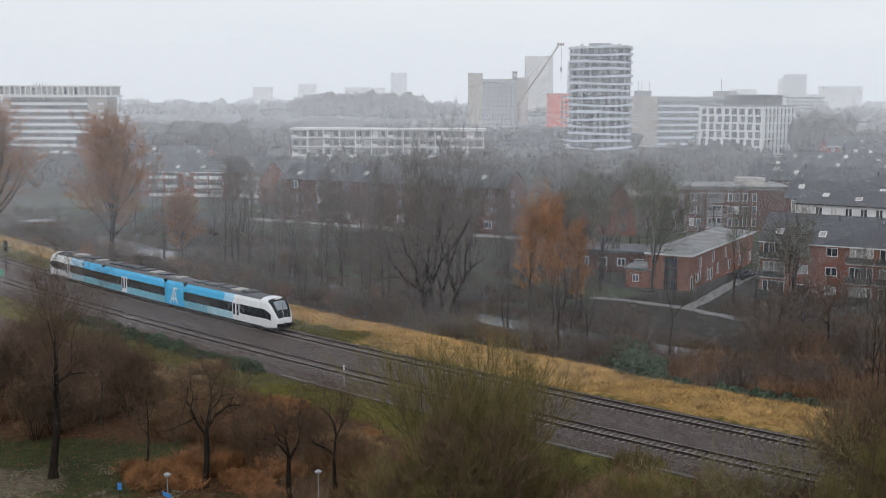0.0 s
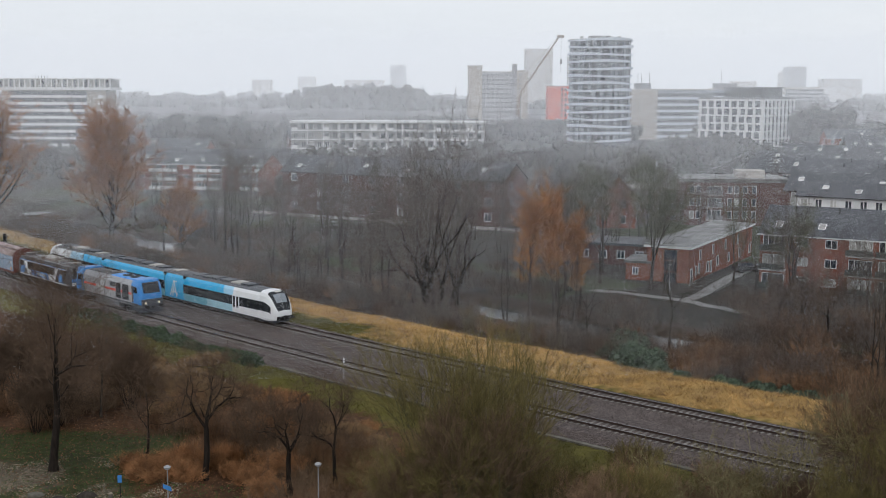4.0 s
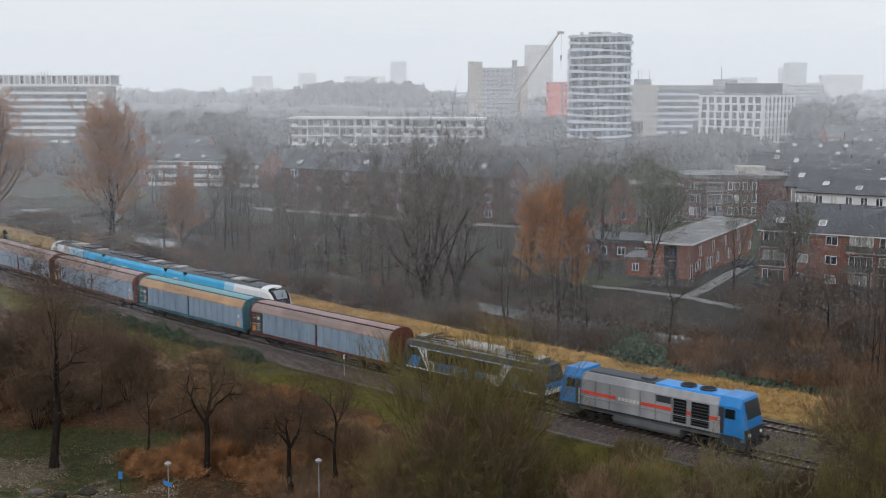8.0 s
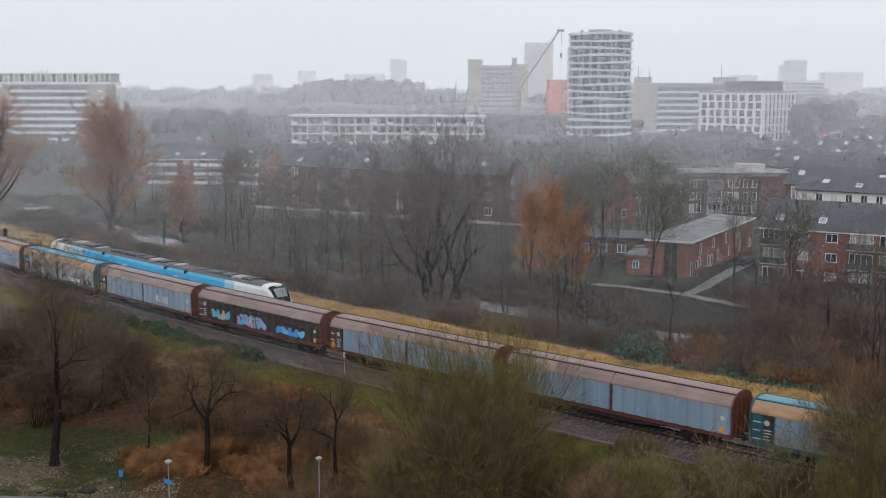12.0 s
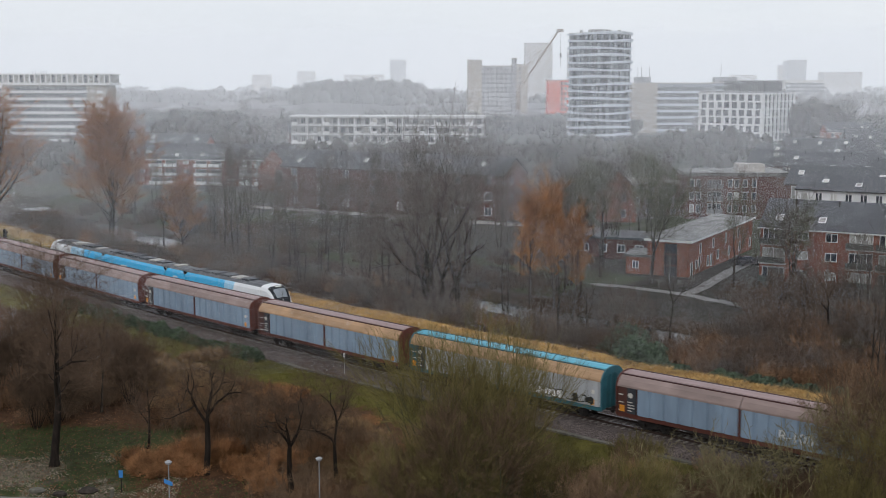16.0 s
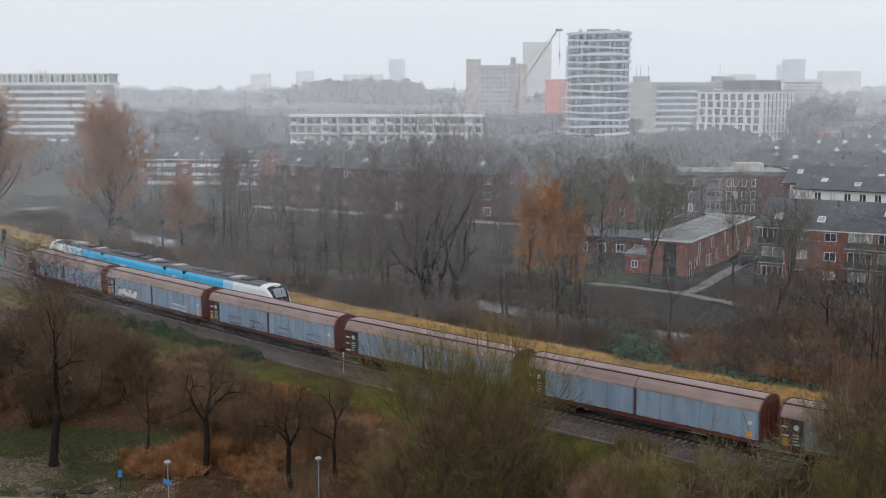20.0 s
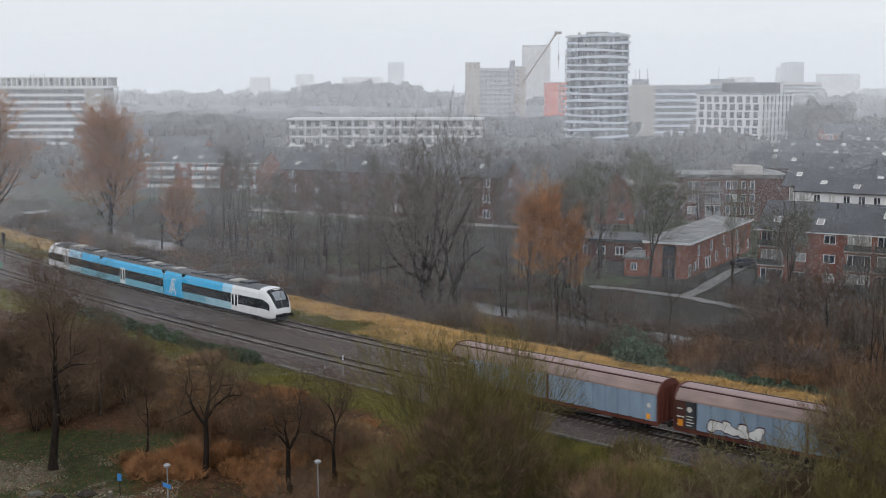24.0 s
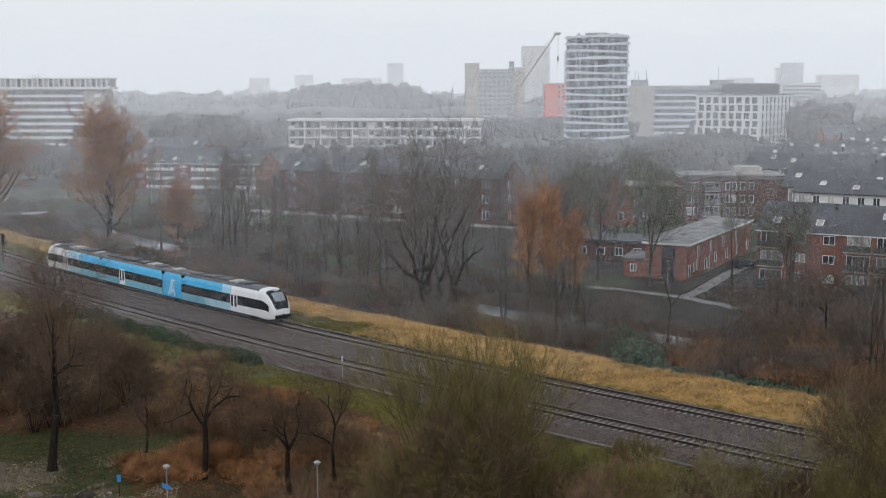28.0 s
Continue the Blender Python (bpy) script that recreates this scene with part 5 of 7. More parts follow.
slab_block("high_rise", "low pale block on the misty skyline", 318, 350, 1500, 39, 24, 0, 3.1, mat_concrete, category="building")
slab_block("high_rise", "low pale block on the misty skyline", -83, -50, 1700, 37, 24, 0, 3.1, mat_concrete, category="building")
slab_block("high_rise", "low pale block on the misty skyline", 242, 262, 1600, 36, 24, 0, 3.1, mat_concrete, category="building")
slab_block("office_block", "long pale office block in the mist", 286, 318, 1150, 28, 20, 4, 3.4, mat_concrete, mat_concrete_mid, category="office building")

# long office with striped floors and a blank beige end
lo_ = slab_block("office_block", "long office block with pale striped floors", 178, 228, 660, 25.6, 16, 7, 3.5, mat_tower_panel, mat_tower_band, rz=8)
le_ = slab_block("office_block", "blank beige office end wall", 158, 179.3, 652, 25.6, 16, 0, 3.5, mat_beige)
part("roof_plant", Geo().box(2, 10.5, 2, 8, 26.1, 29.2), mat_concrete_grey, le_)
for x in (3.5, 5.5, 9.8):
    part("mast", Geo().tube((x, 4, 29.2), (x, 4, 33 + (x % 2)), 0.14, 0.1, 5), mat_grime, le_)
lo2 = slab_block("office_block", "long low office wing with striped floors", 226, 262, 700, 25.9, 14, 3, 3.4, mat_tower_panel, mat_tower_band)
part("roof_plant", Geo().box(1, 14, 2, 8, 26.4, 29.4), mat_concrete_grey, lo2)
part("mast", Geo().tube((5, 4, 29.4), (5, 4, 37), 0.15, 0.1, 5), mat_grime, lo2)

# white grid office
D_g, Wg = 34.5, 33.0
gr = empty("grid_office", "white office block with a deep window grid", "office building", m=pose(122.2, 571, 0, 0, 0, -40))
part("wall", Geo().box(0.5, Wg - 0.5, 0.5, D_g, -1.5, 21.3), mat_glass, gr, "dark glazing behind the grid")
part("penthouse", Geo().box(11, 31, 4, 24, 21.3, 26.6), mat_grime, gr, "dark rooftop storey")
part("penthouse_roof", Geo().box(10.4, 31.6, 3.4, 24.6, 26.6, 27.1), mat_concrete_grey, gr)
rnd = random.Random(6)
for f in range(7):
    z = 20.6 - 3.6 * f
    part("floor_band", Geo().box(-0.4, Wg + 0.4, -0.4, D_g + 0.2, z, z + 0.75), mat_concrete_white, gr)
    if f == 6:
        break
    for i in range(9):
        x = i * (Wg - 1.5) / 8 + (f % 2) * 0.4 - 0.2
        part("pier", Geo().box(max(0, x), x + (1.1 if (i + f) % 3 else 1.6), -0.1, 0.5, z - 2.85, z), mat_concrete_white, gr)
    for i in range(9):
        y = 0.2 + i * 4.15
        part("pier", Geo().box(Wg - 0.5, Wg + 0.1, y, y + 1.3, z - 2.85, z), mat_concrete_white, gr)
part("roof_edge", Geo().box(-0.2, Wg + 0.2, -0.2, D_g + 0.2, 21.4, 22.3), mat_concrete_grey, gr)

# tower crane with a raised jib
cr_ = empty("construction_crane", "pale construction crane with a raised lattice jib", "crane", m=pose(46.3, 740, 0))
foot, tip = Vector((0, 0, 21.5)), Vector((24.6, 0, 57.5))
g = Geo()
for a, b in ((-0.5, -0.5), (0.5, -0.5), (0, 0.6)):
    g.tube(foot + Vector((a, b, a)), tip + Vector((a * 0.4, b * 0.4, 0)), 0.42, 0.34, 5)
for i in range(24):
    p, q = foot.lerp(tip, i / 24), foot.lerp(tip, (i + 1) / 24)
    g.tube(p + Vector((-0.5, -0.5, -0.5)), q + Vector((0.5, -0.5, 0.5)), 0.16, 0.16, 4)
    g.tube(p + Vector((0.5, -0.5, 0.5)), q + Vector((0, 0.6, 0)), 0.1, 0.1, 4)
part("jib", g, mat_crane, cr_)
part("mast", Geo().box(-1.0, 1.0, -1.0, 1.0, -1.5, 21.5), mat_crane, cr_)
part("jib_head", Geo().box(23.4, 27.6, -0.6, 0.6, 57.0, 58.6), mat_crane, cr_)
part("hook_rope", Geo().tube((26.0, 0, 57.0), (26.0, 0, 36), 0.09, 0.09, 5), mat_grime, cr_)
part("hook_block", Geo().box(25.5, 26.5, -0.4, 0.4, 41, 44), mat_grime, cr_)
part("back_stay", Geo().tube((-3.5, 0, 27), (23.9, 0, 57.4), 0.12, 0.12, 4), mat_crane, cr_)

# parked cars before the grid office
rnd = random.Random(9)
body = Geo().prism([(-0.85, 0.3), (0.85, 0.3), (0.88, 0.85), (0.8, 0.95), (-0.8, 0.95), (-0.88, 0.85)], -2.1, 2.1)
cabin = Geo().loft([[(x, y, z) for y, z in ((-k, 0.95), (k, 0.95), (k * 0.85, zt), (-k * 0.85, zt))] for x, k, zt in ((-1.7, 0.78, 1.0), (-1.2, 0.78, 1.42), (0.4, 0.78, 1.45), (1.1, 0.78, 1.0))])
car_paints = [M("car_paint_%s" % n, c, 0.25, 0.1, 0.05, 1, 0) for n, c in (("white", (0.75, 0.75, 0.75)), ("grey", (0.3, 0.31, 0.33)), ("black", (0.03, 0.03, 0.035)), ("red", (0.35, 0.03, 0.03)))]
car_meshes = [body.mesh("car_body", c) for c in car_paints]
cabin_mesh = cabin.mesh("car_cabin", mat_glass)
tyre = Geo().tube((0, -0.1, 0), (0, 0.1, 0), 0.32, 0.32, 12).mesh("wheel", mat_black)


def parked_car(x, y, rz, k):
    c = empty("parked_car", "parked %s car on wet asphalt" % ("white", "grey", "black", "red")[k], "car", m=pose(x, y, -1.42, 0, 0, rz), group="parked cars")
    part("car_body", car_meshes[k], None, c)
    part("car_cabin", cabin_mesh, None, c)
    for a in (-1.3, 1.3):
        for b in (-0.8, 0.8):
            part("wheel", tyre, None, c, m=pose(a, b, 0.32))


for i in range(34):
    d = 520 + 9 * (i % 4) + rnd.uniform(-1, 1)
    parked_car((184 + 2.9 * (i // 4) * 1.3) * d / 1000, d, rnd.choice([80, 100, 85]), rnd.choice([0, 0, 1, 2, 1]))
parked_car(46.0, 177.6, 20, 2)
parked_car(50.3, 180.5, 24, 1)
lot = part("car_park", Geo().box(90, 122, 510, 562, -1.55, -1.40), mat_asphalt)
tagged(lot, "wet asphalt car park", "car park", kind="structure")

# far town: pale roofs under the mist
rnd = random.Random(21)
g = Geo()
for i in range(420):
    d = rnd.uniform(620, 1900)
    x = rnd.uniform(-0.42, 0.42) * d
    w_, h_, k = rnd.uniform(8, 40), rnd.uniform(4, 9), rnd.uniform(8, 12)
    g.prism([(d, -1.5), (d + k, -1.5), (d + k, h_), (d + k / 2, h_ + 3.5), (d, h_)], x, x + w_)
tagged(part("distant_town", g, mat_far), "distant rows of roofs in the mist", "town", kind="stuff")

# ---- winter trees: trunk and limbs, and a crown of fine twigs ----
def tree_meshes(seed, height, spread, r0, trunk=0.72, first=0.25, limbs=13, subs=7, twigs=5, spikes=8, twig_mat=None, bark=None, stems=1, spike=0.8,
                up=0.1, spike_w=0.018, steep=(25, 75), low=0.2, crook=1.0, thin=0.011, limb_r=0.016):
    """trunk: share of the height that one stem reaches; steep: degrees from upright of the top and bottom limbs; low: height of the crown's foot."""
    rnd = random.Random(seed)
    wood, tw = Geo(), Geo()
    mid, rz = height * (1 + low) / 2, height * (1 - low) / 2

    def reach(p, d):
        """Distance from p along d to the egg-shaped outline of the crown."""
        q, e = Vector((p.x / spread, p.y / spread, (p.z - mid) / rz)), Vector((d.x / spread, d.y / spread, d.z / rz))
        aa, bb, cc = e.dot(e), 2 * q.dot(e), q.dot(q) - 1
        disc = bb * bb - 4 * aa * cc
        if disc < 0:
            return 0.25 * spread
        return max(0.25 * spread, (-bb + math.sqrt(disc)) / (2 * aa))

    def axis(p, d, length, r, level):
        steps = (8, 6, 3, 2)[level]
        pts, rad = [p.copy()], [r]
        d = d.normalized()
        wander = (0.07, 0.15, 0.2, 0.25)[level] * crook
        for i in range(steps):
            d = (d + Vector((rnd.uniform(-1, 1), rnd.uniform(-1, 1), rnd.uniform(-0.8, 0.8))) * wander + Vector((0, 0, up))).normalized()
            p = p + d * (length / steps)
            pts.append(p.copy())
            rad.append(r * (1 - (i + 1) / steps * 0.85))
        n = (8, 5, 3, 3)[level]
        a = d.orthogonal().normalized()
        b = d.cross(a)
        cs = [(math.cos(2 * math.pi * k / n), math.sin(2 * math.pi * k / n)) for k in range(n)]
        (wood if level < 2 else tw).loft([[q + (a * c + b * s_) * w for c, s_ in cs] for q, w in zip(pts, rad)], caps=False)

        def spot(t):
            k = min(steps - 1, int(t * steps))
            return pts[k].lerp(pts[k + 1], t * steps - k), (pts[k + 1] - pts[k]).normalized(), rad[k]

        if level >= 2:
            for i in range(spikes if level == 3 else spikes // 2):
                q, along, w = spot(rnd.uniform(0.1, 1))
                e = (along + Vector((rnd.uniform(-1, 1), rnd.uniform(-1, 1), rnd.uniform(-0.7, 0.9))) * 0.8 + Vector((0, 0, up))).normalized()
                side = e.orthogonal().normalized() * spike_w
                tw.add([q - side, q + side, q + e * spike * rnd.uniform(0.5, 1.3)], [(0, 1, 2)])
        if level == 3:
            return
        kids = (limbs, subs, twigs)[level]
        for i in range(kids):
            if level == 0:
                t = first + (1 - first) * (i + rnd.random()) / kids
                q, along, w = spot(min(0.999, t))
                th = radians(steep[0] + (steep[1] - steep[0]) * (1 - (t - first) / (1 - first)) + rnd.uniform(-10, 10))
                ph = i * 2.4 + rnd.uniform(-0.5, 0.5)
                e = Vector((math.sin(th) * math.cos(ph), math.sin(th) * math.sin(ph), math.cos(th)))
                L = reach(q, e) * rnd.uniform(0.75, 1.05)
                axis(q, e, L, max(0.03, min(w * 0.62, L * limb_r)), 1)
            else:
                q, along, w = spot(rnd.uniform(0.22, 1.0) if level == 1 else rnd.uniform(0.1, 1.0))
                o = Vector((rnd.gauss(0, 1), rnd.gauss(0, 1), rnd.gauss(0.15, 0.7))).normalized()
                e = (along * 0.75 + o * 0.85).normalized()
                axis(q, e, max(0.6, length * rnd.uniform(0.26, 0.5)), max(thin, min(w * 0.6, length * 0.010)), level + 1)

    for i in range(stems):
        if stems == 1:
            axis(Vector((0, 0, -0.4)), Vector((rnd.uniform(-0.04, 0.04), rnd.uniform(-0.04, 0.04), 1)), height * trunk + 0.4, r0, 0)
        else:
            ph, th = i * 2.4, radians(42) * math.sqrt((i + 0.5) / stems)
            d = Vector((math.sin(th) * math.cos(ph), math.sin(th) * math.sin(ph), math.cos(th)))
            off = Vector((math.cos(ph), math.sin(ph), 0)) * spread * 0.16 * rnd.random() + Vector((0, 0, -0.3))
            axis(off, d, reach(off + Vector((0, 0, 1)), d) * rnd.uniform(0.8, 1.0), r0 * rnd.uniform(0.5, 1), 0)
    if stems == 1:
        wood.tube((0, 0, -0.6), (0, 0, 0.5), r0 * 1.5, r0 * 1.0, 8, caps=False)
    return wood.mesh("trunk", bark or mat_bark, True), tw.mesh("crown", twig_mat or mat_twig)


def forked(seed, height, spread, r0, twig_mat, bark, levels=7, q=0.76, angle=26, stems=1, lean=14, crook=0.10, up=0.10, trunk=1.0, twigs=9, twig=0.9, twig_w=0.010,
           split=2.35, side=0.5, tip=0.008, flare=1.5, leader=0.45, lead_to=3):
    """A tree by forking: every limb parts into two or three; trunk lengthens the first stretch, side is the chance of shoots on the way."""
    rnd = random.Random(seed)
    wood, tw = Geo(), Geo()
    L0 = height * (1 - q) / (trunk * (1 - q) + q * (1 - q ** (levels - 1)))

    def jitter(k):
        return Vector((rnd.gauss(0, k), rnd.gauss(0, k), rnd.gauss(0, k)))

    def grow(p, d, r, L, lvl):
        steps = 5 if lvl == 0 else (3 if lvl < 4 else 2)
        n = (9, 7, 6, 5)[lvl] if lvl < 4 else 3
        pts, rad = [p.copy()], [r]
        r1 = max(tip, r * (0.74 if lvl else 0.8))
        for i in range(steps):
            d = (d + jitter(crook * (0.25 if lvl == 0 else 1)) + Vector((0, 0, up * (0.3 + 0.15 * lvl)))).normalized()
            p = p + d * (L / steps)
            pts.append(p.copy())
            rad.append(r + (r1 - r) * (i + 1) / steps)
        a = d.orthogonal().normalized()
        b = d.cross(a)
        cs = [(math.cos(2 * math.pi * k / n), math.sin(2 * math.pi * k / n)) for k in range(n)]
        (wood if lvl < 4 else tw).loft([[c + (a * u + b * w) * k for u, w in cs] for c, k in zip(pts, rad)], caps=False)
        if lvl >= levels - 3:
            for i in range(twigs if lvl >= levels - 2 else twigs // 2):
                c = pts[rnd.randrange(1, len(pts))].lerp(pts[-1], rnd.random())
                e = (d + jitter(0.55) + Vector((0, 0, up))).normalized()
                s1 = e.orthogonal().normalized() * twig_w
                tw.add([c - s1, c + s1, c + e * twig * rnd.uniform(0.5, 1.3)], [(0, 1, 2)])
        if lvl >= levels - 1:
            return
        kids = int(split) + (rnd.random() < split % 1)
        ph = rnd.uniform(0, 6.283)
        for i in range(kids):
            th = radians(angle * rnd.uniform(0.55, 1.35) * (leader if i == 0 and lvl < lead_to else 1))
            t = ph + 2 * math.pi * i / kids + rnd.uniform(-0.4, 0.4)
            e = (d * math.cos(th) + (a * math.cos(t) + b * math.sin(t)) * math.sin(th)).normalized()
            grow(p, e, r1 * (0.85 if i == 0 else rnd.uniform(0.55, 0.75)), L / (trunk if lvl == 0 else 1) * q * rnd.uniform(0.8, 1.2), lvl + 1)
        if lvl and lvl < levels - 2:
            for c in pts[1:-1]:
                if rnd.random() < side:
                    t, th = rnd.uniform(0, 6.283), radians(rnd.uniform(35, 70))
                    e = (d * math.cos(th) + (a * math.cos(t) + b * math.sin(t)) * math.sin(th)).normalized()
                    grow(c, e, max(tip, r1 * 0.4), L * q * q * rnd.uniform(0.7, 1.1), min(levels - 1, lvl + 2))

    for i in range(stems):
        ph, th = i * 2.4 + rnd.random(), radians(lean) * (math.sqrt((i + 0.5) / stems) if stems > 1 else 0.3 * rnd.random())
        d = Vector((math.sin(th) * math.cos(ph), math.sin(th) * math.sin(ph), math.cos(th)))
        off = Vector((math.cos(ph), math.sin(ph), 0)) * (r0 * 1.6 * math.sqrt(i) if stems > 1 else 0) + Vector((0, 0, -0.4))
        grow(off, d, r0 * (rnd.uniform(0.7, 1) if stems > 1 else 1), L0 * trunk * rnd.uniform(0.85, 1.1) if stems > 1 else L0 * trunk, 0)
    if stems == 1:
        wood.tube((0, 0, -0.6), (0, 0, 0.6), r0 * flare, r0 * 0.98, 9, caps=False)
    # settle the crown to its height and breadth
    top = sorted(v[2] for v in tw.v)[int(len(tw.v) * 0.993)]
    far = sorted(math.hypot(v[0], v[1]) for v in tw.v)[int(len(tw.v) * 0.93)]
    kz, kx = height / top, spread / far

    def settle(g):
        out = []
        for x, y, z in g.v:
            k = 1 + (kx - 1) * min(1, max(0, z / (0.35 * top)))
            out.append((x * k, y * k, z * kz if z > 0 else z))
        g.v = out

    settle(wood), settle(tw)
    return wood.mesh("trunk", bark, True), tw.mesh("crown", twig_mat)


SPECIES = {}


def tree(kind, x, y, size=1.0, rz=0.0, label=None, name="tree", group=""):
    meshes, text = SPECIES[kind]
    t = empty(name, label or text, "tree" if name == "tree" else name.replace("_", " "), m=pose(x, y, ground_z(x, y), 0, 0, rz) @ Matrix.Scale(size, 4), group=group)
    part("trunk", meshes[0], None, t)
    part("crown", meshes[1], None, t)
    return t


for k in range(3):
    SPECIES["round%d" % k] = forked(10 + k, 16, 4.7, 0.25, mat_twig_grey, mat_bark_dull, 7, 0.79, 30, trunk=1.0, up=0.07, crook=0.12, twigs=6, twig=1.1, twig_w=0.007, tip=0.017), "bare grey-brown winter tree"
    SPECIES["tall%d" % k] = forked(20 + k, 18, 3.4, 0.22, mat_twig_grey, mat_bark_dull, 7, 0.80, 24, stems=1 + k, lean=14, trunk=1.1, up=0.09, crook=0.12, twigs=6, twig=1.0, twig_w=0.007, tip=0.017), "slender bare winter tree"
    SPECIES["small%d" % k] = forked(30 + k, 7.5, 2.8, 0.14, mat_twig, mat_bark, 7, 0.80, 42, leader=0.3, lead_to=4, side=0.7, trunk=1.3, crook=0.2, up=0.08, twigs=8, twig=0.6, twig_w=0.008, tip=0.010), "small bare spreading tree"
SPECIES["great"] = forked(45, 21.0, 10.5, 0.42, mat_twig_grey, mat_bark, 8, 0.83, 32, stems=5, lean=33, crook=0.10, up=0.04, trunk=0.9, twigs=3, twig=1.1, twig_w=0.008, tip=0.023, side=0.5, split=2.2), "large bare tree with a broad fan-shaped crown"
for k in range(2):
    SPECIES["mossy%d" % k] = forked(46 + k, 18, 5.0, 0.29, mat_twig_moss, mat_bark_dull, 7, 0.80, 28, crook=0.12, up=0.08, trunk=1.1, twigs=15, twig=1.3, twig_w=0.011, tip=0.017, side=0.9), "bare tree with greenish mossy bark"
SPECIES["willow"] = tree_meshes(51, 16.5, 1.75, 0.22, 0.78, 0.34, 20, 7, 5, 9, mat_twig_orange, mat_bark_grey, spike=1.1, up=0.16, spike_w=0.016, steep=(5, 24), low=0.22), "golden willow with upright orange twigs"
SPECIES["willow_big"] = tree_meshes(52, 22.5, 8.8, 0.55, 0.6, 0.14, 26, 10, 6, 13, mat_twig_rust, mat_bark, spike=1.5, up=0.10, spike_w=0.022, steep=(5, 52), low=0.0, crook=0.8), "large rust-orange willow with fine bare twigs"
SPECIES["park"] = forked(66, 18.4, 6.4, 0.36, mat_twig, mat_bark, 9, 0.81, 40, crook=0.15, up=0.06, trunk=1.35, twigs=6, twig=0.9, twig_w=0.008, tip=0.011, side=0.9, split=2.2, leader=0.25, lead_to=4), "tall dark bare park tree on the lawn"
SPECIES["gnarled"] = forked(69, 10.2, 4.0, 0.25, mat_twig, mat_bark, 8, 0.80, 50, crook=0.22, up=0.03, trunk=1.9, twigs=5, twig=0.5, twig_w=0.007, tip=0.010, side=0.8, leader=0.2, lead_to=5), "gnarled dark bare tree with crooked limbs"
SPECIES["bush"] = forked(71, 13.2, 5.4, 0.085, mat_twig_olive, mat_bark_green, 7, 0.82, 15, stems=17, lean=33, crook=0.08, up=0.05, trunk=1.7, twigs=3, twig=1.0, twig_w=0.009, tip=0.013, split=2.1, side=0.5), "large multi-stemmed olive-green willow bush"
SPECIES["bush_dark"] = forked(77, 9.5, 4.2, 0.08, mat_twig, mat_bark, 7, 0.80, 22, stems=9, lean=32, crook=0.12, up=0.05, trunk=1.3, twigs=7, twig=0.8, twig_w=0.009, tip=0.010, split=2.15), "dark brown bare multi-stemmed shrub"
SPECIES["bush_b"] = forked(72, 8, 3.6, 0.07, mat_twig_olive, mat_bark_green, 7, 0.80, 18, stems=12, lean=36, crook=0.10, up=0.05, trunk=1.4, twigs=6, twig=0.7, twig_w=0.008, tip=0.010, split=2.1), "olive-green bare multi-stemmed shrub"
SPECIES["bush_red"] = forked(74, 10, 4.2, 0.08, mat_twig_umber, mat_bark_green, 7, 0.80, 18, stems=12, lean=36, crook=0.10, up=0.05, trunk=1.4, twigs=7, twig=0.8, twig_w=0.008, tip=0.010, split=2.1), "brown bare multi-stemmed shrub"
SPECIES["shrub_sparse"] = forked(78, 9, 4.6, 0.10, mat_twig_lichen, mat_twig_lichen, 6, 0.80, 34, stems=6, lean=42, crook=0.24, up=0.03, trunk=1.1, twigs=3, twig=0.8, twig_w=0.018, tip=0.024, split=2.1, side=0.7), "sparse lichen-covered pale shrub"
SPECIES["shrub_pale"] = forked(73, 12, 5.2, 0.10, mat_twig, mat_twig_lichen, 7, 0.79, 26, stems=8, lean=40, crook=0.2, up=0.03, trunk=1.2, twigs=4, twig=0.6, twig_w=0.012, tip=0.016, split=2.2, side=0.7), "dark bare shrub with lichen-covered pale stems"


def conifer_mesh(seed, height, radius):
    rnd = random.Random(seed)
    trunk, g = Geo().tube((0, 0, -0.3), (0, 0, height * 0.95), 0.16, 0.03, 6, False), Geo()
    for i in range(1500):
        t = rnd.random() ** 0.7
        z, r, a = height * (1 - t) + 0.3, radius * t * rnd.uniform(0.35, 1.0), rnd.uniform(0, 6.283)
        p = Vector((r * math.cos(a), r * math.sin(a), z))
        e = Vector((math.cos(a), math.sin(a), rnd.uniform(-0.5, 0.4))).normalized() * rnd.uniform(0.3, 0.7)
        w = Vector((-math.sin(a), math.cos(a), rnd.uniform(-0.3, 0.3))) * 0.09
        g.add([p - w, p + w, p + e], [(0, 1, 2)])
    return trunk.mesh("trunk", mat_bark), g.mesh("crown", mat_ivy)


SPECIES["conifer"] = conifer_mesh(91, 8.0, 1.9), "dark green conical conifer"


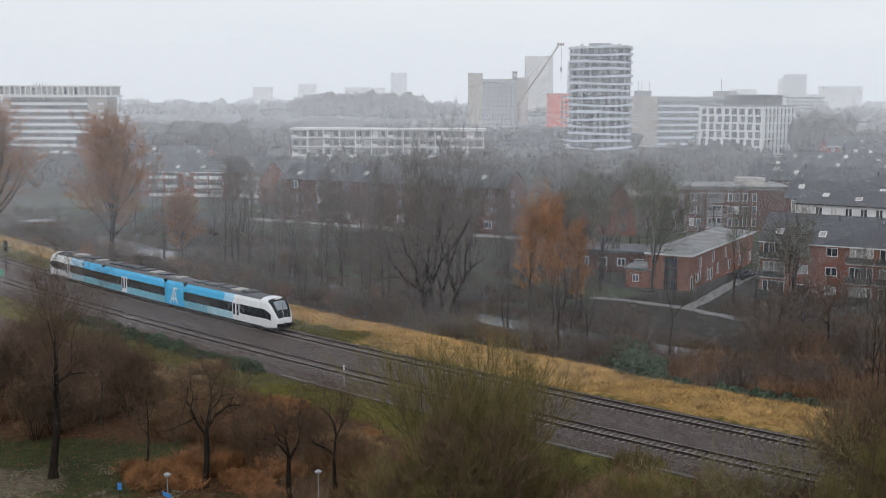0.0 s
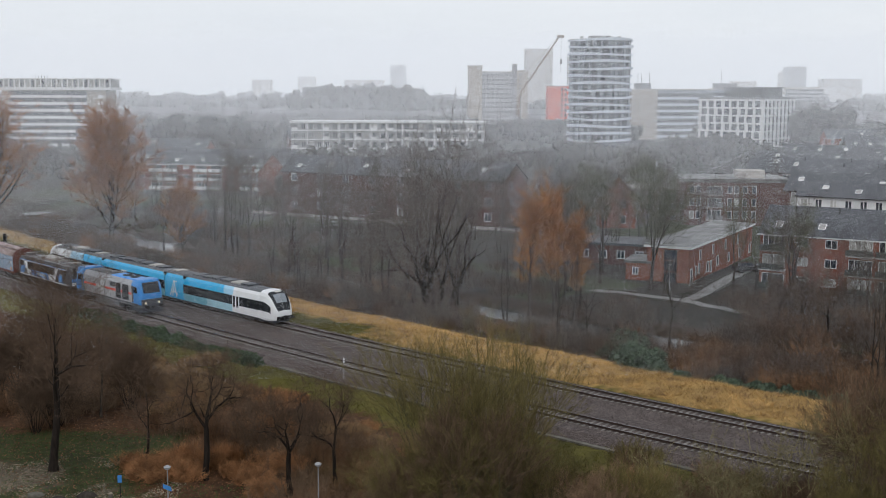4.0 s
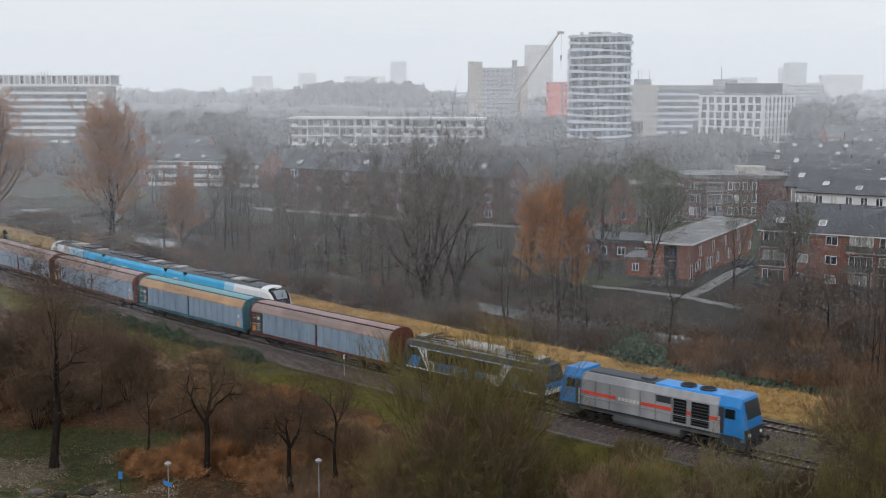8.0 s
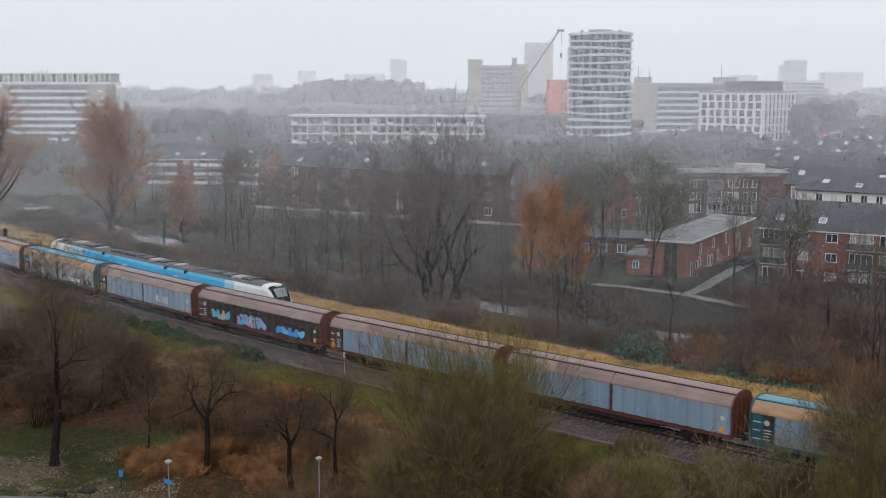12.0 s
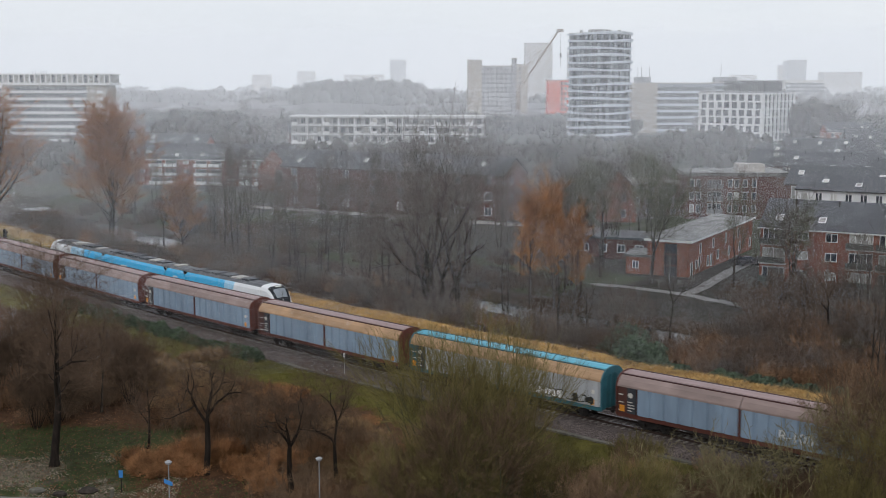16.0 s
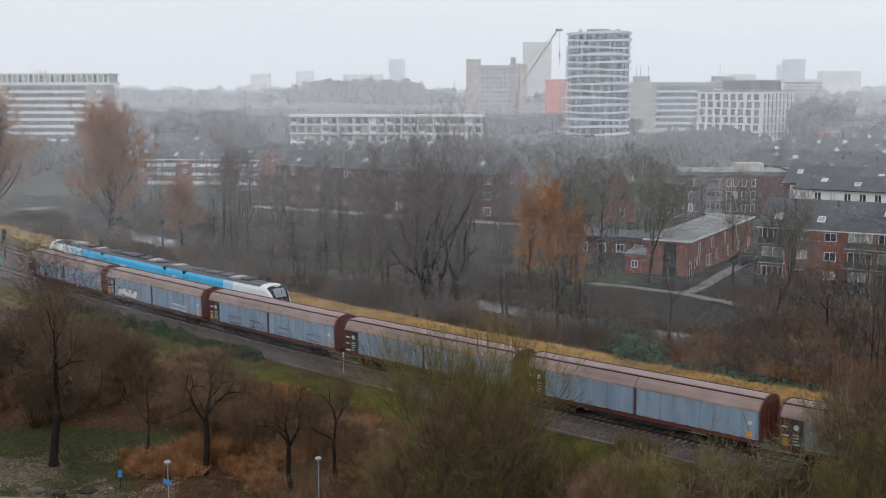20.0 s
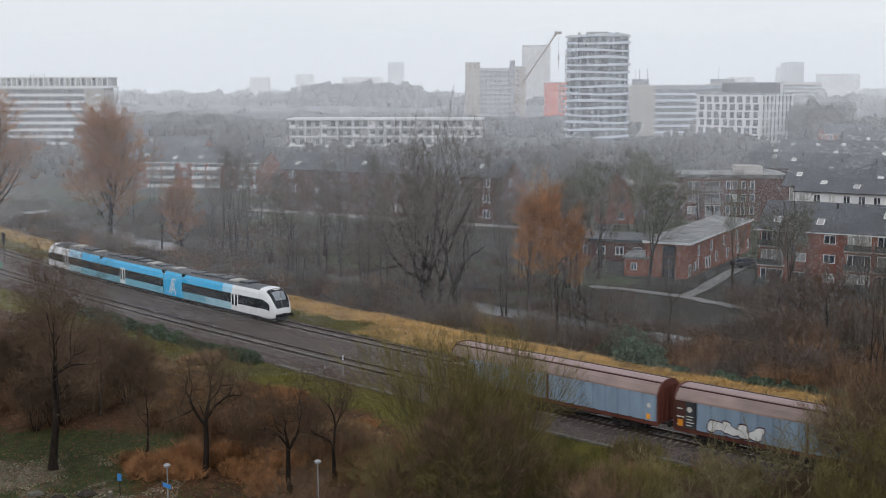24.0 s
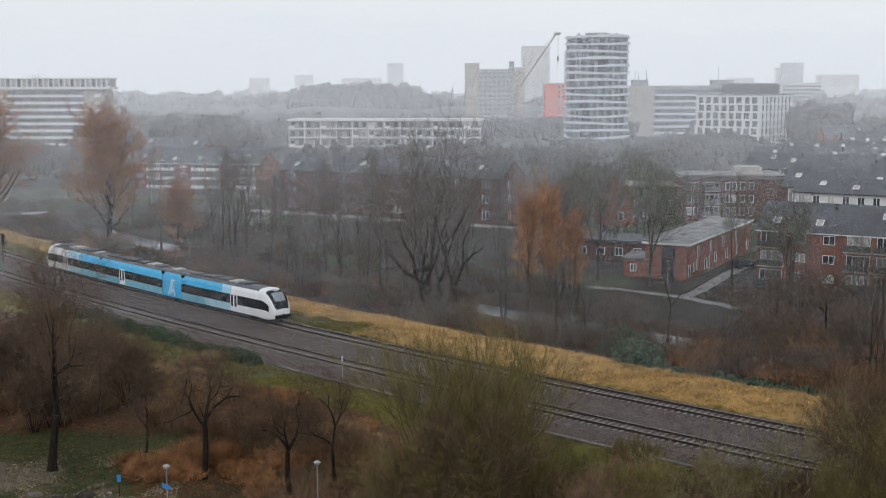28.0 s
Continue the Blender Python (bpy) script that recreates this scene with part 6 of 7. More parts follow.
def brush_mesh(seed, radius, height, mat, stems=60, spikes=22, w=0.014, leaf=False):
    rnd = random.Random(seed)
    g = Geo()
    for i in range(stems):
        a, r = rnd.uniform(0, 6.283), radius * math.sqrt(rnd.random())
        p = Vector((r * math.cos(a), r * math.sin(a), -0.2))
        d = Vector((math.cos(a) * 0.35 * r / radius + rnd.uniform(-0.35, 0.35), math.sin(a) * 0.35 * r / radius + rnd.uniform(-0.35, 0.35), 1)).normalized()
        L = height * rnd.uniform(0.5, 1.05) * (1 - 0.35 * (r / radius) ** 2)
        q = p + d * L * 0.6
        d2 = (d + Vector((rnd.uniform(-0.4, 0.4), rnd.uniform(-0.4, 0.4), 0))).normalized()
        e = q + d2 * L * 0.4
        g.tube(p, q, 0.025, 0.016, 3, False)
        g.tube(q, e, 0.016, 0.006, 3, False)
        for j in range(spikes):
            t = rnd.uniform(0.15, 1)
            b = p.lerp(q, t / 0.6) if t < 0.6 else q.lerp(e, (t - 0.6) / 0.4)
            f = (d * 0.45 + Vector((rnd.uniform(-1, 1), rnd.uniform(-1, 1), rnd.uniform(-0.5, 0.8)))).normalized()
            if leaf:
                s1 = f.orthogonal().normalized() * 0.05
                g.add([b, b + f * 0.09 + s1, b + f * 0.2, b + f * 0.09 - s1], [(0, 1, 2, 3)])
            else:
                s1 = f.orthogonal().normalized() * w
                g.add([b - s1, b + s1, b + f * rnd.uniform(0.3, 0.8)], [(0, 1, 2)])
    return g.mesh("brush", mat)


BRUSH = {"brown": [brush_mesh(80 + i, 1.9, 3.0, mat_twig) for i in range(3)], "russet": [brush_mesh(84 + i, 1.7, 2.6, mat_twig_red) for i in range(3)],
         "grey": [brush_mesh(88 + i, 2.2, 3.8, mat_twig_grey) for i in range(3)],
         "near_brown": [brush_mesh(100 + i, 1.7, 2.9, mat_twig_umber, 60, 60, 0.007) for i in range(3)], "near_russet": [brush_mesh(104 + i, 1.6, 2.4, mat_twig_red, 60, 60, 0.007) for i in range(3)],
         "near_olive": [brush_mesh(108 + i, 1.8, 3.0, mat_twig_olive, 60, 60, 0.007) for i in range(3)],
         "rust": [brush_mesh(95 + i, 1.4, 1.5, mat_rust_leaf, 80, 70, 0.011) for i in range(2)], "straw": [brush_mesh(97 + i, 1.3, 0.9, mat_straw_dull, 60, 40, 0.012) for i in range(2)]}
BRUSH_LABEL = {"brown": "bare brown undergrowth thicket", "russet": "russet bare bramble thicket", "grey": "grey-brown bare shrub", "near_brown": "bare umber-brown undergrowth thicket", "near_russet": "russet bare bramble thicket in the park", "near_olive": "olive-green bare shrub in the thicket",
               "rust": "rusty orange dead bracken clump", "straw": "bleached dead grass clump in the thicket"}


def brush(kind, x, y, size, rnd):
    ob = part("shrub", rnd.choice(BRUSH[kind]), None, m=pose(x, y, ground_z(x, y), 0, 0, rnd.uniform(0, 360)) @ Matrix.Scale(size * rnd.uniform(0.8, 1.25), 4))
    return tagged(ob, BRUSH_LABEL[kind], "shrub", group="undergrowth shrubs", kind="stuff")


def by_rail(s, q):
    p = rail(s, q)
    return p.x, p.y


for x, y, k in ((60.5, 347, 0.9), (64.0, 349, 1.05), (68.5, 346, 1.0), (72.0, 350, 1.1), (76.5, 352, 0.85)):
    tree("conifer", x, y, k, x * 7, group="conifers among the houses")
# single trees that stand out
tree("great", -0.6, 144, 1.14, 20)
tree("tall1", 1.9, 145, 0.85, 80)
tree("willow", 10.5, 139, 0.95, 10)
tree("willow", 13.4, 141.5, 0.98, 140)
tree("willow", 15.6, 140.2, 0.80, 260)
tree("willow_big", -60.4, 214, 0.98, 0)
tree("willow_big", -86, 226, 1.05, 70)
tree("willow_big", -45.4, 205, 0.5, 200, "small rust-orange willow with fine bare twigs")
tree("park", -28.2, 83.0, 0.93, 40)
tree("gnarled", -16.9, 81.3, 1.0, 15)
tree("small0", -21.9, 85.0, 0.95, 60)
tree("gnarled", -10.3, 77.5, 0.86, 200, "slim crooked bare tree in the thicket")
tree("small2", -7.5, 80, 1.1, 20)
tree("tall0", -28.8, 97, 0.62, 0, "slim dark bare tree in the undergrowth")
tree("bush", 0.3, 72.6, 0.98, 0, name="willow_bush")
tree("bush", 3.6, 72.0, 0.88, 130, name="willow_bush")
tree("bush_b", -2.4, 69.5, 0.8, 70, name="willow_bush")
tree("bush_b", 1.2, 68.0, 1.0, 10, name="willow_bush")
tree("bush_b", 6.2, 69.5, 0.8, 210, name="willow_bush")
tree("bush_red", 1.6, 67.5, 0.95, 30, name="willow_bush")
tree("bush_red", -1.8, 68.0, 0.62, 330, name="willow_bush")
tree("bush_red", 9.0, 66.5, 0.55, 90, name="willow_bush")
tree("shrub_pale", 29.0, 73.0, 0.9, 20, name="willow_bush")
tree("shrub_pale", 26.5, 67.0, 0.62, 260, name="willow_bush")
tree("bush_b", 24.4, 66.5, 0.7, 150, name="willow_bush")
tree("bush_b", 28.2, 70.0, 0.95, 40, name="willow_bush")
tree("bush_red", 27.0, 75.5, 0.8, 250, name="willow_bush")
tree("bush_b", 31.0, 78.0, 0.9, 300, name="willow_bush")
tree("shrub_sparse", 12.6, 70.0, 0.62, 50, name="willow_bush")
tree("shrub_sparse", 17.4, 71.0, 0.66, 110, name="willow_bush")
tree("shrub_sparse", 21.0, 72.0, 0.70, 200, name="willow_bush")
tree("shrub_sparse", 24.2, 73.5, 0.85, 300, name="willow_bush")
tree("bush_b", 11.0, 68, 0.7, 320, name="willow_bush")
tree("mossy0", 28.7, 161.4, 1.03, 30)
tree("mossy1", 39.4, 158.5, 0.78, 30)
tree("round2", 43.2, 161.5, 0.5, 130)
tree("round1", 52.8, 145, 0.66, 110)
tree("mossy1", 22.4, 167, 1.0, 210)
tree("mossy0", 19.6, 171, 0.9, 300)
tree("mossy1", 33.0, 190, 0.95, 100)
tree("tall1", 17.5, 160, 0.95, 0)
tree("mossy0", 46.6, 155, 0.7, 250)
tree("small2", 42.5, 128, 1.1, 30)
for i, (x, y, k) in enumerate(((-36.6, 196, 1.1), (-34.2, 195, 1.15), (-32.4, 196.5, 1.1), (-17.5, 170, 1.05), (-14.8, 172, 0.95), (-10.2, 160, 1.15), (-7.2, 153.5, 1.0), (-11.5, 166, 1.0), (-4.5, 158, 0.95), (-22.5, 178, 1.0), (-27, 186, 0.9), (7.8, 142, 0.8), (-49, 206, 0.95), (15, 150, 0.9), (17.2, 146, 0.8))):
    tree(("tall0", "tall1", "round2", "tall2", "round0")[i % 5], x, y, k, 70 * i, group="bare trees along the canal")

rnd = random.Random(77)
for i in range(20):
    x, y = rnd.uniform(-42, -23), rnd.uniform(91, 116)
    if off_rail(x, y)[1] < -15:
        tree("bush_dark", x, y, rnd.uniform(0.45, 0.72), rnd.uniform(0, 360), name="thicket_bush", group="dark shrubs in the thicket")
# tree belt along the canal
for i in range(80):
    s, q = rnd.uniform(-140, 85), rnd.choice([rnd.uniform(25, 33), rnd.uniform(43, 58), rnd.uniform(50, 80)])
    x, y = by_rail(s, q)
    px = x / y
    if 0.10 < px < 0.38 and q > 30 or (px < -0.16 and q < 34) or abs(px) > 0.45 or (-0.07 < px < 0.06 and y < 165 and rnd.random() < 0.65):
        continue
    tree(rnd.choice(["round0", "round1", "round2", "tall0", "tall1", "tall2"]), x, y, rnd.uniform(0.55, 0.95), rnd.uniform(0, 360), group="bare trees along the canal")
for i in range(13):
    u, y = -0.155 + 0.235 * (i + rnd.random()) / 13, rnd.uniform(158, 236)
    tree(rnd.choice(["tall0", "tall1", "tall2", "round0"]), u * y, y, rnd.uniform(0.72, 1.0), rnd.uniform(0, 360), group="bare trees among the houses")
# trees between the canal and the houses, and among the houses
for i in range(150):
    y = rnd.uniform(190, 440)
    x = rnd.uniform(-0.42, 0.42) * y
    s, q = off_rail(x, y)
    if -0.275 < x / y < -0.185 and y < 330 or q < 60 or (0.12 < x / y < 0.42 and y < 300 and rnd.random() < 0.72) or (x / y > 0.16 and y < 225):
        continue
    tree(rnd.choice(["round0", "round1", "round2", "tall1"]), x, y, rnd.uniform(0.45, 0.85) * (0.72 if x / y > 0.07 and y > 290 else 1), rnd.uniform(0, 360), group="bare trees among the houses")
# undergrowth beyond the verge
for i in range(260):
    s, q = rnd.uniform(-130, 90), rnd.uniform(21.5, 34.5)
    x, y = by_rail(s, q)
    brush(rnd.choice(["brown", "brown", "grey", "russet"]), x, y, rnd.uniform(0.6, 1.1) * (0.75 if q < 24 else 1), rnd)
for i in range(190):
    s, q = rnd.uniform(-140, 90), rnd.uniform(41.5, 62)
    x, y = by_rail(s, q)
    if 0.10 < x / y < 0.36:
        if q > 47 and (x / y < 0.27 or q > 58):
            continue
    brush(rnd.choice(["brown", "grey", "brown"]), x, y, rnd.uniform(0.6, 1.1), rnd)
for i in range(150):
    x, y = by_rail(rnd.uniform(36, 92), rnd.uniform(22.5, 47))
    if x / y > 0.2:
        brush(rnd.choice(["brown", "brown", "russet"]), x, y, rnd.uniform(0.7, 1.15), rnd)
# thicket on the near side
for i in range(620):
    s, q = rnd.uniform(-75, 75), rnd.uniform(-55, -8.8)
    x, y = by_rail(s, q)
    if y < 62 or abs(x) > 0.42 * y or (x < -21.0 and y < 91) or (-24 < x < -11.5 and y < 83.5):
        continue
    u = x / y
    if -0.10 < u < -0.045 and q > -12 or (0.07 < u < 0.22 and q > -11 and rnd.random() < 0.6):
        continue
    kind = rnd.choice(["near_russet", "near_brown", "near_brown"]) if u < -0.03 else rnd.choice(["near_olive", "near_olive", "near_russet", "near_brown"])
    brush(kind, x, y, rnd.uniform(0.6, 1.1) * (0.7 if q > -16 else 1), rnd)
for i in range(84):
    s, q = rnd.uniform(54, 92), rnd.uniform(-12, -3.6)
    x, y = by_rail(s, q)
    brush(rnd.choice(["near_olive", "near_brown", "near_brown", "near_russet"]), x, y, rnd.uniform(0.45, 0.85), rnd)
for x, y, k in ((24.0, 176, 0.95), (27.5, 187, 1.0), (33, 198, 0.95), (38, 206, 0.9), (20.5, 181, 0.95), (46.5, 214, 0.7), (52, 226, 0.75), (59, 231, 0.7), (41.5, 221, 0.8), (66, 224, 0.7), (30, 216, 0.9), (18, 200, 0.9)):
    tree(rnd.choice(["round0", "round1", "round2", "tall2"]), x, y, k, rnd.uniform(0, 360), group="bare trees among the houses")
for i in range(16):
    x, y = by_rail(rnd.uniform(30, 78), rnd.uniform(44, 62))
    if x / y > 0.285:
        tree(rnd.choice(["small0", "small1", "round1", "small2"]), x, y, rnd.uniform(0.6, 1.0), rnd.uniform(0, 360), group="bare trees along the canal")
# screen of small trees and shrubs before the flats
for i in range(22):
    u, y = rnd.uniform(0.265, 0.40), rnd.uniform(132, 157)
    tree(rnd.choice(["small0", "small1", "small2", "round0", "tall2"]), u * y, y, rnd.uniform(0.42, 0.62) if i % 3 else rnd.uniform(0.9, 1.15) * 0.6, rnd.uniform(0, 360), group="bare trees along the canal")
for i in range(46):
    u, y = rnd.uniform(0.25, 0.40), rnd.uniform(126, 152)
    brush(rnd.choice(["brown", "grey", "brown", "russet"]), u * y, y, rnd.uniform(0.7, 1.3), rnd)
for x, y, k in ((-21.5, 82.5, 1.0), (-19.5, 83.5, 1.1), (-22.6, 84, 0.9), (-17.8, 84.5, 1.0), (-14.5, 82, 0.8), (-13.2, 80.5, 0.8), (-14.6, 101, 0.9), (-13.4, 100.5, 0.8), (-12.6, 101.2, 0.6), (-6.5, 90, 0.7), (-12, 78, 0.8), (13, 78, 0.7), (-15.5, 86, 0.9), (-6.0, 93, 0.6)):
    brush("rust", x, y, k, rnd)
for x, y, k in ((-13.6, 92, 1.0), (-14.6, 93, 0.8), (-12.6, 91, 0.9), (-20.4, 82.2, 1.1), (-18.4, 81.9, 0.9), (-12.0, 84, 0.9), (-11.2, 82.6, 1.0), (-9.4, 88, 0.6), (-2.4, 86, 0.7)):
    brush("rust", x, y, k, rnd)
for i in range(60):
    x, y = rnd.choice([(rnd.uniform(-24, -20), rnd.uniform(98, 106)), (rnd.uniform(-9, -5), rnd.uniform(80, 92))])
    brush("straw", x, y, rnd.uniform(0.8, 1.4), rnd)
for i in range(26):
    x, y = rnd.uniform(-31, -22), rnd.uniform(103, 117)
    brush("straw", x, y, rnd.uniform(0.7, 1.2), rnd)


def leaf_mass(name, label, category, mat, places, n, size, seed, kind="stuff"):
    """Many single leaves on a loose heap."""
    r = random.Random(seed)
    v, f = [], []
    for i in range(n):
        x, y, rad, h = r.choice(places)
        a, t = r.uniform(0, 6.283), r.random()
        rr = rad * math.sqrt(r.random())
        z = h * (1 - (rr / rad) ** 2) * (0.45 + 0.55 * math.sqrt(t)) + noise.noise((x + rr * math.cos(a), y + rr * math.sin(a), seed)) * 0.25
        p = Vector((x + rr * math.cos(a), y + rr * math.sin(a), ground_z(x, y) + max(0.02, z)))
        d = Vector((r.uniform(-1, 1), r.uniform(-1, 1), r.uniform(-0.2, 0.9))).normalized() * size * r.uniform(0.6, 1.3)
        e = d.orthogonal() * 0.5
        k = len(v)
        v += [tuple(p), tuple(p + d * 0.5 + e), tuple(p + d), tuple(p + d * 0.5 - e)]
        f.append((k, k + 1, k + 2, k + 3))
    me = bpy.data.meshes.new(name)
    me.from_pydata(v, [], f)
    me.materials.append(mat)
    return tagged(new(name, me), label, category, kind=kind)


lp = []
for i in range(34):
    t = rnd.random()
    x, y = by_rail(29.5 + 9 * t + rnd.uniform(-1, 1), 30.5 - 8 * t + rnd.uniform(-2, 2))
    lp.append((x, y, rnd.uniform(1.2, 2.0), rnd.uniform(1.2, 2.4)))
for i in range(18):
    x, y = by_rail(rnd.uniform(40, 60), rnd.uniform(20.3, 22.3))
    lp.append((x, y, rnd.uniform(0.7, 1.2), rnd.uniform(0.4, 0.9)))
leaf_mass("laurel_thicket", "grey-green evergreen laurel thicket below the verge", "evergreen bush", mat_laurel, lp, 17000, 0.24, 3)
hp = [(*by_rail(-28 + 0.7 * i, -3.9 + 0.4 * math.sin(i * 1.3)), 1.0, 0.9 + 0.3 * math.sin(i * 0.9)) for i in range(40)]
hp += [(*by_rail(0 + 0.55 * i, -4.0 - 0.02 * i), 0.8, 0.5 + 0.04 * i) for i in range(22)]
leaf_mass("ivy_hedge", "dark green ivy-grown hedge beside the track", "hedge", mat_ivy, hp, 22000, 0.15, 5)


def blades(name, label, mat, zone, n, height, width, seed, lean=0.7):
    r = random.Random(seed)
    v, f = [], []
    while len(f) < n:
        s, q = r.uniform(*zone[:2]), r.uniform(*zone[2:4])
        if zone[4] and not zone[4](s, q):
            continue
        p = rail(s, q)
        z = ground_z(p.x, p.y) - 0.03
        hgt = height * r.uniform(0.4, 1.3) * (1 + 0.8 * noise.noise((p.x * 0.5, p.y * 0.5, 7)))
        a = r.uniform(0, 3.142)
        dx, dy = width * math.cos(a), width * math.sin(a)
        k = len(v)
        v += [(p.x - dx, p.y - dy, z), (p.x + dx, p.y + dy, z), (p.x + r.uniform(-1, 1) * hgt * lean, p.y + r.uniform(-1, 1) * hgt * lean, z + max(0.05, hgt))]
        f.append((k, k + 1, k + 2))
    me = bpy.data.meshes.new(name)
    me.from_pydata(v, [], f)
    me.materials.append(mat)
    return tagged(new(name, me), label, "grass", kind="stuff")


def wavy(s, q, k):
    return noise.noise((s * 0.25, q * 0.25, k)) * 1.5


blades("dry_grass", "tall dry yellow grass on the railway verge", mat_straw, (-75, 95, 10.6, 21, lambda s, q: q > (14.5 if s < 8 else 11.2) + wavy(s, q, 1)), 70000, 0.30, 0.032, 7, 1.7)
blades("grass_tufts", "bleached ragged tufts in the dry verge grass", mat_straw_dull, (-75, 95, 12, 21.5, lambda s, q: noise.noise((s * 0.7, q * 0.7, 11)) > 0.22 and q > (14.5 if s < 8 else 11.5)), 9000, 0.5, 0.03, 17, 1.4)
blades("green_grass", "short wet green grass beside the tracks", mat_grass, (-30, 95, -9.5, -3.9, lambda s, q: q > -8.6 + wavy(s, q, 2)), 26000, 0.16, 0.03, 8)
blades("green_grass", "short wet green grass on the far verge", mat_grass, (-40, 14, 10.4, 15, lambda s, q: q < 14.5 + wavy(s, q, 1)), 12000, 0.18, 0.03, 9)


def flecks(name, label, mat, zone, n, size, seed, flat=0.3):
    """Fallen leaves and low blades scattered on open ground."""
    r = random.Random(seed)
    v, f = [], []
    while len(f) < n:
        x, y = r.uniform(*zone[:2]), r.uniform(*zone[2:4])
        if not zone[4](x, y):
            continue
        p = Vector((x, y, ground_z(x, y) + 0.02))
        d = Vector((r.uniform(-1, 1), r.uniform(-1, 1), r.uniform(0, flat))).normalized() * size * r.uniform(0.6, 1.5)
        e = Vector((-d.y, d.x, r.uniform(-0.3, 0.3) * size)) * 0.4
        k = len(v)
        v += [tuple(p), tuple(p + d * 0.5 + e), tuple(p + d), tuple(p + d * 0.5 - e)]
        f.append((k, k + 1, k + 2, k + 3))
    me = bpy.data.meshes.new(name)
    me.from_pydata(v, [], f)
    me.materials.append(mat)
    return tagged(new(name, me), label, "leaves" if "leaves" in name else "grass", kind="stuff")


flecks("fallen_leaves", "pale fallen leaves on the park lawn", mat_leaf_pale, (-40, -18, 72, 90, lambda x, y: noise.noise((x * 0.25, y * 0.25, 5)) > -0.02 and y < 86), 9000, 0.10, 41)
flecks("lawn_grass", "short wet lawn grass in the park", mat_lawn, (-42, -12, 70, 93, lambda x, y: x < -19 or y < 80), 16000, 0.12, 42, 3.0)
flecks("forest_leaves", "brown fallen leaves under the thicket", mat_leaf_brown, (-40, 32, 64, 118, lambda x, y: off_rail(x, y)[1] < -8.5), 42000, 0.13, 43, 0.6)


# ---- far woods ----
def woods(name, label, bands, seed, fuzz=34):
    """Each tree: three uneven lumps of twig mass with a fringe of fine twigs."""
    r = random.Random(seed)
    v, f = [], []
    for px0, px1, d0, d1, h, n in bands:
        for i in range(n):
            d = r.uniform(d0, d1)
            x = r.uniform(px0, px1) * d / 1000
            hh = h * r.uniform(0.62, 1.06) * (1 + 0.10 * noise.noise((x * 0.012, d * 0.012, seed)))
            for j in range(3):
                w_ = hh * r.uniform(0.11, 0.22)
                cx, cy, cz = x + r.uniform(-0.25, 0.25) * hh, d + r.uniform(-0.2, 0.2) * hh, -1.5 + hh * r.uniform(0.35, 0.62)
                k = len(v)
                for a_ in range(4):
                    for b_ in range(7):
                        t, ph = math.pi * (a_ + 0.6) / 4.2, 2 * math.pi * b_ / 7 + a_ * 0.4
                        q = w_ * (1 + r.uniform(-0.22, 0.22))
                        v.append((cx + q * math.sin(t) * math.cos(ph), cy + q * math.sin(t) * math.sin(ph), cz + q * 1.45 * math.cos(t)))
                for a_ in range(3):
                    for b_ in range(7):
                        p, q = k + a_ * 7 + b_, k + a_ * 7 + (b_ + 1) % 7
                        f.append((p, p + 7, q + 7, q))
                f.append(tuple(k + b_ for b_ in range(7)))
                for m in range(fuzz):
                    t, ph = math.acos(r.uniform(-0.6, 1)), r.uniform(0, 6.283)
                    e = Vector((math.sin(t) * math.cos(ph), math.sin(t) * math.sin(ph), 1.45 * math.cos(t)))
                    b = Vector((cx, cy, cz)) + e * w_ * r.uniform(0.6, 1.05)
                    s1 = Vector((0.9, 0.3, r.uniform(-0.5, 0.5))) * hh * r.uniform(0.007, 0.014)
                    k2 = len(v)
                    v += [tuple(b - s1), tuple(b + s1), tuple(b + (e + Vector((r.uniform(-0.4, 0.4), 0, 0.7))).normalized() * hh * r.uniform(0.04, 0.10))]
                    f.append((k2, k2 + 1, k2 + 2))
    me = bpy.data.meshes.new(name)
    me.from_pydata(v, [], f)
    me.materials.append(mat_wood_far)
    me.shade_smooth()
    return tagged(new(name, me), label, "woods", kind="stuff")


woods("far_woods", "misty belt of bare winter woods", [(-275, 20, 640, 760, 14, 420), (-275, -130, 570, 640, 14, 200), (-165, -115, 950, 1150, 21, 150), (-122, -98, 900, 1150, 27, 130), (-112, -22, 900, 1150, 32, 430), (-30, 8, 920, 1150, 25, 150), (0, 420, 900, 1200, 21, 520), (-420, -120, 1000, 1400, 24, 420), (20, 160, 570, 700, 13, 260), (296, 338, 520, 590, 21, 60), (196, 262, 440, 500, 11, 60), (340, 420, 480, 640, 13, 150), (-420, 420, 1400, 1900, 27, 520)], 31)
woods("town_trees", "bare trees among the houses of the town", [(-380, 400, 330, 560, 7, 330), (110, 210, 400, 470, 9, 100), (-145, 110, 300, 385, 13, 190), (-400, -260, 330, 500, 7, 120), (-232, -168, 420, 480, 18, 60)], 33, 60)

# ---- trackside and park furniture ----
post = empty("marker_post", "white trackside marker post with a small board", "post", m=rail_pose(22.3, -2.6, -0.8))
part("pole", Geo().tube((0, 0, -0.1), (0, 0, 1.9), 0.03, 0.03, 8), mat_concrete_mid, post)
part("board", Geo().box(-0.03, 0.03, -0.09, 0.09, 1.75, 2.15), mat_concrete_white, post, bevel=0.01)
part("marking_bar", Geo().box(-0.04, 0.04, -0.07, 0.07, 1.9, 2.0), mat_black, post)

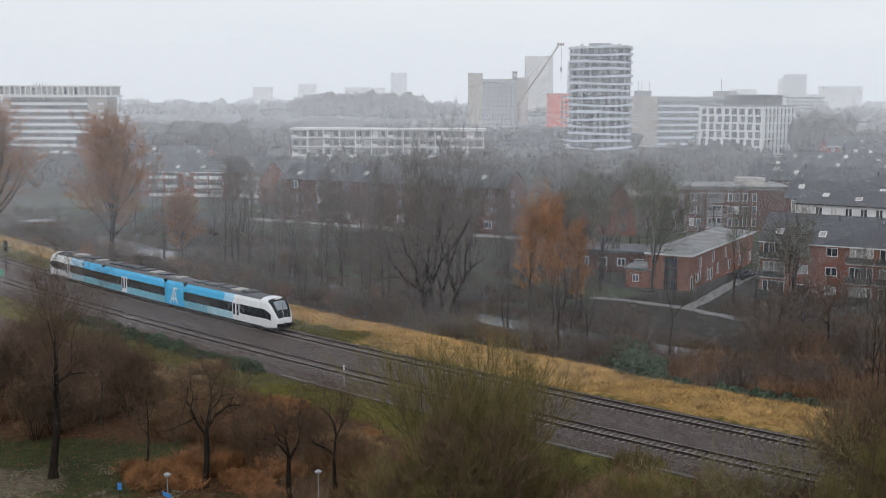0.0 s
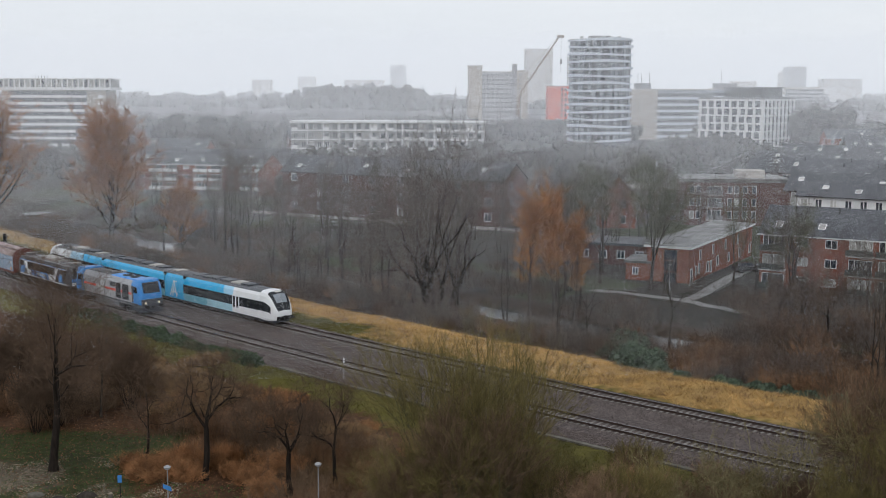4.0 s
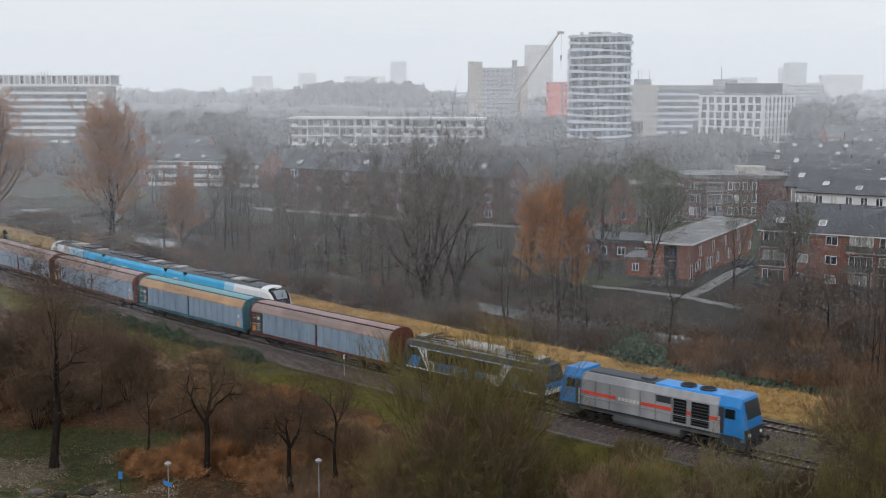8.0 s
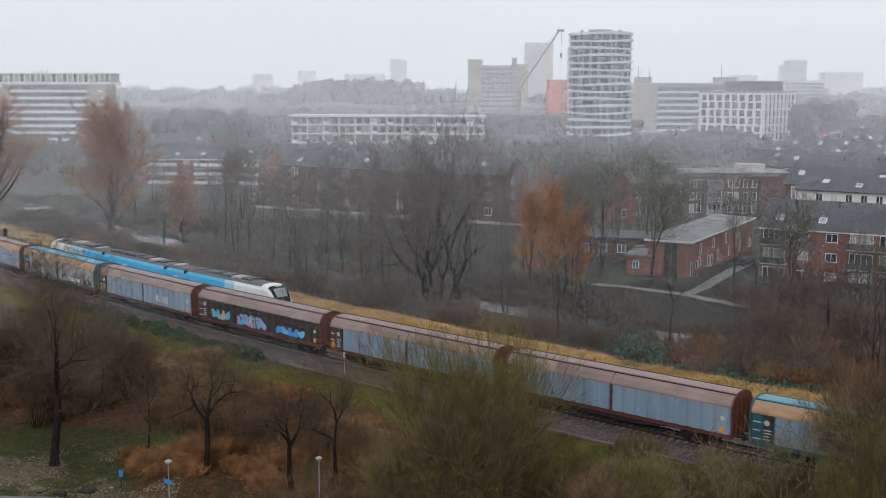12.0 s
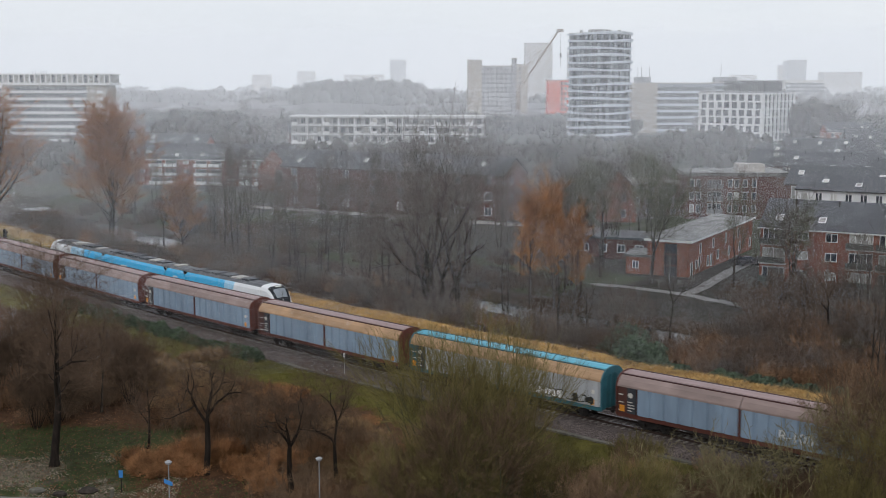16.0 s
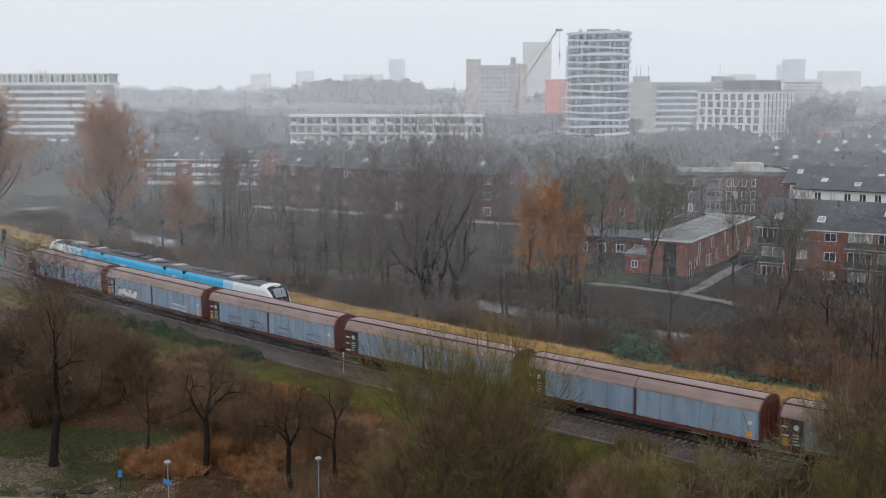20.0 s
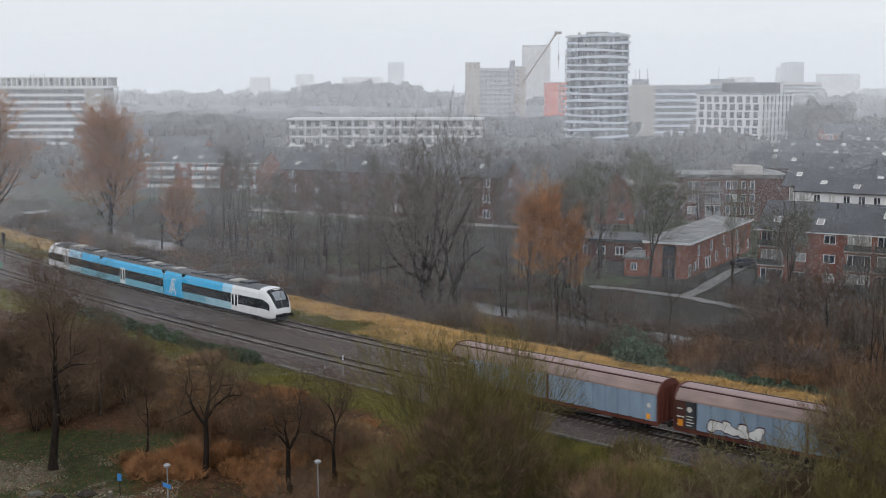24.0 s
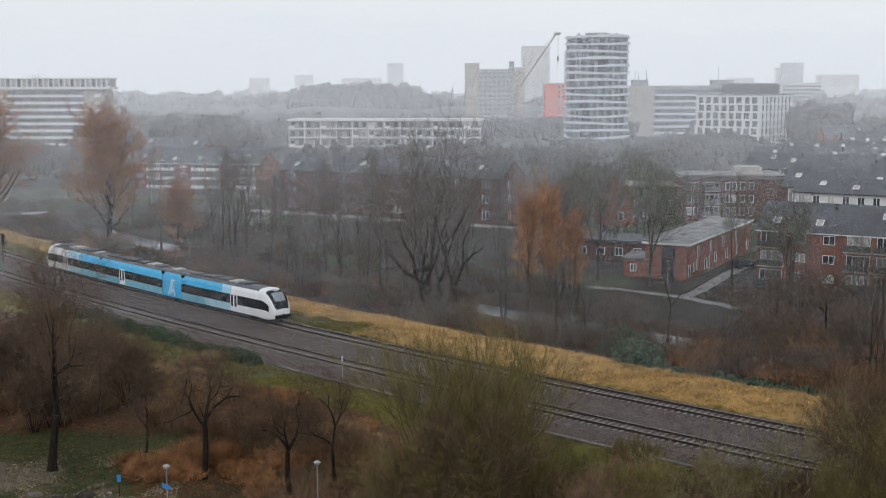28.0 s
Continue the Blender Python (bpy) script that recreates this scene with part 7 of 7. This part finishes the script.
sig = empty("railway_signal", "dark trackside signal on a post", "signal", m=pose(-66.2, 177.5, -0.9, 0, 0, 140))
part("pole", Geo().tube((0, 0, 0), (0, 0, 4.2), 0.09, 0.08, 8), mat_grime, sig)
part("signal_head", Geo().box(-0.35, 0.35, -0.15, 0.15, 3.3, 5.0), mat_black, sig, bevel=0.12)
part("hood", Geo().tube((0, -0.15, 4.5), (0, -0.45, 4.5), 0.14, 0.14, 10, False), mat_black, sig)
p_green = M("green_equipment_paint", (0.10, 0.38, 0.22), 0.5, var=0.1, bump=0)
box_ = empty("trackside_board", "green and white trackside board", "sign", m=pose(-64.8, 171, -0.8, 0, 0, -35))
part("board", Geo().box(-0.9, 0.9, -0.05, 0.05, 0.3, 1.5), p_green, box_)
part("pole", Geo().tube((0, 0.1, -0.3), (0, 0.1, 1.2), 0.05, 0.05, 6), mat_steel, box_)


def park_lamp(x, y, h=4.2, sign=False):
    l = empty("park_lamp", "slim grey park lamp with a flat shade", "lamp post", m=pose(x, y, ground_z(x, y)), group="park lamps")
    part("pole", Geo().tube((0, 0, -0.2), (0, 0, h), 0.045, 0.035, 8), mat_concrete_grey, l)
    part("shade", Geo().tube((0, 0, h), (0, 0, h + 0.14), 0.16, 0.22, 14), mat_concrete_mid, l, bevel=0.02)
    part("cap", Geo().tube((0, 0, h + 0.14), (0, 0, h + 0.22), 0.22, 0.10, 14), mat_concrete_mid, l)
    if sign:
        part("sign", Geo().slab((-0.28, -0.07, h - 1.15), (0.5, 0, -0.2), (0, 0.03, 0), (0, 0, 0.26)), mat_signblue, l, "blue street sign")


park_lamp(-16.35, 68.0, 5.0, True)
park_lamp(30.2, 156, 4.2)
park_lamp(-7.6, 70, 4.6)
bp_ = empty("sign_post", "short post with a blue plate", "post", m=pose(-21.9, 77.6, ground_z(-21.9, 77.6)))
part("pole", Geo().tube((0, 0, -0.2), (0, 0, 1.6), 0.035, 0.035, 6), mat_grime, bp_)
part("sign", Geo().box(-0.14, 0.14, -0.06, -0.035, 1.1, 1.6), mat_signblue, bp_)


rnd = random.Random(61)
for x, y, k, dark in ((-27.6, 77.4, 0.42, 0), (-24.2, 77.6, 0.5, 1), (-25.9, 76.9, 0.36, 1)):
    g = Geo()
    rings = []
    for a in range(5):
        t = math.pi * (0.08 + 0.84 * a / 4)
        rings.append([(k * math.sin(t) * math.cos(p) * rnd.uniform(0.85, 1.2) * 1.3, k * math.sin(t) * math.sin(p) * rnd.uniform(0.85, 1.2), -k * 0.55 * math.cos(t) + 0.12) for p in (2 * math.pi * b / 9 for b in range(9))])
    tagged(part("boulder", g.loft(rings), mat_edging if not dark else mat_bark_dull, m=pose(x, y, ground_z(x, y))), "low rounded mossy boulder at the lawn's edge", "boulder", group="boulders by the path")
bol = empty("bollard", "short pale wooden bollard beside the park path", "bollard", m=pose(-22.3, 76.7, ground_z(-22.3, 76.7)))
part("post", Geo().tube((0, 0, -0.2), (0, 0, 0.62), 0.15, 0.14, 10), mat_edging, bol)
part("cap", Geo().tube((0, 0, 0.62), (0, 0, 0.68), 0.15, 0.10, 10), mat_leaf_pale, bol)

# ---- distance haze, imitated by sheets of fine slightly leaning opaque pale threads, ever further off ----
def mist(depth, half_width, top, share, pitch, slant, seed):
    """Opaque pale threads that stand in for haze: evenly spread, slightly uneven, in short lengths, each row leaning a
    little; share is the part of the view that they fill.
    """
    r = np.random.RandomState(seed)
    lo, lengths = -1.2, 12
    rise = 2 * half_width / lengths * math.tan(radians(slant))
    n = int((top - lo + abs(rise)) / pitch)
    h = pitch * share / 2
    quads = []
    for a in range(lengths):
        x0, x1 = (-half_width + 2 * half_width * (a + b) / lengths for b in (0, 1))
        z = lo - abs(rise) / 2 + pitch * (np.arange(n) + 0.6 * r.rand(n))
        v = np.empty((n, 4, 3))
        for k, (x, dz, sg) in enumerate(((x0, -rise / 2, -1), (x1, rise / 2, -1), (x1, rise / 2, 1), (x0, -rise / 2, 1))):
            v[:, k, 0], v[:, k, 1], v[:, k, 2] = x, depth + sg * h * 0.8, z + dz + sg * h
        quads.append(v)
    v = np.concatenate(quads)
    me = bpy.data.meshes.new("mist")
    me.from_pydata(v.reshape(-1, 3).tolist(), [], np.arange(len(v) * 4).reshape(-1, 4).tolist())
    me.materials.append(mat_haze_strips)
    return tagged(new("mist", me), "sheet of thin opaque pale strips standing in for haze", "mist", group="veils of mist", kind="stuff")


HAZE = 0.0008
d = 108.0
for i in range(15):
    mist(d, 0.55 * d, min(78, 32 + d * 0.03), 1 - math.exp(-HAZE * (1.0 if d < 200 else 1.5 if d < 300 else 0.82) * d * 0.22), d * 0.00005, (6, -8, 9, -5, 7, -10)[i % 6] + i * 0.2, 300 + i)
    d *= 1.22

# ---- the freight train passes on the near track; way of the first wagon's leading wall end along the line ----
WAY = [(0, -126.5), (5.5, -20.5), (8, 27.2), (9, 46.5), (10, 65.9), (12, 104.5), (14.5, 151.8), (15.5, 170.6), (17, 199.7), (18.5, 229.1), (20, 258.6), (21.5, 288.1), (24, 337.3), (25, 356.9), (28, 415.6)]


def motions():
    ts, ds = [w[0] for w in WAY], [w[1] for w in WAY]
    keys = sorted(set(range(29)) | {t for t in ts})
    gap = (PITCH - WL) / 2
    offs = [(electric, gap + 8.74), (diesel, gap + 17.48 + 8.7)] + [(w, -WL / 2 - PITCH * i) for i, w in enumerate(wagons)]
    for thing, off in offs:
        walk(thing, [(t, rail_pose(float(np.interp(t, ts, ds)) + off)) for t in keys])


motions()
